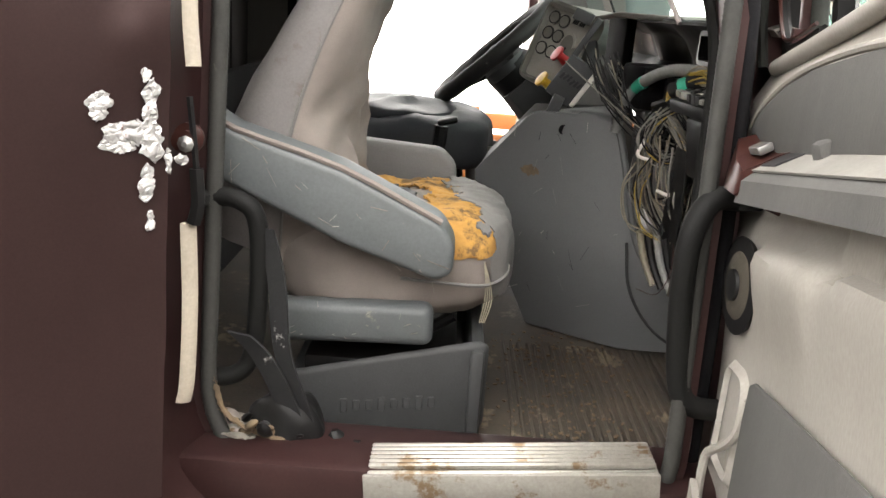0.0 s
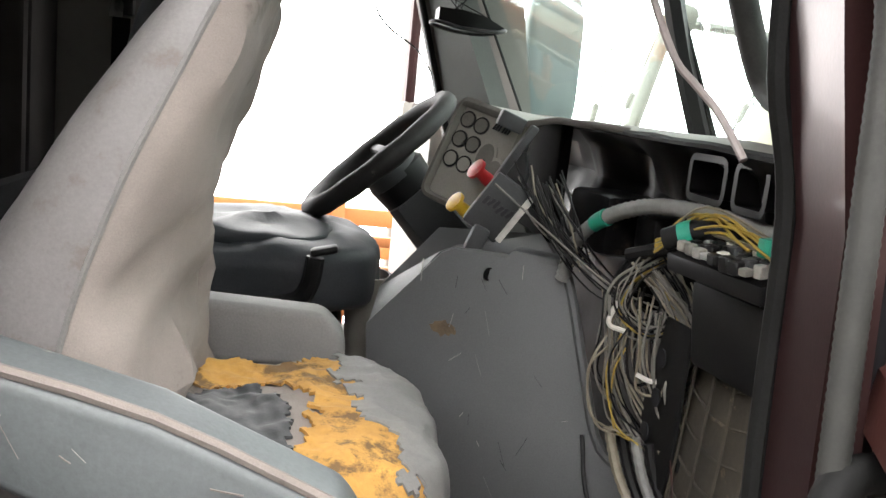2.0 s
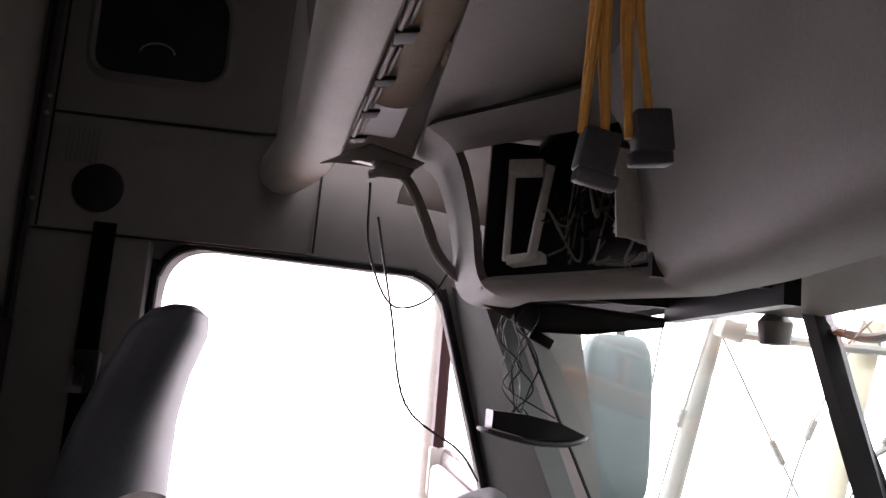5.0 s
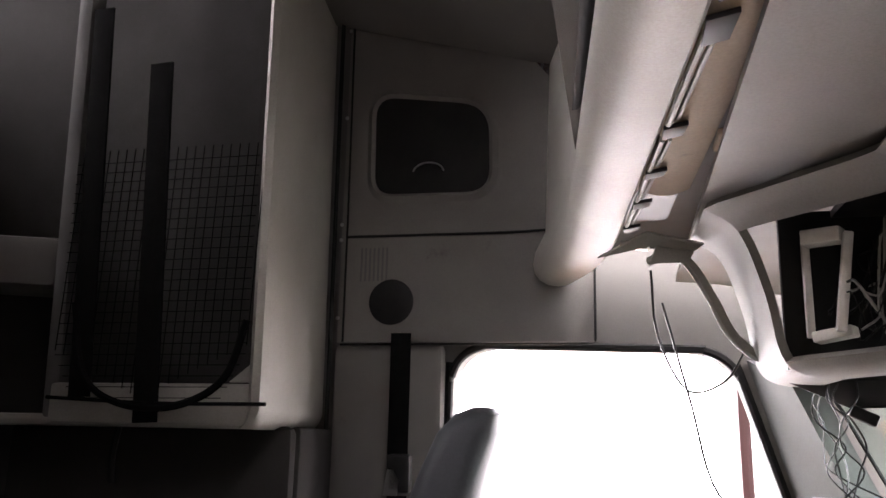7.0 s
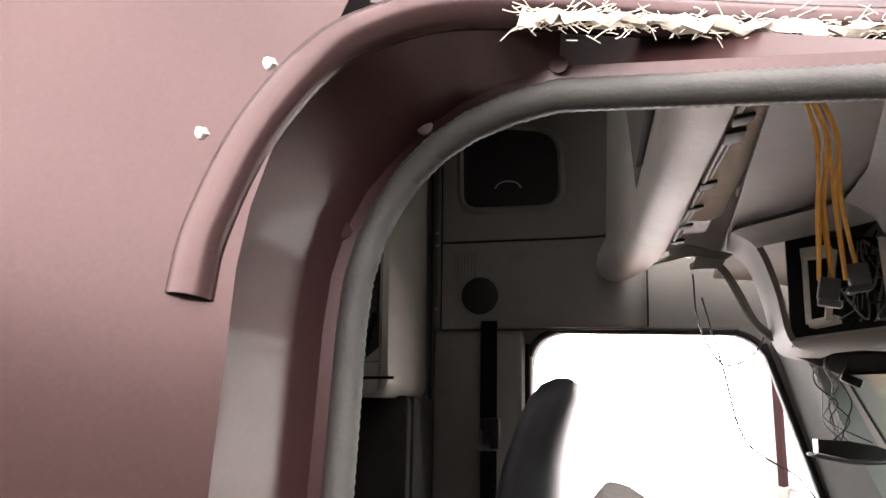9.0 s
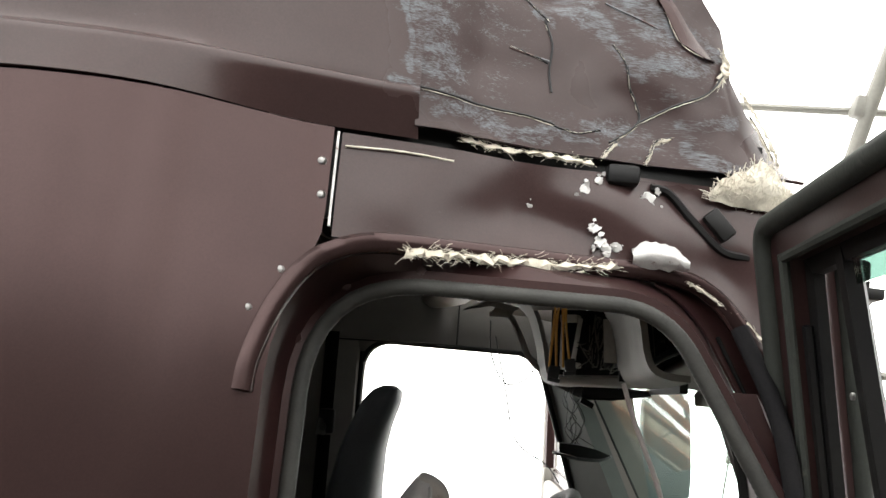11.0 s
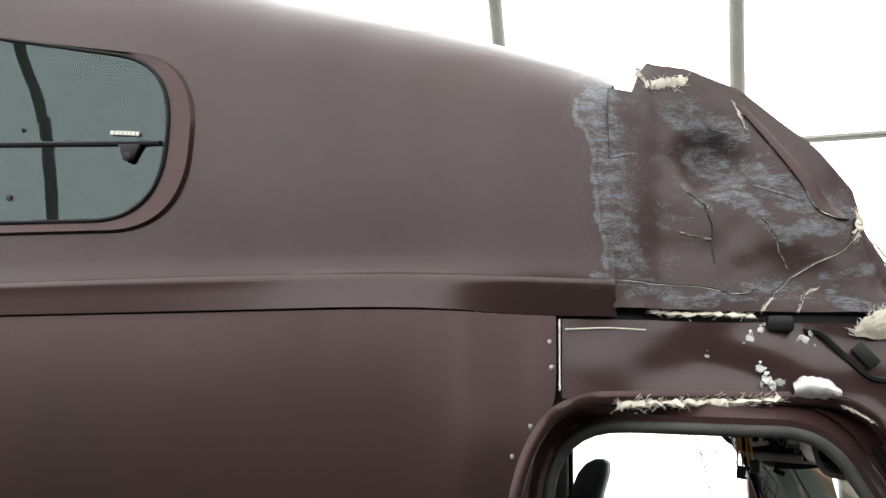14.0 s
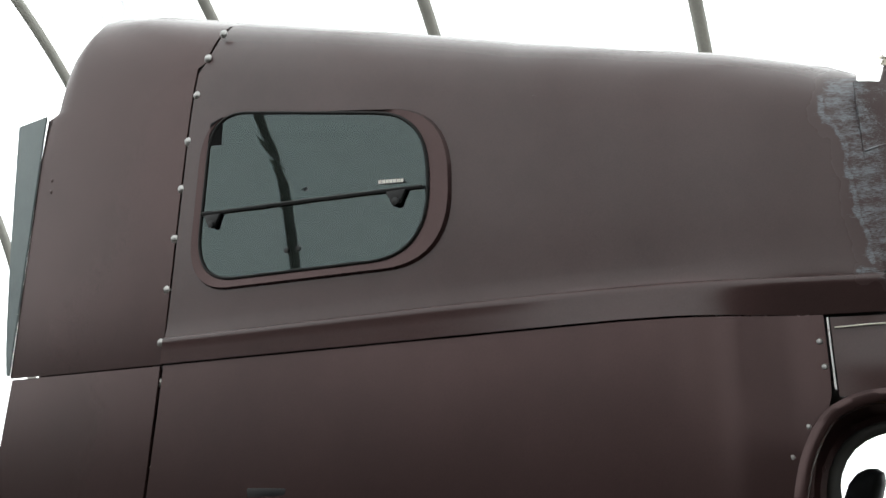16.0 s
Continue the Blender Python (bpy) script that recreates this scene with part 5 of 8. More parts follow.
# ---- overhead console, header and visors ----
def build_overhead():
    head = thing("overhead_console", "grey moulded overhead console with empty radio openings and loose wires", "console", (0.0, MID, 2.25))
    nose = ((0.0, 0.03), (0.0, -0.002), (-0.006, -0.01), (-0.03, -0.014), (-0.055, -0.01), (-0.074, 0.002), (-0.086, 0.018), (-0.09, 0.04), (-0.085, 0.07), (-0.06, 0.12), (-0.045, 0.62), (-0.03, 0.62), (-0.02, 0.1))
    edge = ((-0.2, 1.6), (-0.233, 2.03), (-0.264, 2.35), (-0.288, 2.6), (-0.313, 2.86), (-0.335, 3.0), (-0.37, 3.16), (-0.42, 3.325))
    part("header_roll", loft([[(x + dx, y, 2.488 + dz + 0.05 * max(0.0, y - 3.0)) for dx, dz in nose] for x, y in edge]), ROLL, head, "header roll in a lighter grey for the daylight on it")
    # flattened black tube laid on the face draws the slot's shade
    part("slot_shade", tube([(-0.3, 1.7, 2.56), (-0.325, 2.0, 2.56), (-0.35, 2.3, 2.555), (-0.356, 2.36, 2.55)], 0.012, 6, flat=0.4), MATTE_BLACK, head, "black strip for the shaded slot along the header roll")
    right = lambda y: -0.179 - 0.057 * (y - 2.13)
    left = lambda y: -0.233 - 0.095 * (y - 2.03)
    part("tan_panel", sheet(lambda u, v: (left(1.6 + 0.98 * v) + (right(1.6 + 0.98 * v) - left(1.6 + 0.98 * v)) * u, 1.6 + 0.98 * v, 2.502 - 0.004 * u - 0.012 * math.sin(3.1 * u)), steps(0, 1, 6), steps(0, 1, 12), 0.006), TAN, head, "exposed tan fibre panel")
    # black sheet in place of the shade in an open gap
    part("gap_shade", sheet(lambda u, v: (left(2.58 + 0.3 * v) + (right(2.58 + 0.3 * v) - left(2.58 + 0.3 * v)) * u, 2.58 + 0.3 * v, 2.53), [0, 1], [0, 1], 0.006), BLACK, head, "black sheet for the shaded gap at the end of the fibre panel")
    for y0, y1 in ((1.75, 1.95), (2.06, 2.28), (2.33, 2.45), (2.48, 2.6), (2.63, 2.75)):
        part("rail", joined(tube([(left(y0) + 0.006, y0, 2.486), (left(y1) + 0.006, y1, 2.486)], 0.004, 6, smooth=1), tube([(left(y0) + 0.016, y0 + 0.01, 2.49), (left(y1) + 0.016, y1 - 0.01, 2.49)], 0.003, 6, smooth=1)), TRIM, head, "pale snap rail")
    for y, w in ((1.98, 0.03), (2.05, 0.05), (2.3, 0.035), (2.46, 0.025), (2.61, 0.03), (2.76, 0.03)):
        part("clip", slab([(left(y) + 0.002, y - w / 2, 2.48), (left(y) + 0.03, y - w / 2 - 0.008, 2.482), (left(y) + 0.026, y + w / 2 - 0.008, 2.482), (left(y) + 0.002, y + w / 2, 2.48)], (0, 0, 0.006), 0.001), MATTE_BLACK, head)
    part("clip", box((-0.28, 2.85, 2.475), (0.05, 0.025, 0.012), (0, 10, -12), 0.003), STEEL, head, "bright spring clip")
    part("tab", slab([(right(2.32) - 0.005, 2.3, 2.478), (right(2.32) + 0.04, 2.29, 2.47), (right(2.32) + 0.042, 2.345, 2.468), (right(2.32) - 0.005, 2.36, 2.476)], (0, 0, 0.01), 0.004), TAN, head)

    # fascia: section in x and z, run across the cab
    sec = [(-0.19, 2.455), (-0.145, 2.42), (-0.115, 2.33), (-0.1, 2.25), (-0.07, 2.222), (0.0, 2.215), (0.12, 2.2), (0.26, 2.19)]

    def run(y0, y1, lo, hi, n=8):
        pts = curve([(x, 0, z) for x, z in sec], 4)
        pts = pts[lo:hi]

        def f(u, v):
            p = pts[min(int(u), len(pts) - 1)]
            y = y0 + (y1 - y0) * v
            bow = 0.06 * (max(0.0, y - 2.6) / 0.7) ** 2
            set_back = min(0.152, 0.6 * max(0.0, 2.53 - y)) - 0.14 * max(0.0, 2.1 - y)
            return (p.x - bow + set_back, y, p.z + 0.5 * bow - 0.1 * set_back * (p.z > 2.4))
        return sheet(f, list(range(len(pts))), steps(0, 1, n), 0.012)
    part("fascia_left", run(2.54, 2.74, 0, 20, 8), OVERHEAD, head)
    part("fascia_right", run(1.67, 2.27, 0, 20, 16), OVERHEAD, head)
    part("fascia_lip", run(2.27, 2.54, 13, 20), OVERHEAD, head)
    part("fascia_top", run(2.27, 2.54, 0, 5), OVERHEAD, head)
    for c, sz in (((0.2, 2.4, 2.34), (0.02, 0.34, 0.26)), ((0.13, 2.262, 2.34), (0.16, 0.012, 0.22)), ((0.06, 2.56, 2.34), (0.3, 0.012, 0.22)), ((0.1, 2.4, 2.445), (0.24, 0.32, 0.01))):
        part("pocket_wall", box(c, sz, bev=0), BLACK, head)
    part("front_roof", sheet(lambda u, v: (-0.19 + 0.52 * u, 1.58 + 0.1 * u + 1.6 * v, 2.47 - 0.14 * u * u), steps(0, 1, 6), steps(0, 1, 8), 0.012), OVERHEAD, head)
    part("radio_bracket", joined(box((-0.03, 2.47, 2.335), (0.012, 0.012, 0.13), (0, 8, 0), 0.002), box((-0.04, 2.495, 2.27), (0.05, 0.03, 0.014), (0, -8, -30), 0.002),
                                 box((-0.062, 2.53, 2.335), (0.01, 0.012, 0.13), bev=0.002), box((-0.045, 2.5, 2.4), (0.05, 0.03, 0.02), (0, 0, -30), 0.002)), PAPER, head, "white radio mounting frame")
    part("trim_edge", tube([(-0.262, 2.75, 2.425), (-0.235, 2.74, 2.43), (-0.2, 2.73, 2.418), (-0.167, 2.72, 2.359), (-0.144, 2.72, 2.307), (-0.12, 2.72, 2.278), (-0.095, 2.72, 2.262), (-0.06, 2.715, 2.254), (0.033, 2.71, 2.255)], 0.011, 8, flat=0.55), TRIM, head, "bent light trim edge")
    part("torn_trim", joined(slab([(-0.345, 2.73, 2.427), (-0.265, 2.7, 2.462), (-0.175, 2.7, 2.44), (-0.195, 2.72, 2.428), (-0.26, 2.73, 2.445)], (0, 0.004, 0.005), 0.002), slab([(-0.262, 2.71, 2.412), (-0.25, 2.71, 2.44), (-0.19, 2.71, 2.43), (-0.2, 2.71, 2.412)], (0, 0.004, 0.004), 0.002)), TRIM, head, "torn pale trim end")
    for i in range(3):
        part("document", box((0.05 + 0.015 * i, 2.3 + 0.012 * i, 2.33), (0.07, 0.003, 0.11), (10 * i - 8, 12 * i, 10), 0), PAPER, head)
    part("module", box((0.1, 2.4, 2.3), (0.1, 0.16, 0.05), (0, -10, 8), 0.006), BLACK, head)

    visor = thing("sun_visor", "large grey fabric sun visor swung down at the passenger side", "visor", (0.2, 1.98, 2.26))
    vis = slab([(0.223, 2.555, 2.248), (0.275, 2.54, 2.232), (0.33, 2.42, 2.216), (0.3, 2.15, 2.22), (0.25, 1.89, 2.236), (0.2, 1.7, 2.243), (0.08, 1.68, 2.268), (0.11, 1.83, 2.262), (0.172, 2.37, 2.254)], (0, 0, 0.018), 0.008, 3)
    part("visor_pad", vis, OVERHEAD, visor)
    part("clip", lathe([(0.02, 0), (0.024, 0.03), (0.016, 0.04)], pose(0.31, 2.47, 2.185, 0, 0, 0), 12), OVERHEAD, visor)
    part("hinge_rod", tube([(0.16, 2.5, 2.262), (0.1, 2.1, 2.275), (0.08, 1.75, 2.285)], 0.009, 8), BLACK, visor)
    part("lead", tube([(0.33, 2.4, 2.21), (0.34, 2.3, 2.19), (0.3, 2.12, 2.2), (0.25, 1.98, 2.2)], 0.006, 6), BLACK, visor)
    blade = thing("visor_blade", "narrow black visor blade hanging under the console", "visor", (0.05, 2.62, 2.21))
    part("blade", slab([(-0.07, 2.68, 2.222), (0.02, 2.7, 2.185), (0.1, 2.65, 2.185), (0.2, 2.59, 2.203), (0.2, 2.588, 2.212), (0.05, 2.62, 2.222)], (0, 0.008, 0.008), 0.002), BLACK, blade)

    lamp = thing("dome_lamp", "black dome lamp hanging from the console by its wires", "lamp", (0.02, 2.62, 2.02))
    part("housing", loft([[(-0.05, 2.6, 2.035), (-0.05, 2.6, 2.06), (-0.05, 2.66, 2.06), (-0.05, 2.66, 2.03)], [(0.0, 2.59, 2.025), (0.0, 2.59, 2.058), (0.0, 2.67, 2.058), (0.0, 2.67, 2.025)],
                          [(0.05, 2.595, 2.025), (0.05, 2.595, 2.05), (0.05, 2.665, 2.05), (0.05, 2.665, 2.025)], [(0.095, 2.62, 2.028), (0.095, 2.62, 2.034), (0.095, 2.64, 2.034), (0.095, 2.64, 2.028)]]), BLACK, lamp)
    part("bezel", tube([(-0.055, 2.59, 2.03), (0.0, 2.58, 2.02), (0.06, 2.59, 2.02), (0.1, 2.63, 2.03), (0.06, 2.67, 2.02), (0.0, 2.68, 2.02), (-0.055, 2.67, 2.03)], 0.004, 6, closed=True, smooth=3), DARKGREY, lamp)
    rnd = random.Random(8)
    for i in range(7):
        x0, y0 = rnd.uniform(-0.03, 0.03), 2.66 + rnd.uniform(-0.03, 0.03)
        pts = [(x0 + 0.01, y0, 2.25)]
        for j in range(4):
            pts.append((x0 + rnd.uniform(-0.02, 0.02), y0 + rnd.uniform(-0.02, 0.02), 2.2 - 0.035 * j))
        pts.append((rnd.uniform(-0.03, 0.06), 2.63, 2.055))
        part("wire", tube(pts, 0.0013, 5), BLACK, lamp)
    part("plug", box((0.035, 2.69, 2.175), (0.04, 0.016, 0.018), (0, 25, 0), 0.003), BLACK, lamp)

    loom = thing("overhead_wires", "loose black and grey wires hanging in the console opening", "wires", (0.0, 2.55, 2.25))
    for i in range(46):
        y = rnd.uniform(2.29, 2.52)
        x = -0.05 + 0.54 * (2.54 - y)
        pts = [(x + rnd.uniform(0.0, 0.08), y + rnd.uniform(-0.03, 0.03), rnd.uniform(2.37, 2.42))]
        for j in range(4):
            pts.append((x + rnd.uniform(-0.03, 0.09), y + rnd.uniform(-0.06, 0.06), rnd.uniform(2.25, 2.4)))
        part("wire", tube(pts, rnd.uniform(0.0009, 0.0022), 5), rnd.choice((BLACK, BLACK, WIRE_G, RUBBER, WIRE_G)), loom)
    for pts in ([(-0.26, 2.7, 2.4), (-0.25, 2.75, 2.3), (-0.2, 2.85, 2.22), (-0.13, 2.9, 2.24), (-0.1, 2.8, 2.3)], [(-0.24, 2.78, 2.36), (-0.2, 2.8, 2.2), (-0.16, 2.82, 2.05), (-0.06, 2.84, 1.98), (-0.02, 2.85, 1.93)]):
        part("wire", tube(pts, 0.0022, 5), BLACK, loom)

    plug = thing("orange_harness", "bundle of yellow-orange wires with grey connectors hanging down", "wires", (-0.1, 1.75, 2.25))
    for i in range(7):
        dx, dy = 0.011 * (i % 4) - 0.02, 0.012 * (i // 4)
        part("wire", tube([(-0.18 + dx * 0.3, 1.72 + dy, 2.44), (-0.15 + dx * 0.6 + 0.004 * (i % 3), 1.77 + dy, 2.39), (-0.142 + dx * 0.8 - 0.004 * (i % 2), 1.8 + dy, 2.32), (-0.14 + dx * 1.2, 1.8, 2.235)], 0.0024, 6), WIRE_O, plug)
    for c, r in (((-0.155, 1.8, 2.225), 10), ((-0.125, 1.8, 2.24), -8)):
        part("connector", joined(box(c, (0.021, 0.015, 0.024), (0, r, 0), 0.002), box((c[0], c[1], c[2] - 0.015), (0.024, 0.012, 0.008), (0, r, 0), 0.002)), DARKGREY, plug)
    cable = single("hanging_cable", tube([(-0.055, 1.62, 2.207), (-0.042, 1.615, 2.163), (-0.022, 1.615, 2.11), (-0.0, 1.615, 2.057), (0.015, 1.615, 2.01), (0.024, 1.615, 1.984), (0.052, 1.613, 1.934), (0.075, 1.61, 1.912), (0.096, 1.6, 1.89), (0.107, 1.58, 1.865), (0.114, 1.564, 1.845)], 0.0042, 8), CABLE, "cream cable hanging from the door header", "cable")


build_overhead()


# ---- windshield, posts, dashboard ----
def build_front():
    frame_ = thing("windshield_frame", "grey-green windshield pillars with a black centre post", "window frame", (0.4, MID, 1.8), kind="structure")
    part("left_pillar", loft([[(-0.03, 3.36, 2.32), (0.03, 3.2, 2.26), (0.09, 3.22, 2.26), (0.04, 3.42, 2.32)], [(0.09, 3.36, 1.9), (0.2, 3.2, 1.88), (0.26, 3.22, 1.88), (0.16, 3.42, 1.9)], [(0.2, 3.36, 1.5), (0.36, 3.2, 1.5), (0.42, 3.22, 1.5), (0.27, 3.42, 1.5)]]), PILLAR, frame_)
    part("right_pillar", loft([[(0.06, 1.5, 2.2), (0.1, 1.62, 2.2), (0.18, 1.62, 2.18), (0.12, 1.48, 2.2)], [(0.11, 1.48, 2.1), (0.145, 1.62, 2.1), (0.22, 1.62, 2.08), (0.16, 1.48, 2.1)], [(0.145, 1.48, 1.93), (0.165, 1.62, 1.93), (0.27, 1.64, 1.92), (0.185, 1.48, 1.93)],
                               [(0.175, 1.48, 1.79), (0.2, 1.62, 1.79), (0.3, 1.64, 1.79), (0.205, 1.48, 1.79)], [(0.175, 1.46, 1.5), (0.205, 1.6, 1.5), (0.29, 1.62, 1.5), (0.2, 1.46, 1.5)], [(0.175, 1.42, 1.1), (0.21, 1.52, 1.1), (0.28, 1.54, 1.1), (0.2, 1.42, 1.1)]]), MAROON_IN, frame_)
    part("pillar_seal", tube([(0.09, 1.6, 2.2), (0.135, 1.6, 2.1), (0.155, 1.6, 1.93), (0.19, 1.6, 1.79), (0.195, 1.58, 1.5), (0.2, 1.52, 1.2)], 0.012, 8), RUBBER, frame_, "black rubber pillar seal")
    part("outer_pillar_seal", tube([(0.1, 1.5, 2.3), (0.15, 1.46, 2.15), (0.176, 1.45, 1.95), (0.19, 1.445, 1.75), (0.198, 1.44, 1.5), (0.2, 1.43, 1.1)], 0.014, 10), DULL_BLACK, frame_, "smooth black outer pillar seal")
    part("centre_post", tube([(0.32, MID, 2.24), (0.4, MID, 2.0), (0.5, MID, 1.76)], 0.02, 6, smooth=2), BLACK, frame_)
    part("header_rail", tube([(0.14, 1.67, 2.31), (0.25, 1.95, 2.3), (0.3, MID, 2.29), (0.25, 2.85, 2.265), (0.1, 3.22, 2.28)], 0.025, 8), BLACK, frame_)
    part("base_rail", tube([(0.3, 1.52, 1.78), (0.45, 1.9, 1.78), (0.52, MID, 1.78), (0.45, 2.9, 1.78), (0.32, 3.22, 1.8)], 0.02, 8), BLACK, frame_)

    def pane(y0, y1):
        def f(u, v):
            y = y0 + (y1 - y0) * u
            b = 1 - ((y - MID) / 0.85) ** 2
            top, low = Vector((0.07 + 0.22 * b, y, 2.29)), Vector((0.32 + 0.2 * b, y, 1.79))
            return top.lerp(low, v)
        return f
    for name, y0, y1 in (("left", 2.395, 3.21), ("right", 1.58, 2.385)):
        w = thing("windshield_pane", "clear driver-side windshield glass pane" if name == "left" else "cracked passenger-side windshield pane", "window", (0.4, (y0 + y1) / 2, 1.8))
        ob = part("glass", sheet(pane(y0, y1), steps(0, 1, 8), steps(0, 1, 4), 0.004), CLEAR, w)
        ob.visible_shadow = False
        g = pane(y0, y1)
        edge = [g(u, 0) for u in steps(0, 1, 6)] + [g(1, v) for v in (0.33, 0.67)] + [g(u, 1) for u in steps(1, 0, 6)] + [g(0, v) for v in (0.67, 0.33)]
        part("gasket", tube(edge, 0.004, 6, closed=True, smooth=1), RUBBER, w, "black rubber gasket")
        if name == "right":
            rnd = random.Random(5)
            f = pane(y0, y1)
            lines = []
            for c in range(26):
                u, v = rnd.random(), rnd.random()
                a = rnd.uniform(0, math.pi)
                pts = []
                for k in range(6):
                    u2, v2 = u + 0.09 * k * math.cos(a) + rnd.uniform(-0.02, 0.02), v + 0.12 * k * math.sin(a) + rnd.uniform(-0.03, 0.03)
                    if 0 < u2 < 1 and 0 < v2 < 1:
                        q = Vector(f(u2, v2))
                        pts.append((q.x + 0.003, q.y, q.z))
                if len(pts) > 2:
                    lines.append(tube(pts, 0.0012, 4, smooth=1))
            part("crack", joined(*lines), FILLER, w, "white crack lines", kind="stuff")

    dash = thing("dashboard", "stripped black dashboard with bare ducts and open vents", "dashboard", (0.25, MID, 1.5))
    yy = steps(0, 1, 22)

    def topf(u, v):
        y = 1.5 + 1.65 * v
        prof = [(0.252, 1.848), (0.245, 1.852), (0.255, 1.857), (0.36, 1.836), (0.52, 1.79)]
        x, z = prof[int(u)]
        return (x + 0.012 * noise.noise(Vector((y * 5, u, 0))) - 0.05 * max(0, (y - 2.3)) , y, z - 0.02 * max(0, 1.9 - y) + 0.004 * noise.noise(Vector((y * 12, u * 3, 2))))
    part("top_cover", sheet(topf, list(range(5)), yy, 0.005), DUSTY, dash, "dusty grey dash top")
    part("top_edge", tube([Vector(topf(1, v)) + Vector((-0.004, 0, -0.004)) for v in steps(0.05, 1, 22)], 0.006, 6, smooth=2), RUBBER, dash)
    # added black sheet shuts windshield light out of the dash cavity
    part("cavity_backing", sheet(lambda u, v: (0.42, 1.5 + 1.75 * u, 1.25 + 0.57 * v), steps(0, 1, 6), steps(0, 1, 3), 0.01), BLACK, dash)

    def duct(u, v):
        y = 1.52 + 1.5 * v
        prof = [(0.255, 1.845), (0.31, 1.81), (0.335, 1.75), (0.3, 1.69), (0.31, 1.63)]
        x, z = prof[int(u)]
        x += 0.025 * math.sin(v * 26) * (1 if u in (1, 2, 3) else 0.3) + 0.02 * noise.noise(Vector((y * 8, u, 1)))
        return (x, y, z)
    part("duct_shell", sheet(duct, list(range(5)), steps(0, 1, 50), 0.01), DUCT, dash, "moulded black air duct shell")
    for y0, y1 in ((1.9, 2.0), (1.79, 1.86)):
        o = rounded([(y0, 1.775), (y1, 1.775), (y1, 1.825), (y0, 1.825)], 0.008, 3)
        part("vent_frame", joined(ring([(0.27, p.x, p.y) for p in o], [(0.27, p.x, p.y) for p in grow(o, 0.01)]), ring([(0.27, p.x, p.y) for p in o], [(0.33, p.x, p.y) for p in o]), box((0.335, (y0 + y1) / 2, 1.8), (0.01, y1 - y0, 0.05), bev=0)), DUCT, dash)
    part("firewall", box((0.52, MID, 1.4), (0.06, 1.9, 0.75), bev=0.01), BLACK, dash)
    part("box_module", joined(box((0.22, 2.17, 1.7), (0.1, 0.13, 0.1), (0, 0, 12), 0.012), box((0.26, 2.05, 1.7), (0.06, 0.08, 0.06), bev=0.01), box((0.3, 2.2, 1.62), (0.12, 0.2, 0.12), bev=0.02)), DUCT, dash)
    part("heater_case", box((0.38, 1.86, 1.45), (0.2, 0.3, 0.36), (0, 8, 0), 0.04), HEATER, dash, "dusty brown ribbed heater case")
    for i in range(6):
        part("heater_rib", tube([(0.262 + 0.003 * i, 1.72, 1.3 + 0.052 * i), (0.258 + 0.003 * i, 1.82, 1.29 + 0.05 * i), (0.268 + 0.003 * i, 1.97, 1.31 + 0.055 * i)], 0.0024, 6, smooth=3), HEATER, dash)
    for i in range(5):
        part("heater_rib", tube([(0.252, 1.72 + 0.055 * i, 1.29), (0.262, 1.715 + 0.056 * i, 1.45), (0.272, 1.73 + 0.052 * i, 1.58)], 0.0024, 6, smooth=3), HEATER, dash)
    part("bracket_plate", slab([(0.235, 1.93, 1.6), (0.24, 1.86, 1.6), (0.25, 1.88, 1.4), (0.255, 1.9, 1.34), (0.245, 1.98, 1.34), (0.24, 1.98, 1.45)], (0.006, 0, 0), 0.002), BLACK, dash, "black perforated bracket")
    # black discs laid on the bracket stand for the shade in its holes
    for y, z in ((1.92, 1.54), (1.92, 1.48), (1.94, 1.42)):
        part("bracket_hole", lathe([(0.001, 0), (0.014, 0), (0.014, 0.002), (0.001, 0.002)], pose(0.233, y, z, 0, -90, 0), 12), MATTE_BLACK, dash)
    part("duct_end", box((0.215, 2.6, 1.73), (0.03, 0.27, 0.25), bev=0.012), NET_BLACK, dash, "black end wall of the duct shell")
    fuse = part("fuse_panel", joined(box((0.27, 1.78, 1.7), (0.13, 0.2, 0.025), (0, -8, 8), 0.004), box((0.29, 1.78, 1.62), (0.1, 0.16, 0.12), (0, -8, 8), 0.01)), BLACK, dash, "black fuse and relay panel")
    rnd = random.Random(2)
    for i in range(48):
        c = (0.206 + 0.0185 * (i % 6) + rnd.uniform(-.002, .002), 1.688 + 0.0235 * (i // 6) + rnd.uniform(-.003, .003), 1.7155 + 0.0026 * (i % 6))
        part("relay", box(c, (0.013, rnd.uniform(0.013, 0.019), rnd.uniform(0.008, 0.02)), (0, -8, 8 + rnd.uniform(-6, 6)), 0.0016, 1), rnd.choice((BLACK, BLACK, CONDUIT, PAPER, WIRE_G, BLACK, TRIM, DARKGREY)), fuse)
    for i in range(18):
        c = (0.3 + 0.02 * (i % 3), 1.715 + 0.021 * (i // 3) + rnd.uniform(-.002, .002), 1.742 + 0.003 * (i % 3))
        part("fuse", box(c, (0.016, 0.014, 0.02), (0, -8, 10), 0.002, 1), rnd.choice((PAPER, TRIM, PAPER, WIRE_W)), fuse)
    part("red_cover", box((0.285, 1.695, 1.73), (0.06, 0.05, 0.035), (0, -8, 10), 0.006), RED, fuse)
    part("taped_sleeve", tube([(0.2, 1.9, 1.715), (0.235, 1.87, 1.735), (0.3, 1.83, 1.742)], 0.016, 10), BLACK, fuse, "black taped wire bundle")
    part("bundle_tape", tube([(0.215, 1.887, 1.725), (0.228, 1.876, 1.732)], 0.0175, 10, smooth=1), GREEN, fuse)
    part("green_connector", box((0.258, 1.735, 1.738), (0.018, 0.024, 0.024), (0, 0, 10), 0.003), GREEN, fuse)

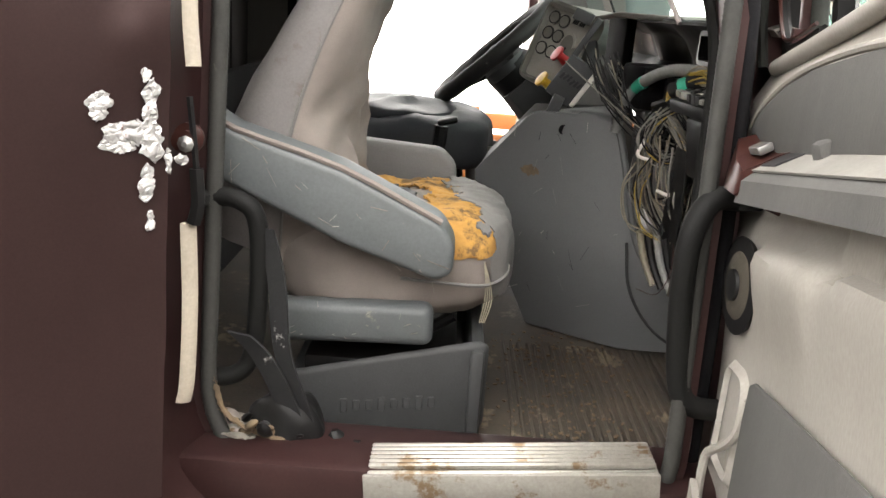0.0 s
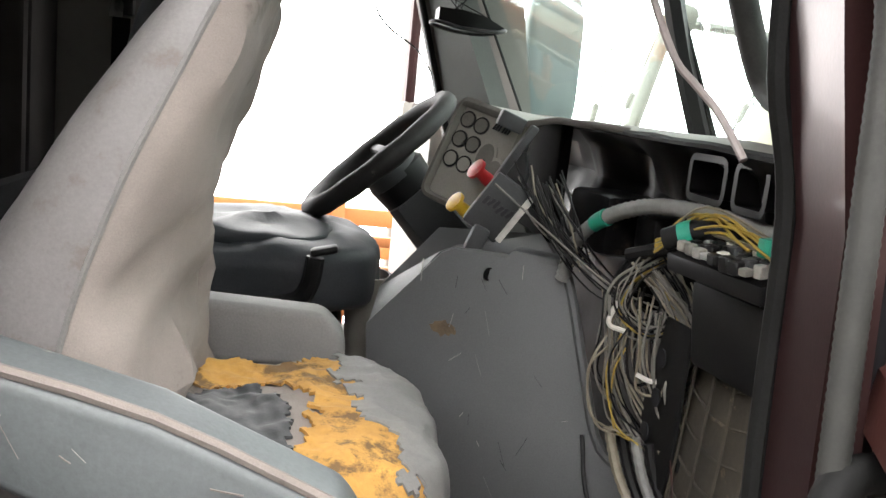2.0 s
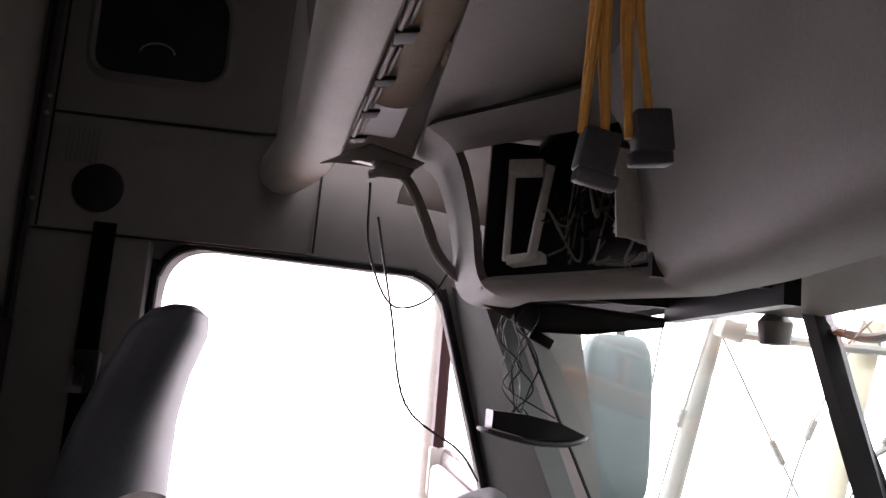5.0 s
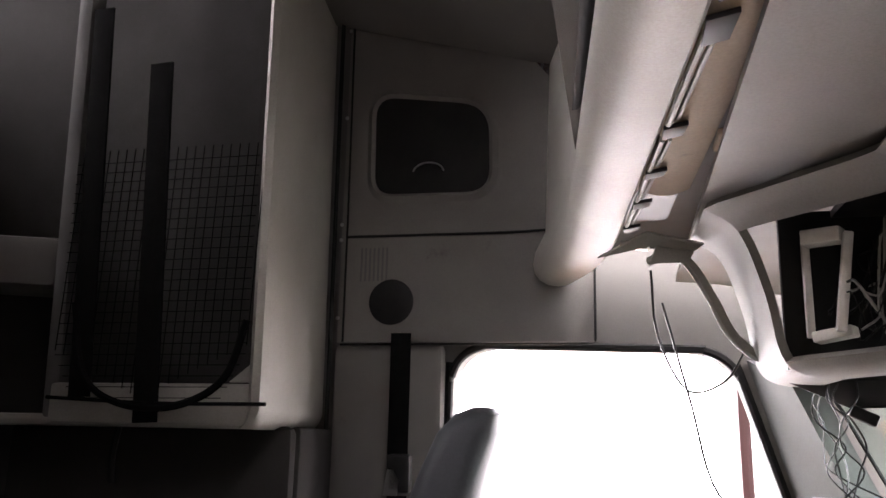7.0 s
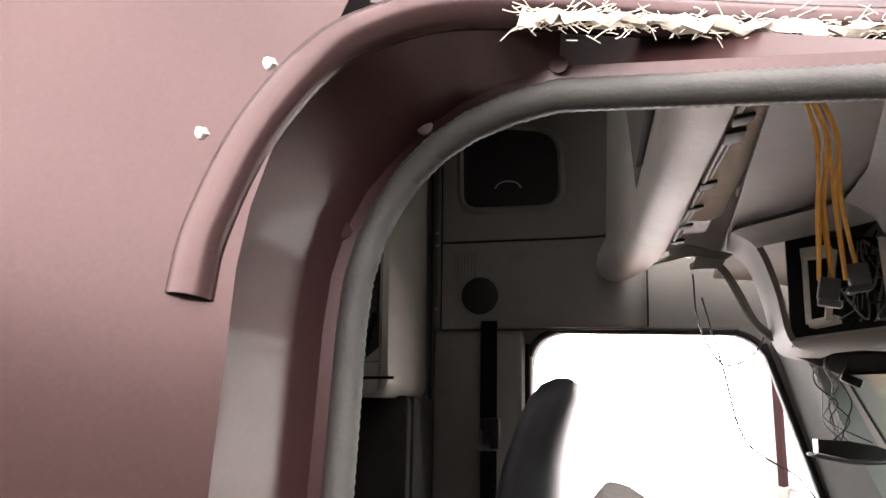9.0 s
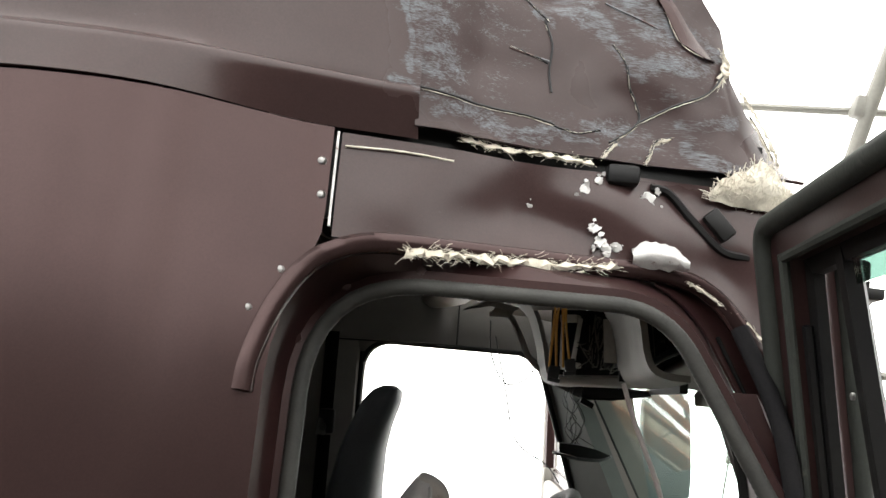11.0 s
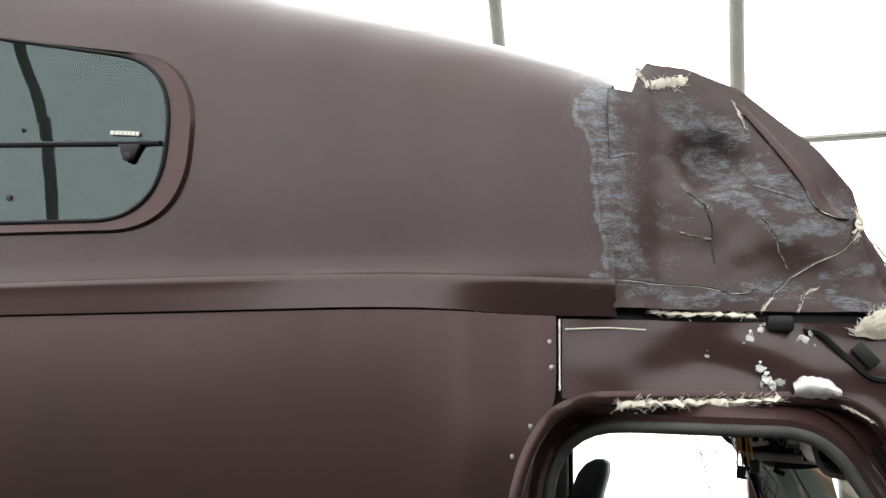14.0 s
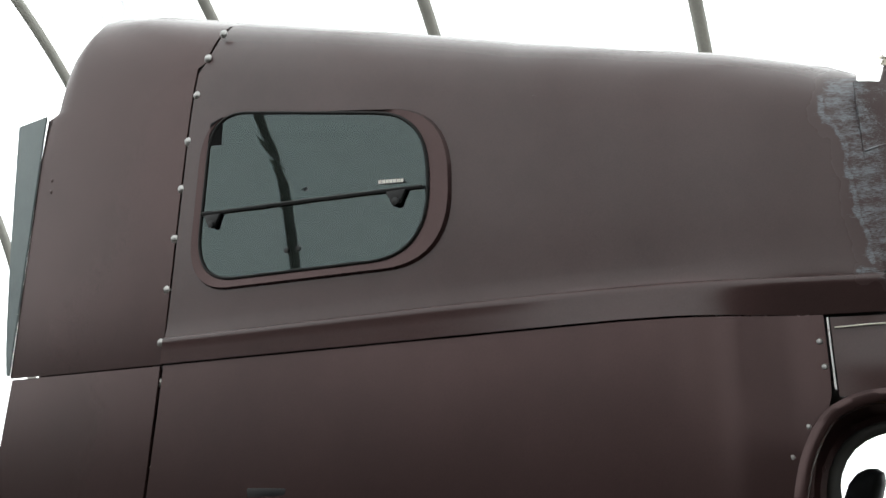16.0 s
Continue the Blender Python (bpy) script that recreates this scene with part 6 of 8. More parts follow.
    hose = thing("corrugated_hose", "grey corrugated conduit with green tape over the dash opening", "hose", (0.2, 2.1, 1.6))
    path = [(0.155, 2.19, 1.59), (0.165, 2.17, 1.66), (0.185, 2.105, 1.712), (0.215, 2.02, 1.745), (0.245, 1.93, 1.755), (0.285, 1.83, 1.75), (0.32, 1.75, 1.735)]
    part("conduit", tube(path, 0.0135, 10, smooth=14, ribs=0.14), CONDUIT, hose)
    part("tape", tube(curve(path, 14)[24:30], 0.0148, 10, smooth=1), GREEN, hose)

    # wire tangle
    loom = thing("wire_harness", "tangle of cream, yellow and grey wires spilling from the dashboard", "wires", (0.22, 2.0, 1.4))
    # bundles: a centre line, a spread, a count, and their colours
    bundles = (([(0.08, 2.14, 1.761), (0.122, 2.12, 1.681), (0.179, 2.1, 1.608), (0.235, 2.06, 1.573), (0.25, 2.0, 1.52)], 0.018, 11, (WIRE_W, WIRE_G, BLACK, BLACK, BLACK)),
               ([(0.28, 1.98, 1.7), (0.223, 2.0, 1.668), (0.18, 2.01, 1.63), (0.165, 2.01, 1.59), (0.2, 2.0, 1.565), (0.243, 1.98, 1.587)], 0.016, 24, (WIRE_Y, WIRE_G, BLACK, WIRE_W, WIRE_Y, WIRE_G)),
               ([(0.222, 1.98, 1.655), (0.25, 1.965, 1.586), (0.24, 1.96, 1.528), (0.225, 1.965, 1.491), (0.25, 1.95, 1.42), (0.29, 1.93, 1.37)], 0.02, 26, (WIRE_W, WIRE_G, WIRE_W, WIRE_W)),
               ([(0.21, 2.0, 1.66), (0.245, 1.97, 1.62), (0.268, 1.95, 1.56), (0.25, 1.95, 1.49), (0.215, 1.97, 1.48), (0.2, 1.98, 1.54), (0.215, 1.98, 1.61)], 0.02, 16, (WIRE_W, WIRE_G, WIRE_W)),
               ([(0.172, 2.03, 1.6), (0.165, 2.02, 1.536), (0.175, 2.02, 1.478), (0.21, 2.01, 1.415), (0.26, 1.97, 1.355)], 0.026, 22, (WIRE_W, WIRE_G, WIRE_W, BLACK)),
               ([(0.256, 1.95, 1.63), (0.271, 1.95, 1.568), (0.275, 1.95, 1.5), (0.29, 1.94, 1.42)], 0.012, 10, (WIRE_G, WIRE_W, FIBRE)),
               ([(0.28, 1.95, 1.572), (0.236, 1.955, 1.56), (0.225, 1.96, 1.52), (0.25, 1.955, 1.5)], 0.008, 7, (WIRE_Y,)),
               ([(0.219, 1.965, 1.643), (0.232, 1.955, 1.588), (0.236, 1.955, 1.532)], 0.006, 4, (WIRE_Y,)),
               ([(0.155, 2.0, 1.55), (0.135, 1.99, 1.5), (0.15, 1.98, 1.43), (0.2, 1.97, 1.4)], 0.02, 9, (WIRE_W, WIRE_Y, WIRE_W)),
               ([(0.02, 2.2, 1.744), (0.091, 2.12, 1.686), (0.167, 2.05, 1.618), (0.249, 2.0, 1.586)], 0.003, 2, (WIRE_W,)))
    for line, spread, count, cols in bundles:
        cols = cols + (WIRE_G, BLACK)
        for i in range(int(count * 0.85)):
            own = Vector((rnd.gauss(0, 1), rnd.gauss(0, 1.6), rnd.gauss(0, 1))) * spread * 0.55
            pts = [Vector(p) + own + Vector((rnd.gauss(0, 1), rnd.gauss(0, 1), rnd.gauss(0, 1))) * spread * 0.22 + Vector((0.03, -0.01, 0)) * min(1.0, max(0.0, (1.68 - p[2]) / 0.1)) for p in line]
            part("wire", tube(pts, rnd.choice((0.0015, 0.0018, 0.0023)), 5, smooth=5), rnd.choice(cols), loom)
    for a, b, c in (((0.185, 2.0, 1.6), (0.17, 1.985, 1.57), (0.195, 1.98, 1.56)), ((0.215, 1.96, 1.5), (0.235, 1.945, 1.495), (0.262, 1.95, 1.5))):
        part("cable_tie", tube([a, b, c], 0.004, 6), PAPER, loom)
    for i in range(9):
        x, y = 0.2 + 0.014 * i, 2.0 - 0.02 * i
        part("sleeve", tube([(x, y, 1.4), (x + 0.015, y - 0.02, 1.34), (x + 0.035, y - 0.05, 1.29)], 0.009, 8, smooth=8, ribs=0.15), rnd.choice((CONDUIT, BLACK, WIRE_W)), loom)
    for k, (x, y, z) in enumerate(((0.235, 1.95, 1.69), (0.2, 2.02, 1.67), (0.3, 1.9, 1.66))):
        part("taped_sleeve", tube([(x, y, z), (x + 0.03, y - 0.05, z + 0.02), (x + 0.08, y - 0.1, z + 0.03)], 0.014 - 0.003 * k, 8), BLACK, loom)
    for i in range(16):
        a = Vector((0.1 + rnd.uniform(-0.03, 0.06), 2.25 + rnd.uniform(-0.05, 0.08), 1.76 + rnd.uniform(-0.03, 0.03)))
        b = a + Vector((0.03 + rnd.uniform(-0.03, 0.03), -0.06, -0.07))
        c = Vector((0.17 + rnd.uniform(-0.03, 0.03), 2.14 + rnd.uniform(-0.04, 0.04), 1.62))
        part("wire", tube([a, b, c], 0.0018, 5), rnd.choice((WIRE_W, WIRE_G, BLACK, BLACK, WIRE_G)), loom)
    for i in range(12):
        a = Vector((0.2, 1.93, 1.7 + rnd.uniform(-0.01, 0.01)))
        b = Vector((0.24, 1.86 + rnd.uniform(-0.05, 0.04), 1.74 + rnd.uniform(-0.01, 0.03)))
        c = Vector((0.27 + rnd.uniform(-0.03, 0.04), 1.74 + rnd.uniform(-0.05, 0.05), 1.73))
        part("wire", tube([a, b, c], 0.0019, 5), rnd.choice((WIRE_Y, WIRE_Y, WIRE_W, WIRE_W, WIRE_G)), loom)
    part("lead", tube([(0.2, 2.11, 1.34), (0.21, 2.06, 1.24), (0.26, 1.98, 1.17), (0.36, 1.92, 1.13)], 0.0035, 6), BLACK, loom)
    part("lead", tube([(0.24, 1.86, 1.41), (0.235, 1.83, 1.36), (0.22, 1.86, 1.3), (0.2, 1.95, 1.28)], 0.0012, 5), WOODTRIM, loom)

    cons = thing("console_panel", "scratched grey plastic centre console side panel", "console", (0.05, 2.2, 1.08))
    cp = [(-0.166, 1.45), (-0.134, 1.49), (-0.043, 1.601), (-0.022, 1.613), (0.062, 1.611), (0.076, 1.626), (0.152, 1.622), (0.171, 1.572), (0.201, 1.439), (0.234, 1.318), (0.304, 1.282), (0.43, 1.215), (0.42, 1.12), (0.202, 1.082), (-0.012, 1.09), (-0.108, 1.273), (-0.16, 1.377)]
    cy = lambda x, z: 1.9856 - 0.5 * x + 0.18 * z
    part("side_panel", slab([(x, cy(x, z), z) for x, z in cp], (0.02, 0.05, 0), 0.006), GREY, cons)
    part("edge_lip", tube([(x, cy(x, z) - 0.002, z) for x, z in cp[6:11]], 0.009, 8, smooth=4), GREY, cons)
    # black disc draws the shade in the hole
    part("hole", lathe([(0.001, 0), (0.0095, 0), (0.0095, 0.002), (0.012, 0.002), (0.012, 0.0)], pose(0.038, cy(0.038, 1.577) - 0.001, 1.577, 90, 0, 27), 14), BLACK, cons)
    part("top", slab([(-0.16, 2.33, 1.45), (-0.04, 2.3, 1.6), (-0.02, 2.29, 1.61), (0.15, 2.2, 1.62), (0.2, 2.5, 1.62), (0.0, 2.62, 1.6), (-0.12, 2.6, 1.46)], (0.0, 0.0, -0.02), 0.004), GREY, cons)
    rnd = random.Random(63)
    for i in range(26):
        x, z = rnd.uniform(-0.08, 0.2), rnd.uniform(1.15, 1.58)
        a, n = rnd.gauss(1.5, 0.6), rnd.uniform(0.006, 0.045)
        pts = [(x + n * t * math.cos(a), cy(x + n * t * math.cos(a), z + n * t * math.sin(a)) - 0.0012, z + n * t * math.sin(a)) for t in (0, 0.5, 1)]
        part("scratch", tube(pts, rnd.uniform(0.0004, 0.0009), 4, smooth=1), rnd.choice((TRIM, CLOTH_SIDE, BLACK)), cons)
    stain = [(-0.03 + 0.022 * math.cos(a) * (1 + 0.5 * noise.noise(Vector((math.cos(a) * 3, math.sin(a) * 3, 1)))), 1.468 + 0.012 * math.sin(a) * (1 + 0.6 * noise.noise(Vector((math.cos(a) * 4, math.sin(a) * 4, 5))))) for a in steps(0, 2 * math.pi, 22)[:-1]]
    part("stain", slab([(x, cy(x, z) - 0.0012, z) for x, z in stain], (0, 0.001, 0), 0), DEBRIS, cons, "yellowish stain")
    part("cup_holder", loft([[(x, y, z) for x, y, z in ((-0.13 + 0.055 * math.cos(a) * s, 2.78 + 0.08 * math.sin(a) * s, z) for a in steps(0, 2 * math.pi, 16)[:-1])] for s, z in ((0.8, 1.25), (1.0, 1.42), (1.0, 1.45), (0.88, 1.45), (0.8, 1.3))]), TRIM, cons, "pale grey empty storage bin")


build_front()


def build_shattered_corner():
    """The wrapped corner of the passenger windshield, crazed into small green pieces."""
    w = thing("shattered_windshield", "crazed green safety glass hanging at the windshield corner", "window", (0.35, 1.66, 2.1))
    rows = [(2.38, 0.26, 0.345), (2.3, 0.25, 0.4), (2.2, 0.27, 0.435), (2.1, 0.3, 0.465), (1.98, 0.34, 0.51), (1.85, 0.38, 0.56)]
    rnd = random.Random(12)
    nu, nv = 9, 24

    def at(u, v):
        z = 2.38 - 0.55 * v
        a = lerp_table([(-q[0], q[1]) for q in rows], -z)
        b = lerp_table([(-q[0], q[2]) for q in rows], -z)
        return Vector((a + (b - a) * u, 1.62 + 0.1 * u + 0.01 * math.sin(9 * v + 4 * u), z + 0.012 * math.sin(u * 7) * (v < 0.1)))
    part("glass", sheet(lambda u, v: at(u, v), steps(0, 1, 8), steps(0, 1, 20), 0.005), GREENGLASS, w, "green laminated safety glass")
    lines = []
    for k in range(330):
        u, v = rnd.random(), rnd.random()
        a = rnd.choice((rnd.uniform(-0.3, 0.5), rnd.uniform(1.0, 2.0)))
        pts = []
        for j in range(5):
            q, r = u + 0.07 * j * math.cos(a) + rnd.uniform(-0.02, 0.02), v + 0.035 * j * math.sin(a) + rnd.uniform(-0.006, 0.006)
            if 0 <= q <= 1 and 0 <= r <= 1:
                pts.append(at(q, r) + Vector((0, -0.003, 0)))
        if len(pts) > 1:
            lines.append(tube(pts, rnd.uniform(0.0005, 0.0013), 4, smooth=1))
    part("crack", joined(*lines), FIBRE, w, "pale crack lines", kind="stuff")
    dark = []
    for k in range(260):
        u, v, a = rnd.random() * 0.9, rnd.random(), rnd.uniform(0, 3.1)
        p, q = at(u, v), at(min(1, u + 0.15 * math.cos(a)), min(1, max(0, v + 0.05 * math.sin(a))))
        dark.append(tube([p + Vector((0, -0.002, 0)), q + Vector((0, -0.002, 0))], 0.0008, 4, smooth=1))
    part("crack", joined(*dark), MIRROR_G, w, "dark crack lines", kind="stuff")
    for k in range(40):
        p = at(rnd.random(), rnd.random()) + Vector((0, -0.006, 0))
        s = rnd.uniform(0.004, 0.011)
        part("shard", slab([p + Vector((s * math.cos(a) * rnd.uniform(0.5, 1.2), 0, s * math.sin(a) * rnd.uniform(0.5, 1.4))) for a in (0, 1.6, 3.1, 4.6)], (0, 0.002, 0), 0), rnd.choice((FIBRE, GREENGLASS, GREENGLASS)), w, smooth=False)
    part("holder", box((0.305, 1.63, 2.41), (0.1, 0.05, 0.07), (0, 4, 0), 0.008), BLACK, w, "black windshield corner bracket")
    part("holder_lip", box((0.315, 1.62, 2.385), (0.11, 0.06, 0.02), (0, 4, 0), 0.005), BLACK, w)


build_shattered_corner()


# ---- instrument cluster and steering ----
def build_cluster():
    cl = thing("instrument_cluster", "loose pale instrument panel with empty gauge holes and valve knobs", "instrument panel", (0.03, 2.5, 1.7))
    long = Vector((0.33, 0.04, 0.94)).normalized()
    wide = Vector((-0.68, 0.68, 0.2))
    wide = (wide - long * long.dot(wide)).normalized()
    nrm = long.cross(wide)
    m = Matrix.Translation((0.037, 2.47, 1.778)) @ Matrix((long, wide, nrm)).transposed().to_4x4()
    o = rounded([(-0.11, -0.07), (0.08, -0.07), (0.08, 0.07), (-0.11, 0.07)], 0.012, 4)
    plate = slab([m @ Vector((p.x, p.y, 0)) for p in o], m.to_3x3() @ Vector((0, 0, -0.02)), 0.003)
    part("plate", plate, TRIM, cl, "pale dusty gauge plate")
    rim = grow(o, 0.006)
    part("bezel", joined(ring([m @ Vector((p.x, p.y, 0.0)) for p in o], [m @ Vector((p.x, p.y, 0.012)) for p in rim]), ring([m @ Vector((p.x, p.y, 0.012)) for p in rim], [m @ Vector((p.x, p.y, 0.01)) for p in grow(o, 0.014)]),
                         ring([m @ Vector((p.x, p.y, 0.01)) for p in grow(o, 0.014)], [m @ Vector((p.x, p.y, -0.03)) for p in grow(o, 0.016)])), OVERHEAD, cl, "grey-green bezel round the gauges")
    for u, v, r in ((0.052, 0.05, 0.0165), (0.05, 0.015, 0.0165), (0.01, 0.05, 0.0165), (0.009, 0.015, 0.0165), (-0.033, 0.05, 0.0165), (-0.034, 0.015, 0.0165)):
        q = m @ Matrix.Translation((u, v, 0))
        hole = part("gauge_hole", joined(lathe([(r * 0.92, 0.0015), (r * 1.08, 0.0015), (r * 1.08, 0.004), (r * 0.92, 0.004)], q, 20)), BLACK, cl, "black gauge rim")
        part("gauge_back", lathe([(0.001, 0.0042), (r * 0.86, 0.0042), (r * 0.86, 0.005), (0.001, 0.0056)], q, 20), DUSTY if u > 0 else TRIM, hole)
    for u, v, r in ((-0.006, -0.025, 0.028), (-0.03, -0.055, 0.026)):
        q = m @ Matrix.Translation((u, v, 0)) @ Matrix.Diagonal((1.25, 0.8, 1, 1))
        part("dial_ring", joined(lathe([(r * 0.88, 0.0015), (r * 1.05, 0.0015), (r * 1.05, 0.006), (r * 0.88, 0.006)], q, 24)), TRIM, cl, "pale oval dial ring")
        part("dial_face", lathe([(0.001, 0.0062), (r * 0.84, 0.0062), (r * 0.84, 0.0068), (0.001, 0.007)], q, 24), DUSTY, cl)
        part("dial_slot", box(m @ Vector((u - 0.01, v, 0.0085)), (0.012, 0.014, 0.004), (0, -60, 0), 0), MATTE_BLACK, cl)
    for k in range(2):
        part("vent", joined(*[box(m @ Vector((0.062, -0.05 + 0.022 * k + 0.006 * i, 0.004)), (0.02, 0.0035, 0.004), (0, -60, 0), 0) for i in range(3)]), BLACK, cl)
    hood = [m @ Vector((0.085, 0.08, 0.012)), m @ Vector((0.088, -0.07, 0.012)), Vector((0.16, 2.36, 1.862)), Vector((0.245, 2.2, 1.86)), Vector((0.3, 2.4, 1.85)), Vector((0.2, 2.6, 1.86))]
    part("hood", slab(hood, (0, 0, -0.012), 0.003), DUSTY, cl, "dusty hood over the gauges")
    part("side_bracket", slab([m @ Vector(p) for p in ((0.02, -0.075, 0.004), (0.035, -0.1, 0.004), (0.0, -0.125, 0.004), (-0.05, -0.13, 0.004), (-0.09, -0.115, 0.004), (-0.06, -0.09, 0.004), (-0.01, -0.075, 0.004))], m.to_3x3() @ Vector((0, 0, -0.015)), 0.003), DARKGREY, cl, "torn grey mounting bracket")
    for c, col, nm in (((0.03, 2.37, 1.743), RED, "red knob"), ((-0.002, 2.38, 1.677), YELLOW, "yellow knob")):
        ax = Vector((-0.75, -0.25, 0.55)).normalized().to_track_quat("Z", "Y").to_matrix().to_4x4()
        part("valve_knob", lathe([(0.013, -0.045), (0.013, -0.012), (0.011, 0.0), (0.012, 0.008), (0.021, 0.012), (0.021, 0.018), (0.01, 0.02), (0.001, 0.02)], Matrix.Translation(c) @ ax, 16), col, cl, nm)
    part("valve_module", box((0.055, 2.32, 1.69), (0.075, 0.05, 0.11), (0, 32, -12), 0.005), DARKGREY, cl, "dark grey valve module with marker writing")
    part("module_edge", box((0.088, 2.31, 1.672), (0.012, 0.052, 0.1), (0, 32, -12), 0.002), PAPER, cl)
    for c, sz, rr in (((0.079, 2.32, 1.79), (0.016, 0.03, 0.12), 30), ((0.075, 2.37, 1.845), (0.05, 0.05, 0.03), 20), ((0.02, 2.3, 1.63), (0.03, 0.04, 0.05), 20)):
        part("bracket", box(c, sz, (0, rr, -8), 0.004), DARKGREY, cl)
    mm = Matrix.Translation((0.05, 2.2935, 1.69)) @ pose(0, 0, 0, 0, 32, -12)
    for i in range(6):
        part("writing_bar", box(mm @ Vector((-0.025 + 0.01 * i, 0, 0.002 * (i % 3))), (0.006, 0.0008, 0.017), (0, 40 + 12 * (i % 2), -12), 0), MATTE_BLACK, cl, "black marker strokes")


build_cluster()


def build_wheel():
    w = thing("steering_wheel", "worn black two-spoke steering wheel on its column", "steering wheel", (-0.1, 3.05, 1.7))
    hub = Vector((-0.113, 3.04, 1.715))
    ax = Vector((-0.69, 0, 0.725)).normalized()
    side, up = Vector((0, 1, 0)), Vector((0.725, 0, 0.69)).normalized()
    rim = [hub + (up * math.cos(a) + side * math.sin(a)) * 0.225 for a in steps(0, 2 * math.pi, 40)[:-1]]
    part("rim", tube(rim, lambda t: 0.0265 + 0.0012 * math.sin(t * 75), 12, closed=True, smooth=1), WHEEL, w, "worn black rim cover")
    cen = hub - ax * 0.05
    for s in (-1, 1):
        part("spoke", joined(tube([cen + side * s * 0.05 + up * 0.03, hub + side * s * 0.13 + up * 0.015 - ax * 0.012, hub + side * s * 0.215], 0.016, 8, flat=0.6)), BLACK, w)
    part("spoke", tube([cen - up * 0.03, hub - up * 0.14 - ax * 0.02, hub - up * 0.215], 0.022, 8, flat=0.5), BLACK, w)
    rot = ax.to_track_quat("Z", "Y").to_matrix().to_4x4()
    part("hub_pad", lathe([(0.05, -0.05), (0.075, -0.03), (0.078, 0.0), (0.07, 0.012), (0.03, 0.02), (0.002, 0.021)], Matrix.Translation(cen) @ rot, 24), DARKGREY, w)
    part("column_shroud", loft([[Vector((-0.02, 3.05, 1.62)) + Vector((0, 1, 0)) * a * 0.085 + Vector((0.7, 0, 0.7)) * b * 0.075 for a, b in ((-1, -0.7), (-1, 0.7), (-0.6, 1), (0.6, 1), (1, 0.7), (1, -0.7), (0.6, -1), (-0.6, -1))],
                                [Vector((0.1, 3.05, 1.5)) + Vector((0, 1, 0)) * a * 0.09 + Vector((0.7, 0, 0.7)) * b * 0.085 for a, b in ((-1, -0.7), (-1, 0.7), (-0.6, 1), (0.6, 1), (1, 0.7), (1, -0.7), (0.6, -1), (-0.6, -1))]]), DARKGREY, w, "grey column shroud")
    part("upper_shroud", lathe([(0.045, -0.1), (0.075, -0.08), (0.085, 0.02), (0.06, 0.05)], Matrix.Translation((-0.05, 3.05, 1.655)) @ rot, 20), BLACK, w)
    part("column", tube([(0.1, 3.05, 1.5), (0.35, 3.05, 1.25)], 0.03, 10, smooth=1), BLACK, w)


build_wheel()


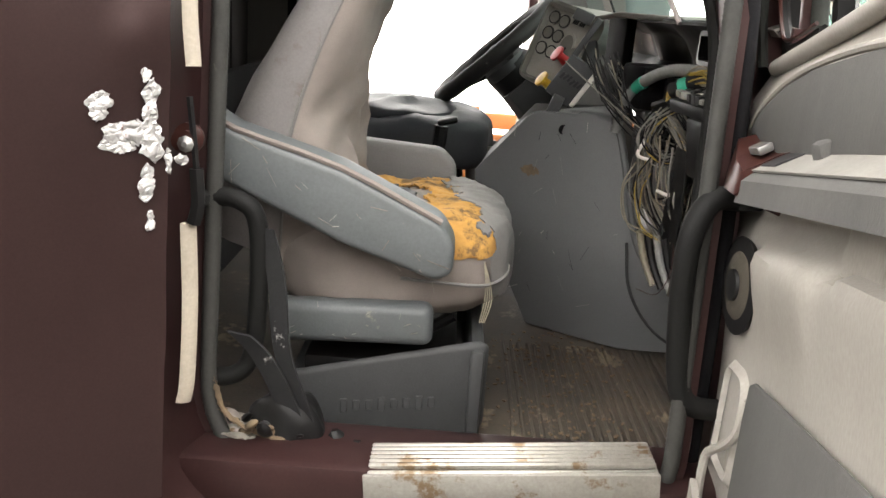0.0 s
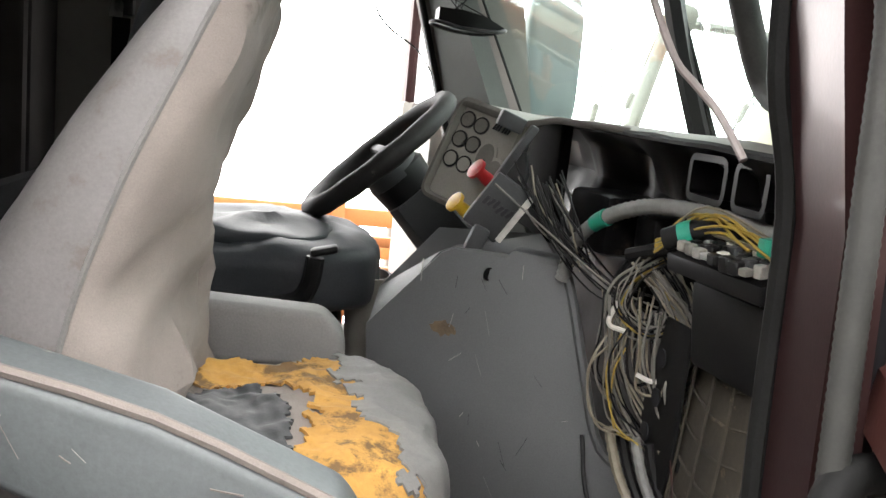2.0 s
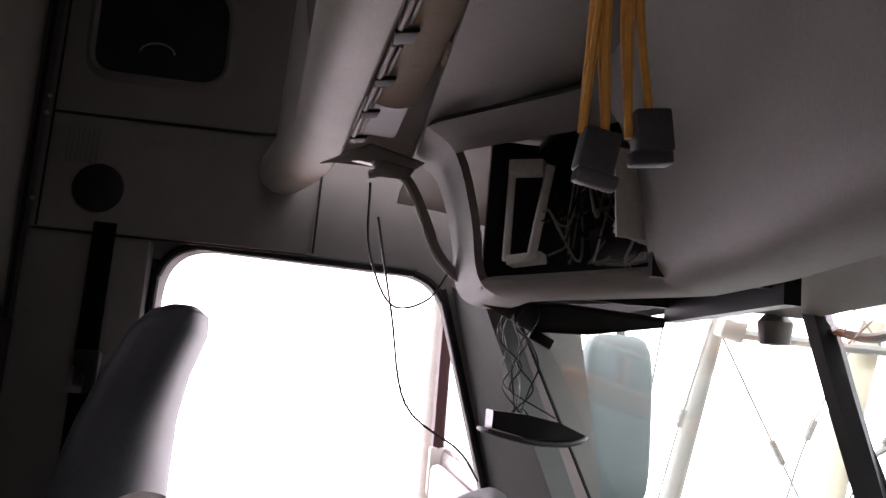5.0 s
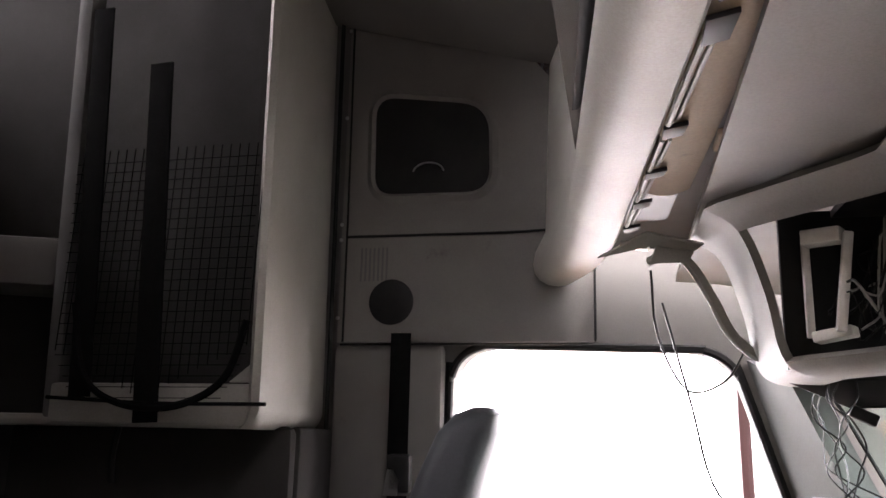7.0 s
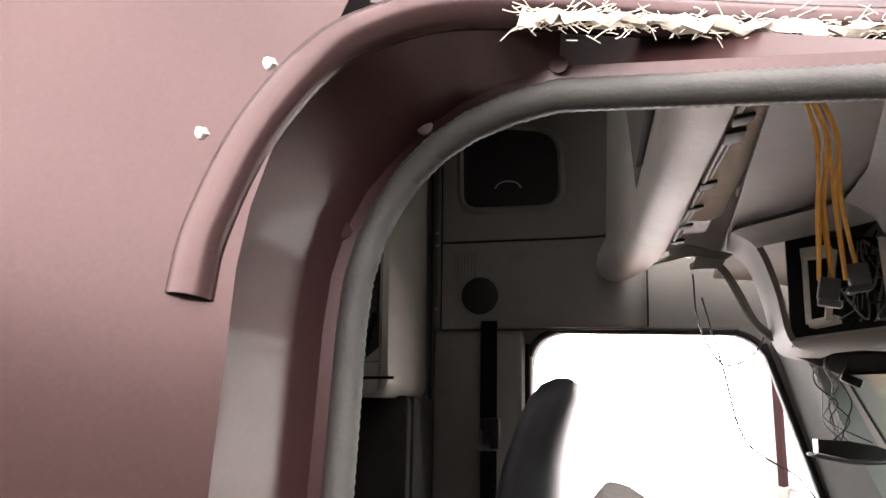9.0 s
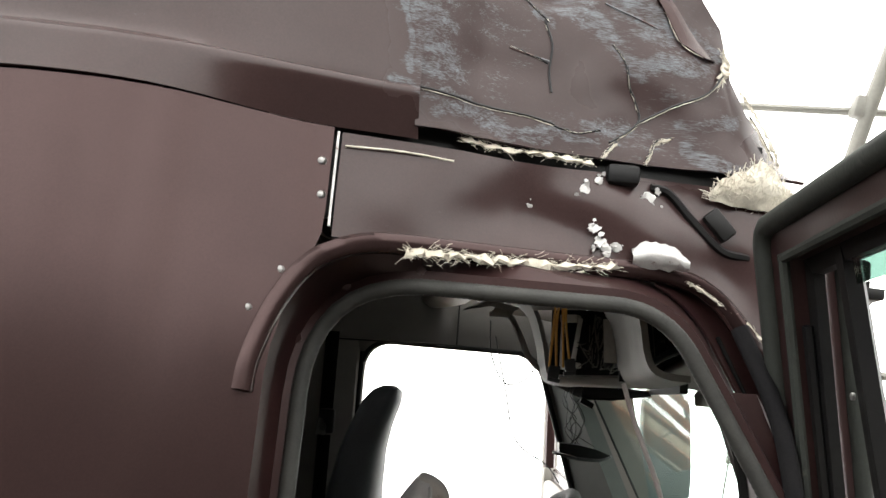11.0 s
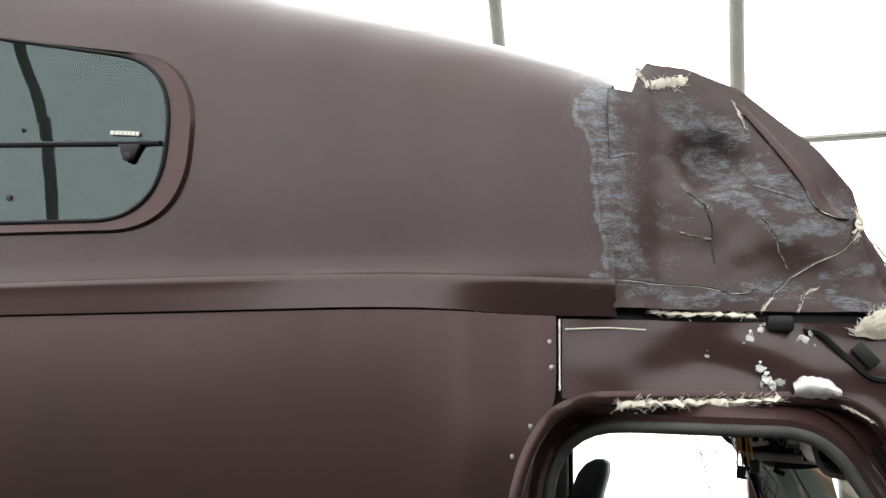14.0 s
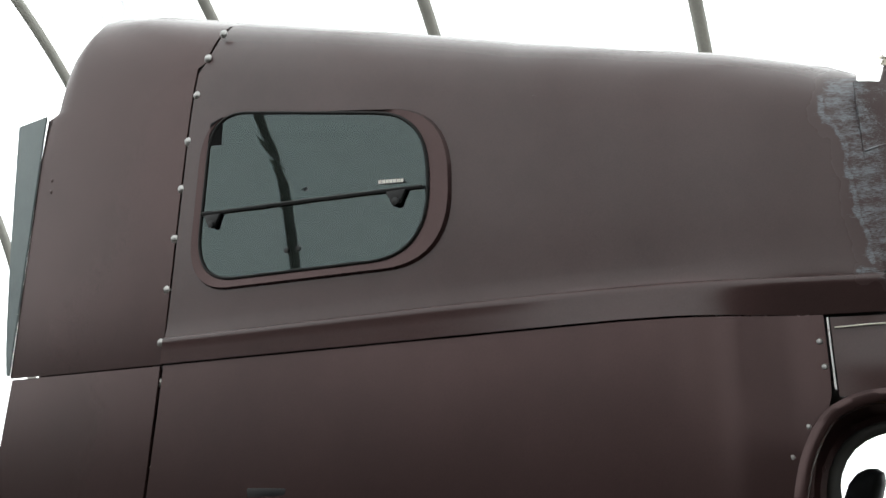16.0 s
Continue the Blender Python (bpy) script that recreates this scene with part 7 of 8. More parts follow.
# ---- seats ----
def build_passenger_seat():
    s = thing("passenger_seat", "worn grey cloth truck seat with torn cover and exposed yellow foam", "seat", (-0.33, 1.85, 1.08))
    # backrest: rounded sections along a leaning axis
    secs = []
    for t, x, z, w, d in ((0, -0.545, 1.4, 0.235, 0.13), (0.1, -0.54, 1.47, 0.245, 0.13), (0.3, -0.522, 1.61, 0.24, 0.103), (0.55, -0.477, 1.76, 0.225, 0.078), (0.75, -0.425, 1.88, 0.2, 0.058), (0.9, -0.39, 1.95, 0.17, 0.047), (0.97, -0.377, 1.988, 0.145, 0.036), (1.0, -0.382, 2.008, 0.09, 0.018)):
        ring_ = []
        for k in range(40):
            a = 2 * math.pi * k / 40
            c, q = math.cos(a), math.sin(a)
            r = (abs(c) ** 3.4 + abs(q) ** 3.4) ** (-1 / 3.4)
            p = Vector((x + d * c * r, 1.855 + w * q * r, z - 0.25 * d * c * r))
            p += Vector((1, 0, 0)) * 0.012 * noise.noise(Vector((p.y * 10, p.z * 8, 2))) * (1 if c > 0 else 0.3)
            ring_.append(p)
        secs.append(ring_)
    cols = [curve([q[k] for q in secs], 6) for k in range(40)]
    rows = len(cols[0])
    fine = []
    for i in range(rows):
        line = []
        for k in range(40):
            p = cols[k][i].copy()
            front = 1.0 if k < 9 or k > 31 else 0.0
            if 9 < k < 31:
                front = 0.25
            fold = noise.noise(Vector((p.y * 9 + p.z * 4, p.z * 5, 2))) + 0.6 * noise.noise(Vector((p.y * 24 - p.z * 9, p.z * 14, 7)))
            line.append(p + Vector((1, 0, 0.2)) * ((0.02 * front * (1.0 + 1.2 * max(0.0, min(1.0, (1.8 - p.z) / 0.2))) if p.z < 1.97 else 0.006) * fold))
        fine.append(line)
    back = loft(fine)
    back.faces.ensure_lookup_table()
    for i, f in enumerate(back.faces):
        f.material_index = 1 if i < (rows - 1) * 40 and 9 <= i % 40 < 31 else 0
    part("backrest", back, [CLOTH, SEATSIDE], s, "creased grey-brown cloth backrest with mauve-grey vinyl sides")
    for k in (9, 31):
        part("seam", tube([fine[i][k] for i in range(0, rows - 2, 2)], 0.0035, 6, smooth=2), CLOTH_SIDE, s)
    part("cushion", cushion((-0.325, 1.83, 1.385), (0.44, 0.5, 0.2), (0, -2, 0), 3.6, 44, 0.016, 3.0), CLOTH, s, "stained grey cloth seat cushion")
    def patch(grow_, keep, seed):
        bm = cushion((-0.325, 1.83, 1.385), (0.44 * grow_, 0.5 * grow_, 0.2 * grow_), (0, -2, 0), 3.6, 104, 0.012, 3.0)
        bad = []
        for f in bm.faces:
            c = f.calc_center_median()
            j = 0.035 * noise.noise(Vector((c.x * 14, c.y * 14, seed))) + 0.015 * noise.noise(Vector((c.x * 45, c.y * 45, seed)))
            if not (c.z > 1.345 and f.normal.z > -0.2 and keep(c.x + j, c.y + j, c.z)):
                bad.append(f)
        bmesh.ops.delete(bm, geom=bad, context="FACES")
        r = bmesh.ops.extrude_face_region(bm, geom=bm.faces[:])
        bmesh.ops.translate(bm, vec=(0, 0, 0.004), verts=[v for v in r["geom"] if isinstance(v, bmesh.types.BMVert)])
        for v in bm.verts:
            v.co.z += 0.005 * noise.noise(v.co * 60)
        return bm
    part("foam", patch(1.012, lambda x, y, z: (z > 1.425 and -0.275 < x < -0.13 and 1.52 < y < 2.0) or (-0.41 < x < -0.2 and 1.86 < y < 1.97), 3), FOAM, s, "exposed stained yellow foam")
    part("torn_cover", patch(1.035, lambda x, y, z: x > -0.17 - 0.04 * (y > 1.75) - 0.02 * (y > 1.9) + 0.03 * (y < 1.64) and 1.6 < y < 2.06, 9), CLOTH_SIDE, s, "ragged torn seat cover edge")
    part("cover_patch", patch(1.025, lambda x, y, z: z > 1.455 and -0.44 < x < -0.29 and 1.6 < y < 1.85, 5), DARKGREY, s, "grey vinyl patch")
    part("piping", tube([(-0.3, 1.577, 1.386), (-0.22, 1.579, 1.382), (-0.15, 1.59, 1.38), (-0.112, 1.65, 1.384), (-0.104, 1.75, 1.385)], 0.0035, 6), CLOTH_SIDE, s, "frayed seam piping of the cushion")
    part("thread", joined(*[tube([(-0.155, 1.6, 1.42), (-0.15 + 0.004 * i, 1.59, 1.36), (-0.156 + 0.003 * i, 1.59, 1.31)], 0.0012, 4) for i in range(4)]), WIRE_W, s)
    arm = [(-0.63, 1.67), (-0.57, 1.635), (-0.4, 1.585), (-0.235, 1.508), (-0.21, 1.47), (-0.212, 1.42), (-0.24, 1.408), (-0.4, 1.462), (-0.57, 1.54), (-0.63, 1.57)]
    part("armrest", slab([(x, 1.497, z) for x, z in arm], (0.0, 0.07, 0.01), 0.014, 4), VINYL, s, "scuffed blue-grey vinyl armrest")
    part("armrest_welt", tube([(x, 1.503, z + 0.002) for x, z in arm[0:4]], 0.0055, 6, smooth=3), CLOTH, s, "worn pale welt along the armrest top")
    arm2 = [(-0.5, 1.55), (-0.43, 1.545), (-0.25, 1.535), (-0.215, 1.5), (-0.212, 1.455), (-0.24, 1.445), (-0.43, 1.45), (-0.5, 1.46)]
    part("armrest", slab([(x, 2.06, z) for x, z in arm2], (0.0, 0.07, 0.0), 0.014, 4), CLOTH_SIDE, s, "grey far armrest")
    rnd = random.Random(21)
    for i in range(18):
        x = rnd.uniform(-0.58, -0.24)
        z = 1.52 - 0.46 * (x + 0.4) + rnd.uniform(-0.045, 0.05)
        a, n = rnd.gauss(-0.5, 0.7), rnd.uniform(0.006, 0.04)
        part("scratch", tube([(x, 1.4955, z), (x + n * math.cos(a) * 0.5, 1.4952, z + n * math.sin(a) * 0.5), (x + n * math.cos(a), 1.4955, z + n * math.sin(a))], rnd.uniform(0.0003, 0.0009), 4, smooth=1), rnd.choice((TRIM, CLOTH, CLOTH)), s)
    for i in range(14):
        x, z = rnd.uniform(-0.5, -0.25), rnd.uniform(1.275, 1.335)
        a, n = rnd.uniform(0, 3.1), rnd.uniform(0.004, 0.03)
        part("scratch", tube([(x, 1.5438, z), (x + n * math.cos(a), 1.5438, z + n * 0.5 * math.sin(a))], rnd.uniform(0.0003, 0.0009), 4, smooth=1), rnd.choice((TRIM, CLOTH)), s)
    part("side_valance", box((-0.38, 1.57, 1.305), (0.285, 0.05, 0.075), (0, -2, 0), 0.018, 3), VINYL, s, "scratched grey side cover")
    ped = [(-0.5, 1.085), (-0.155, 1.085), (-0.135, 1.12), (-0.135, 1.275), (-0.155, 1.28), (-0.3, 1.252), (-0.5, 1.212)]
    part("pedestal", slab([(x, 1.525 + 0.12 * (x + 0.5), z) for x, z in ped], (0.0, 0.02, 0), 0.012, 3), PEDESTAL, s, "moulded dark grey seat pedestal")
    for c, q in (((-0.155, 1.78, 1.18), (0.025, 0.46, 0.18)), ((-0.48, 1.78, 1.14), (0.025, 0.46, 0.1)), ((-0.32, 2.03, 1.16), (0.36, 0.02, 0.14))):
        part("pedestal_panel", box(c, q, bev=0.009), PEDESTAL, s)
    part("suspension", joined(box((-0.33, 1.8, 1.2), (0.28, 0.38, 0.03), bev=0.006), tube([(-0.42, 1.7, 1.13), (-0.2, 1.7, 1.28)], 0.012, 8, smooth=1), tube([(-0.42, 1.7, 1.28), (-0.2, 1.7, 1.13)], 0.012, 8, smooth=1), box((-0.32, 1.8, 1.12), (0.3, 0.4, 0.08), bev=0.01)), BLACK, s)
    for i in range(8):
        part("emblem_bar", box((-0.385 + 0.022 * i, 1.5235 + 0.12 * (0.115 + 0.022 * i), 1.155 + 0.0015 * i), (0.013, 0.004, 0.02 if i % 3 else 0.028), (0, -2, 7), 0.002, 1), PEDESTAL, s, "worn raised maker's mark as plain bars" if i == 0 else "")


build_passenger_seat()


def build_driver_seat():
    s = thing("driver_seat", "black vinyl driver seat with a tall backrest", "seat", (-0.45, 2.92, 1.08))
    part("cushion", cushion((-0.36, 2.86, 1.45), (0.5, 0.52, 0.17), (0, -3, 0), 4.5, 24, 0.014, 1.0), DARKCLOTH, s, "cracked dark vinyl cushion")
    part("cushion_top", cushion((-0.4, 2.88, 1.525), (0.36, 0.42, 0.06), (0, -2, 0), 3.4, 20, 0.02, 9.0), DARKCLOTH, s)
    secs = []
    for x, z, w, d in ((-0.64, 1.45, 0.24, 0.09), (-0.66, 1.65, 0.24, 0.09), (-0.655, 1.85, 0.22, 0.08), (-0.64, 1.98, 0.17, 0.07), (-0.62, 2.06, 0.14, 0.065), (-0.59, 2.14, 0.13, 0.06), (-0.575, 2.175, 0.1, 0.045), (-0.57, 2.19, 0.05, 0.02)):
        secs.append([Vector((x + d * math.cos(a) * r, 2.97 + w * math.sin(a) * r, z)) for a in steps(0, 2 * math.pi, 24)[:-1] for r in [(abs(math.cos(a)) ** 3.2 + abs(math.sin(a)) ** 3.2) ** (-1 / 3.2)]])
    part("backrest", loft(secs), DARKCLOTH, s, "dark vinyl backrest with headrest")
    part("base", box((-0.4, 2.88, 1.24), (0.42, 0.42, 0.3), bev=0.03), BLACK, s)
    part("armrest_lever", joined(tube([(-0.4, 2.58, 1.4), (-0.3, 2.575, 1.42), (-0.27, 2.57, 1.46), (-0.262, 2.57, 1.52)], 0.02, 8), box((-0.245, 2.57, 1.535), (0.06, 0.035, 0.018), (0, -15, 0), 0.008)), BLACK, s)
    belt = thing("seat_belt", "black driver seat belt with a steel tongue hanging on the pillar", "seat belt", (-0.83, 3.32, 2.0))
    part("webbing", box((-0.83, 3.315, 2.2), (0.05, 0.004, 0.36), bev=0.001), NET_BLACK, belt)
    part("retractor", box((-0.825, 3.315, 2.05), (0.06, 0.03, 0.09), bev=0.01), BLACK, belt)
    part("tongue", joined(slab([(-0.86, 3.3, 2.0), (-0.825, 3.3, 2.0), (-0.82, 3.3, 2.035), (-0.835, 3.3, 2.06), (-0.85, 3.3, 2.06)], (0, 0.004, 0), 0.001)), STEEL, belt)
    part("webbing", box((-0.83, 3.318, 1.75), (0.048, 0.004, 0.5), bev=0.001), NET_BLACK, belt)


build_driver_seat()


# ---- doors, handles, outside mirror ----
def build_right_door():
    d = thing("passenger_door", "open passenger door with pale grey inner trim, its window glass gone", "door", (0.25, 1.1, 1.0))

    def at(x, y, z):
        """Door coordinates: x out from the inner face, y from the hinge to the latch edge."""
        yy = 1.47 - y
        return (0.255 + x - 0.11 * y - 0.16 * max(0.0, z - 1.85), yy, z)
    # outer shell
    part("shell", sheet(lambda u, v: at(0.1, 0.02 + 0.88 * u, 1.0 + 0.85 * v), steps(0, 1, 8), steps(0, 1, 8), 0.012), MAROON, d)
    part("shell_edge", joined(sheet(lambda u, v: at(0.1 * u, 0.9, 1.0 + 0.85 * v), steps(0, 1, 2), steps(0, 1, 6), 0.01), sheet(lambda u, v: at(0.1 * u, 0.0, 1.0 + 0.85 * v), steps(0, 1, 2), steps(0, 1, 6), 0.01)), MAROON_IN, d)
    # window frame
    o = rounded([(-0.12, 1.83), (0.74, 1.85), (0.725, 2.44), (0.055, 2.44)], [0.03, 0.05, 0.12, 0.045], 10)

    def fat(x, y, z):
        """Window frame coordinates: x out from its inner face."""
        k = min(1.0, max(0.0, y / 0.7))
        return (0.225 - 0.053 * k + x - 0.04 * y - (0.19 - 0.09 * k) * (z - 1.85), 1.47 - y, z)

    def loop(g, x):
        pts = grow(o, g)
        return [Vector(fat(x, p.x, p.y)) for p in [Vector((pts[21].x, 1.8))] + pts[21:] + pts[:1] + [Vector((pts[0].x, 1.79))]]

    def strip(a, b):
        bm = bmesh.new()
        va, vb = [bm.verts.new(p) for p in a], [bm.verts.new(p) for p in b]
        for k in range(len(a) - 1):
            bm.faces.new((va[k], va[k + 1], vb[k + 1], vb[k]))
        return bm
    part("window_frame", joined(strip(loop(0, 0.0), loop(-0.045, 0.004)), strip(loop(-0.045, 0.004), loop(-0.05, 0.06)), strip(loop(-0.05, 0.06), loop(0, 0.1)), strip(loop(0, 0.1), loop(0.0, 0.0))), MAROON_IN, d, "maroon window frame")
    part("frame_seal", tube(loop(0.002, -0.004), 0.016, 10, smooth=1), SEAL, d, "thick grey-green rubber frame seal")
    part("seal_flange", joined(strip(loop(0.005, -0.002), loop(0.005, 0.03)), strip(loop(0.005, 0.03), loop(0.0, 0.031))), SEAL, d, "flat lip of the frame seal")
    part("inner_seal", tube(loop(-0.047, 0.006), 0.008, 8, smooth=1), SEAL, d, "grey-green rubber window seal")
    part("outer_seal", tube(loop(0.006, 0.105), 0.021, 10, smooth=1), SEAL, d, "grey-green rubber outer seal")
    part("outer_lip", tube(loop(0.0, 0.085), 0.011, 8, smooth=1), SEAL, d)
    part("glass_run", joined(strip(loop(-0.048, 0.035), loop(-0.07, 0.038)), strip(loop(-0.07, 0.038), loop(-0.07, 0.054)), strip(loop(-0.07, 0.054), loop(-0.048, 0.058))), BLACK, d, "black glass run channel")
    part("glass_strip", sheet(lambda u, v: fat(0.045, 0.24 + 0.42 * u, 2.338 + 0.04 * v), steps(0, 1, 3), [0, 1], 0.005), GREENGLASS, d, "remaining strip of green window glass")
    part("divider_bar", loft([[fat(0.035 + dx, y + dy, z) for dx, dy in ((0, 0), (0, 0.022), (0.02, 0.026), (0.03, 0.011), (0.02, -0.004))] for y, z in ((0.17, 1.83), (0.2, 2.39))]), BLACK, d, "black vent window divider bar")
    for z in (1.89, 2.0, 2.2):
        part("bolt", lathe([(0.005, 0), (0.005, 0.004), (0.002, 0.005)], Matrix.Translation(fat(0.033, 0.185, z)) @ pose(0, 0, 0, 0, -90, 0), 8), STEEL, d)
    part("vent_channel", tube([fat(0.02, -0.01, 1.98), fat(0.02, -0.022, 1.9), fat(0.02, -0.015, 1.848), fat(0.02, 0.01, 1.832), fat(0.02, 0.1, 1.845), fat(0.02, 0.16, 1.858)], 0.003, 6, smooth=3), WOODTRIM, d, "rusty vent window channel")
    part("vent_rubber", tube([fat(0.03, 0.07, 2.3), fat(0.03, -0.012, 2.0), fat(0.03, -0.034, 1.9), fat(0.03, -0.022, 1.84), fat(0.03, 0.015, 1.823), fat(0.03, 0.16, 1.85)], 0.008, 6, smooth=3), BLACK, d, "black vent window rubber")
    # trim panel, rising a little towards the latch edge
    up = lambda y: 0.14 * y

    def trim(u, v):
        z = 1.0 + (0.783 + 0.2 * u) * v
        y0 = lerp_table([(1.0, 0.06), (1.3, 0.035), (1.54, -0.02), (1.68, -0.07), (1.8, -0.075)], z)
        y = y0 + (0.88 - y0) * u
        zz = z - up(y)
        end = 1 / (1 + math.exp((y - 0.435) / 0.006)) * (1 - math.exp(-max(0.0, y + 0.03) / 0.06))
        lip = 1.517 + 0.05 * max(0.0, y - 0.1)
        bulge = 0.006 * math.exp(-((zz - 1.66) / 0.05) ** 2) + 0.034 * math.exp(-((zz - lip) / (0.014 if zz > lip else 0.09)) ** 2) * (end if zz > lip else 0.55 + 0.45 * end) * min(1.0, max(0.0, (y + 0.02) / 0.2))
        bulge *= 1 - math.exp(-(((y - 0.115) ** 2 + (zz - 1.472) ** 2) / 0.085 ** 2) ** 2)
        hollow = 0.02 * math.exp(-((zz - lip - 0.055) / 0.03) ** 2) * end
        return at(-0.012 - bulge + hollow + 0.03 * max(0, v - 0.93) / 0.07, y, z)
    part("trim_panel", sheet(trim, steps(0, 1, 70), steps(0, 1, 110), 0.012), DOORTRIM, d, "pale grey moulded door trim")
    part("top_roll", tube([at(-0.006, y, 1.7955 + 0.222 * y) for y in (-0.02, 0.04, 0.14, 0.3, 0.5, 0.86)], 0.013, 10), DOORTRIM, d, "pale rounded top edge of the trim")
    part("window_ledge", sheet(lambda u, v: at(0.0 + 0.07 * v, 0.03 + 0.7 * u, 1.8 + 0.222 * (0.03 + 0.7 * u) + 0.004 * v), steps(0, 1, 6), [0, 1], 0.006), BLACK, d, "dusty black window ledge")
    pad = [at(-0.024, y, z) for y, z in ((0.009, 1.703), (0.036, 1.727), (0.093, 1.753), (0.158, 1.778), (0.268, 1.807), (0.45, 1.836), (0.86, 1.87), (0.86, 1.79), (0.45, 1.73), (0.312, 1.705), (0.2, 1.69), (0.13, 1.685), (0.024, 1.688))]
    part("upper_pad", slab(pad, (-0.014, 0, 0), 0.006), DOORPAD, d, "grey cloth upper pad")
    part("pad_rim", tube([at(-0.034, y, z) for y, z in ((0.005, 1.7), (0.009, 1.708), (0.036, 1.731), (0.093, 1.757), (0.158, 1.782), (0.268, 1.811), (0.45, 1.84), (0.8, 1.87))], 0.0055, 8), DOORTRIM, d)
    cap = ((-0.005, (-0.02, 1.692), (-0.036, 1.684), (-0.042, 1.645), (-0.02, 1.628)), (0.05, (-0.02, 1.706), (-0.062, 1.69), (-0.07, 1.64), (-0.02, 1.615)), (0.12, (-0.02, 1.702), (-0.077, 1.672), (-0.087, 1.63), (-0.02, 1.603)),
           (0.18, (-0.02, 1.702), (-0.078, 1.664), (-0.085, 1.632), (-0.02, 1.607)), (0.215, (-0.02, 1.706), (-0.045, 1.694), (-0.05, 1.672), (-0.02, 1.65)), (0.25, (-0.02, 1.71), (-0.034, 1.707), (-0.034, 1.7), (-0.02, 1.69)))
    part("wood_cap", loft([[at(x, y, z) for x, z in pts] for y, *pts in cap]), WOODTRIM, d, "chipped brown wood-look cap")
    part("switch", box(at(-0.052, 0.15, 1.692), (0.022, 0.045, 0.012), (-8, -28, 0), 0.003), STEEL, d, "chrome lock switch")
    part("armrest", loft([[at(-0.02, y, 1.668 + 0.155 * y), at(-0.07, y, 1.632 + 0.163 * y), at(-0.079, y, 1.622 + 0.165 * y), at(-0.081, y, 1.592 + 0.165 * y), at(-0.02, y, 1.585 + 0.165 * y)] for y in (0.17, 0.2, 0.35, 0.5, 0.7, 0.86)]), DOORPAD, d, "scuffed grey armrest shelf")
    part("armrest_top", sheet(lambda u, v: at(-0.022 - 0.046 * v, 0.19 + 0.67 * u, 1.6695 + 0.155 * (0.19 + 0.67 * u) - (0.0345 - 0.008 * (0.19 + 0.67 * u)) * v), steps(0, 1, 8), steps(0, 1, 2), -0.003), ARMTOP, d, "dusty pale top of the armrest")
    # thin black plate on the armrest draws the shade in the switch opening
    part("switch_slot", slab([at(-0.062, 0.205, 1.6755), at(-0.036, 0.23, 1.6975), at(-0.036, 0.3, 1.7085), at(-0.062, 0.27, 1.6865)], (0, 0, 0.0035), 0), MATTE_BLACK, d, "black plate for the shaded empty switch opening")
    part("grab_cup", box(at(-0.035, 0.37, 1.722), (0.03, 0.03, 0.03), (-8, -20, 0), 0.008), DOORPAD, d)
    part("speaker", joined(lathe([(0.045, 0.0), (0.062, 0.0), (0.066, 0.008), (0.045, 0.01)], Matrix.Translation(at(-0.033, 0.115, 1.487)) @ pose(0, 0, 0, 0, -90, 0) @ Matrix.Diagonal((1.1, 1.08, 1, 1)), 24)), BLACK, d, "bare speaker opening with black rim")
    part("speaker_cone", lathe([(0.002, 0.0), (0.02, 0.003), (0.044, 0.0), (0.046, -0.002)], Matrix.Translation(at(-0.0445, 0.115, 1.487)) @ pose(0, 0, 0, 0, -90, 0) @ Matrix.Diagonal((1.1, 1.08, 1, 1)), 24), HEATER, d, "torn brown paper cone")
    part("speaker_magnet", lathe([(0.024, 0.0), (0.022, 0.004), (0.008, 0.006)], Matrix.Translation(at(-0.048, 0.115, 1.487)) @ pose(0, 0, 0, 0, -90, 0), 16), BLACK, d, "black speaker magnet")
    rec = rounded([(0.09, 1.2), (0.2, 1.21), (0.205, 1.375), (0.1, 1.358)], 0.03, 5)
    part("recess", joined(ring([at(-0.026, p.x, p.y) for p in grow(rec, -0.006)], [at(-0.034, p.x, p.y) for p in rec]), ring([at(-0.034, p.x, p.y) for p in rec], [at(-0.024, p.x, p.y) for p in grow(rec, 0.012)])), DOORTRIM, d, "moulded finger recess")
    part("map_pocket", slab([at(-0.036, y, z) for y, z in ((0.262, 1.0), (0.262, 1.345), (0.268, 1.4), (0.285, 1.41), (0.45, 1.44), (0.86, 1.515), (0.86, 1.0))], (-0.008, 0, 0), 0.004), DOORPAD, d, "dark grey cloth lower door panel")
    part("map_pocket_bin", sheet(lambda u, v: at(-0.065 - 0.03 * math.sin(math.pi * u), 0.17 + 0.69 * u, 1.0 + (0.2 + 0.1 * u) * v), steps(0, 1, 14), steps(0, 1, 6), 0.01), DOORTRIM, d, "pale moulded map pocket")
    part("pocket_rim", tube([at(-0.05, 0.152, 1.0), at(-0.055, 0.15, 1.15), at(-0.055, 0.152, 1.225), at(-0.05, 0.17, 1.25), at(-0.048, 0.21, 1.278), at(-0.042, 0.245, 1.315), at(-0.036, 0.258, 1.37)], 0.007, 8), DOORTRIM, d)


build_right_door()


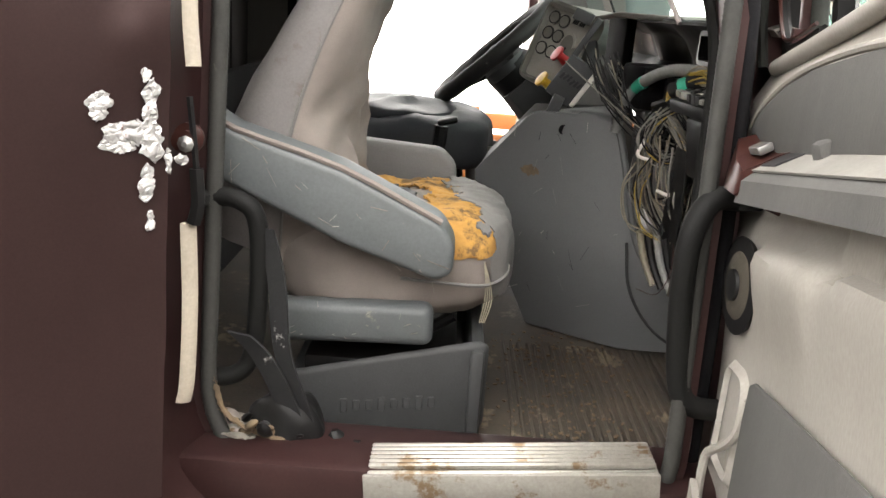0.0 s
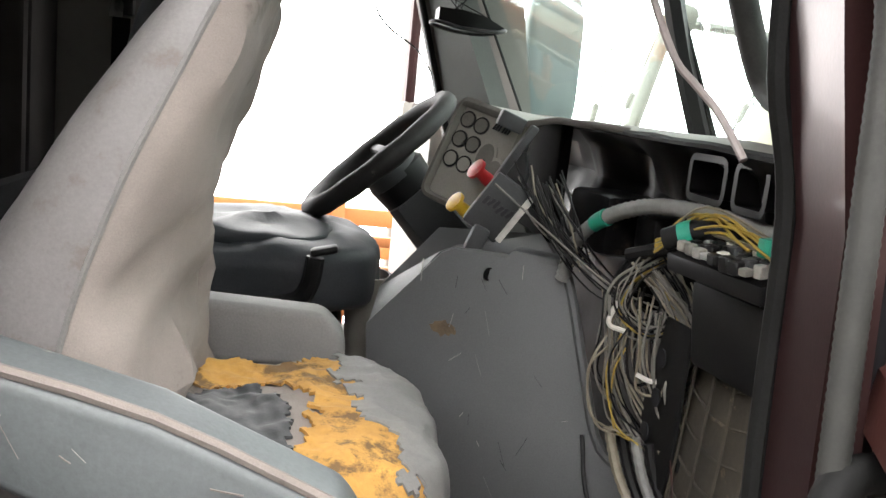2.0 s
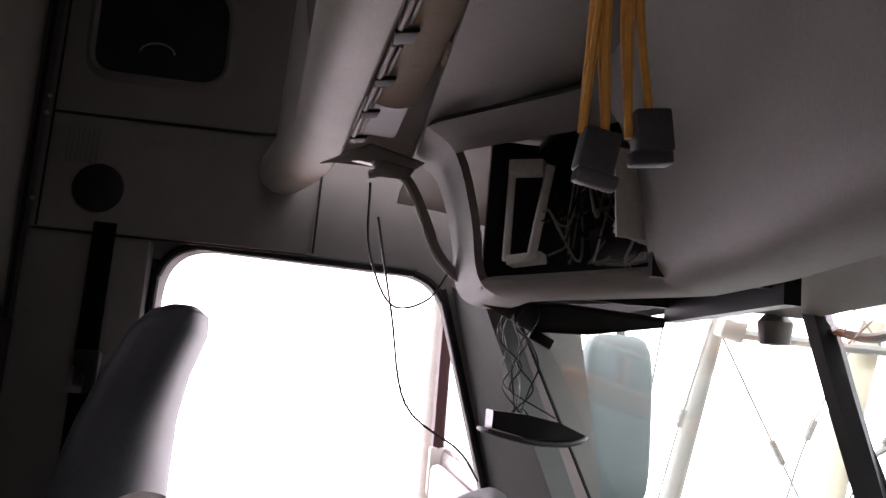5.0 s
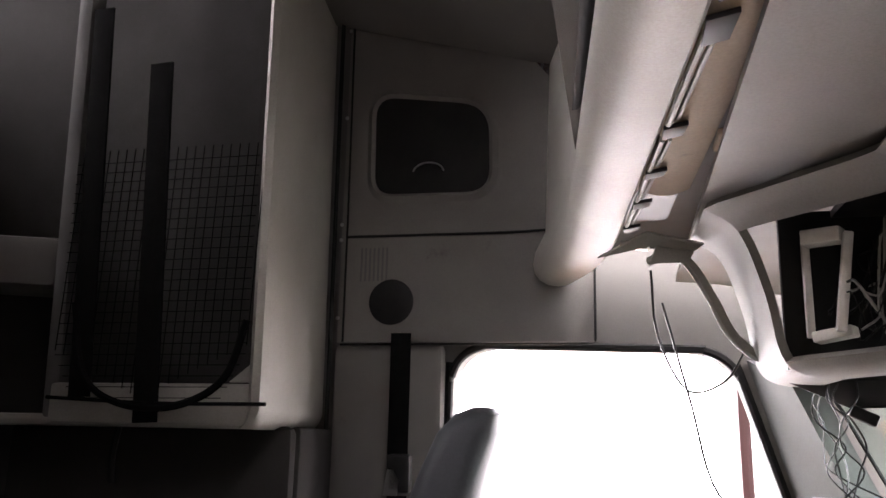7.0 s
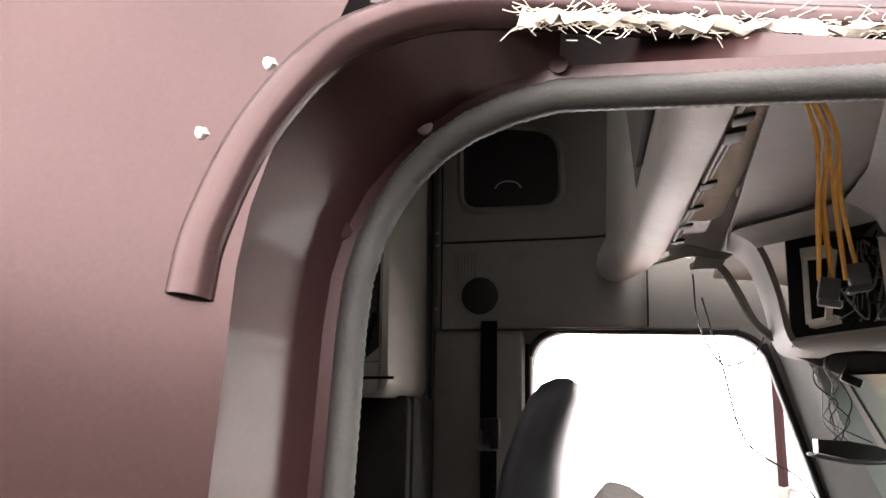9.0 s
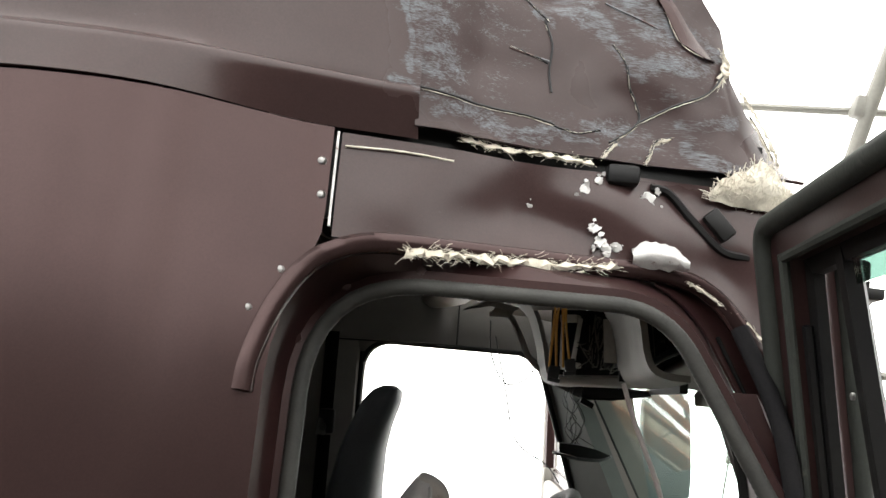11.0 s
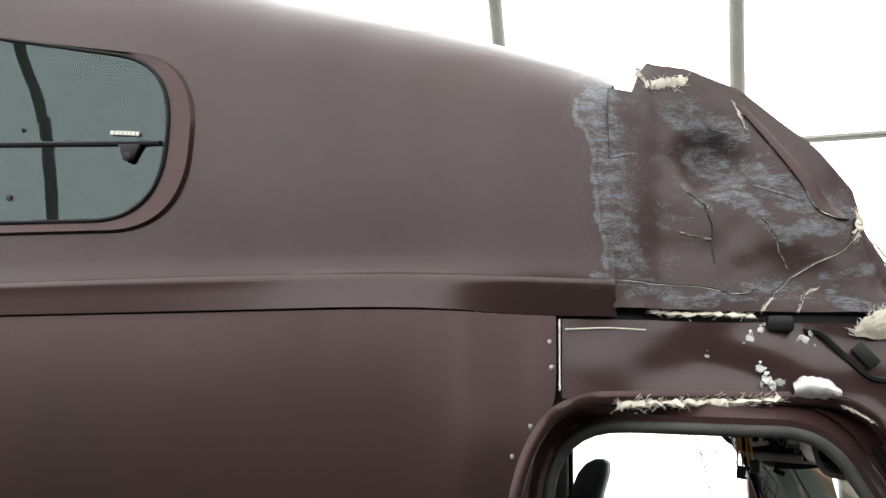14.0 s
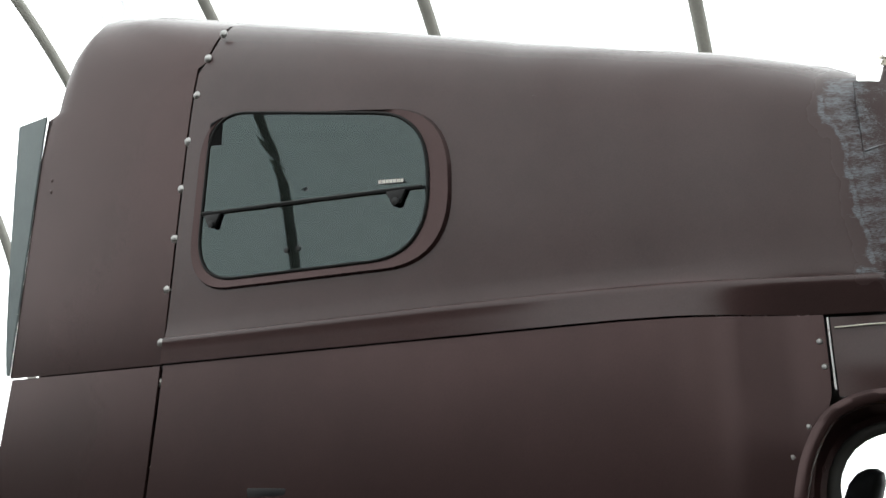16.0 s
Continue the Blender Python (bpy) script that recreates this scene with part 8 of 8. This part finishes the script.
def build_handles():
    specs = (("grab_handle", [(0.215, 1.42, 1.6), (0.16, 1.4, 1.6), (0.13, 1.38, 1.55), (0.13, 1.38, 1.45), (0.145, 1.38, 1.32), (0.17, 1.38, 1.28), (0.23, 1.4, 1.265)], 0.018, "black rubber-covered grab handle on the door pillar"),
             ("grab_handle", [(-0.6, 1.44, 1.54), (-0.545, 1.43, 1.54), (-0.515, 1.43, 1.5), (-0.515, 1.43, 1.35), (-0.53, 1.43, 1.27), (-0.57, 1.43, 1.245), (-0.61, 1.44, 1.25)], 0.015, "black grab handle at the rear of the door opening"),
             ("grab_handle", [(0.19, 1.7, 2.165), (0.195, 1.78, 2.156), (0.204, 1.84, 2.151), (0.215, 1.88, 2.124), (0.245, 1.885, 2.052), (0.271, 1.88, 1.985), (0.29, 1.87, 1.938), (0.29, 1.83, 1.917), (0.28, 1.75, 1.918)], 0.019, "dark grey grab handle on the windshield pillar"))
    for name, pts, r, label in specs:
        h = thing(name, label, "handle", pts[0], "grab handles of the cab")
        part("bar", tube(pts, r, 10, smooth=5), SEALRIB if "windshield" in label else RUBBER, h)
        for q in (pts[0], pts[-1]):
            part("foot", lathe([(r * 1.5, -0.01), (r * 1.5, 0.006), (r, 0.012)], Matrix.Translation(q), 12), RUBBER, h)
    strap = thing("seat_belt", "dirty black passenger seat belt strap at the foot of the pillar", "seat belt", (-0.45, 1.42, 1.1))
    part("strap", sheet(lambda u, v: (-0.52 + 0.08 * v + 0.03 * u + 0.006 * math.sin(v * 9), 1.43 - 0.014 * u - 0.02 * math.sin(v * 3), 1.5 - 0.37 * v), steps(0, 1, 3), steps(0, 1, 16), 0.004), WEB, strap)
    part("strap", sheet(lambda u, v: (-0.56 + 0.13 * v + 0.04 * u, 1.415 - 0.014 * u, 1.33 - 0.2 * v + 0.02 * math.sin(v * 5)), steps(0, 1, 3), steps(0, 1, 12), 0.004), WEB, strap)
    part("plastic_cover", cushion((-0.47, 1.43, 1.17), (0.14, 0.06, 0.1), (0, 40, 0), 3, 12, 0.03, 2.0), BLACK, strap, "broken black plastic belt cover")
    part("buckle", box((-0.415, 1.43, 1.12), (0.02, 0.02, 0.06), (0, -10, 0), 0.004), STEEL, strap)
    junk = thing("torn_insulation", "torn pale insulation and dirt in the sill corner", "insulation", (-0.5, 1.43, 1.1))
    rnd = random.Random(14)
    for i in range(34):
        k = rnd.random()
        c = (-0.555 + 0.22 * k + rnd.uniform(-0.02, 0.02), 1.385 + rnd.uniform(-0.015, 0.05), 1.175 - 0.05 * k + rnd.uniform(-0.012, 0.02))
        s = rnd.uniform(0.012, 0.035)
        part("scrap", cushion(c, (s * 1.6, s, s * 0.6), (rnd.uniform(-40, 40), rnd.uniform(0, 60), rnd.uniform(0, 180)), 2.0, 6, 0.012, i * 1.7), rnd.choice((DEBRIS, BLACK, BLACK, DEBRIS, DARKGREY, CLOTH)), junk)
    part("sill_dirt", sheet(lambda u, v: (-0.56 + 0.27 * u, 1.385 + 0.075 * v, 1.166 - 0.03 * min(1.0, 2 * u) + 0.008 * noise.noise(Vector((u * 14, v * 6, 2))) + 0.004 * noise.noise(Vector((u * 50, v * 20, 4)))), steps(0, 1, 40), steps(0, 1, 10), 0.004), GRIT, junk, "pale grit along the sill")
    part("sealant_bead", ragged([(-0.57, 1.25), (-0.555, 1.2), (-0.5, 1.168), (-0.42, 1.15), (-0.34, 1.142)], 0.006, 41, lambda x, z: 1.4), DEBRIS, junk, "dirty hardened sealant")


build_handles()


def build_mirror():
    m = thing("door_mirror", "tall grey side mirror housing on a bent arm", "mirror", (0.49, 3.66, 1.8))
    part("housing", cushion((0.488, 3.66, 2.03), (0.195, 0.1, 0.47), (0, -1, 0), 5, 20), MIRROR_G, m)
    part("arm", tube([(0.32, 3.5, 2.34), (0.41, 3.65, 2.345), (0.46, 3.66, 2.345), (0.49, 3.66, 2.32), (0.495, 3.66, 2.25)], 0.013, 8), MIRROR_G, m)
    part("arm", tube([(0.32, 3.5, 1.7), (0.48, 3.66, 1.7), (0.49, 3.66, 1.82)], 0.013, 8), MIRROR_G, m)
    d = thing("driver_door", "maroon driver door standing wide open", "door", (0.2, 4.0, 1.0))
    part("panel", box((0.17, 4.05, 1.42), (0.08, 0.98, 0.86), bev=0.02), MAROON, d)
    part("frame", joined(tube([(0.125, 4.6, 1.82), (0.12, 4.58, 2.3), (0.12, 4.5, 2.4), (0.12, 3.75, 2.4), (0.17, 3.45, 1.85)], 0.028, 8, smooth=5)), MAROON_IN, d)
    part("cap", box((0.13, 4.6, 1.76), (0.07, 0.06, 0.18), bev=0.01), TRIM, d)
    part("inner_trim", box((0.11, 4.0, 1.45), (0.05, 0.9, 0.7), bev=0.02), DOORTRIM, d)


build_mirror()
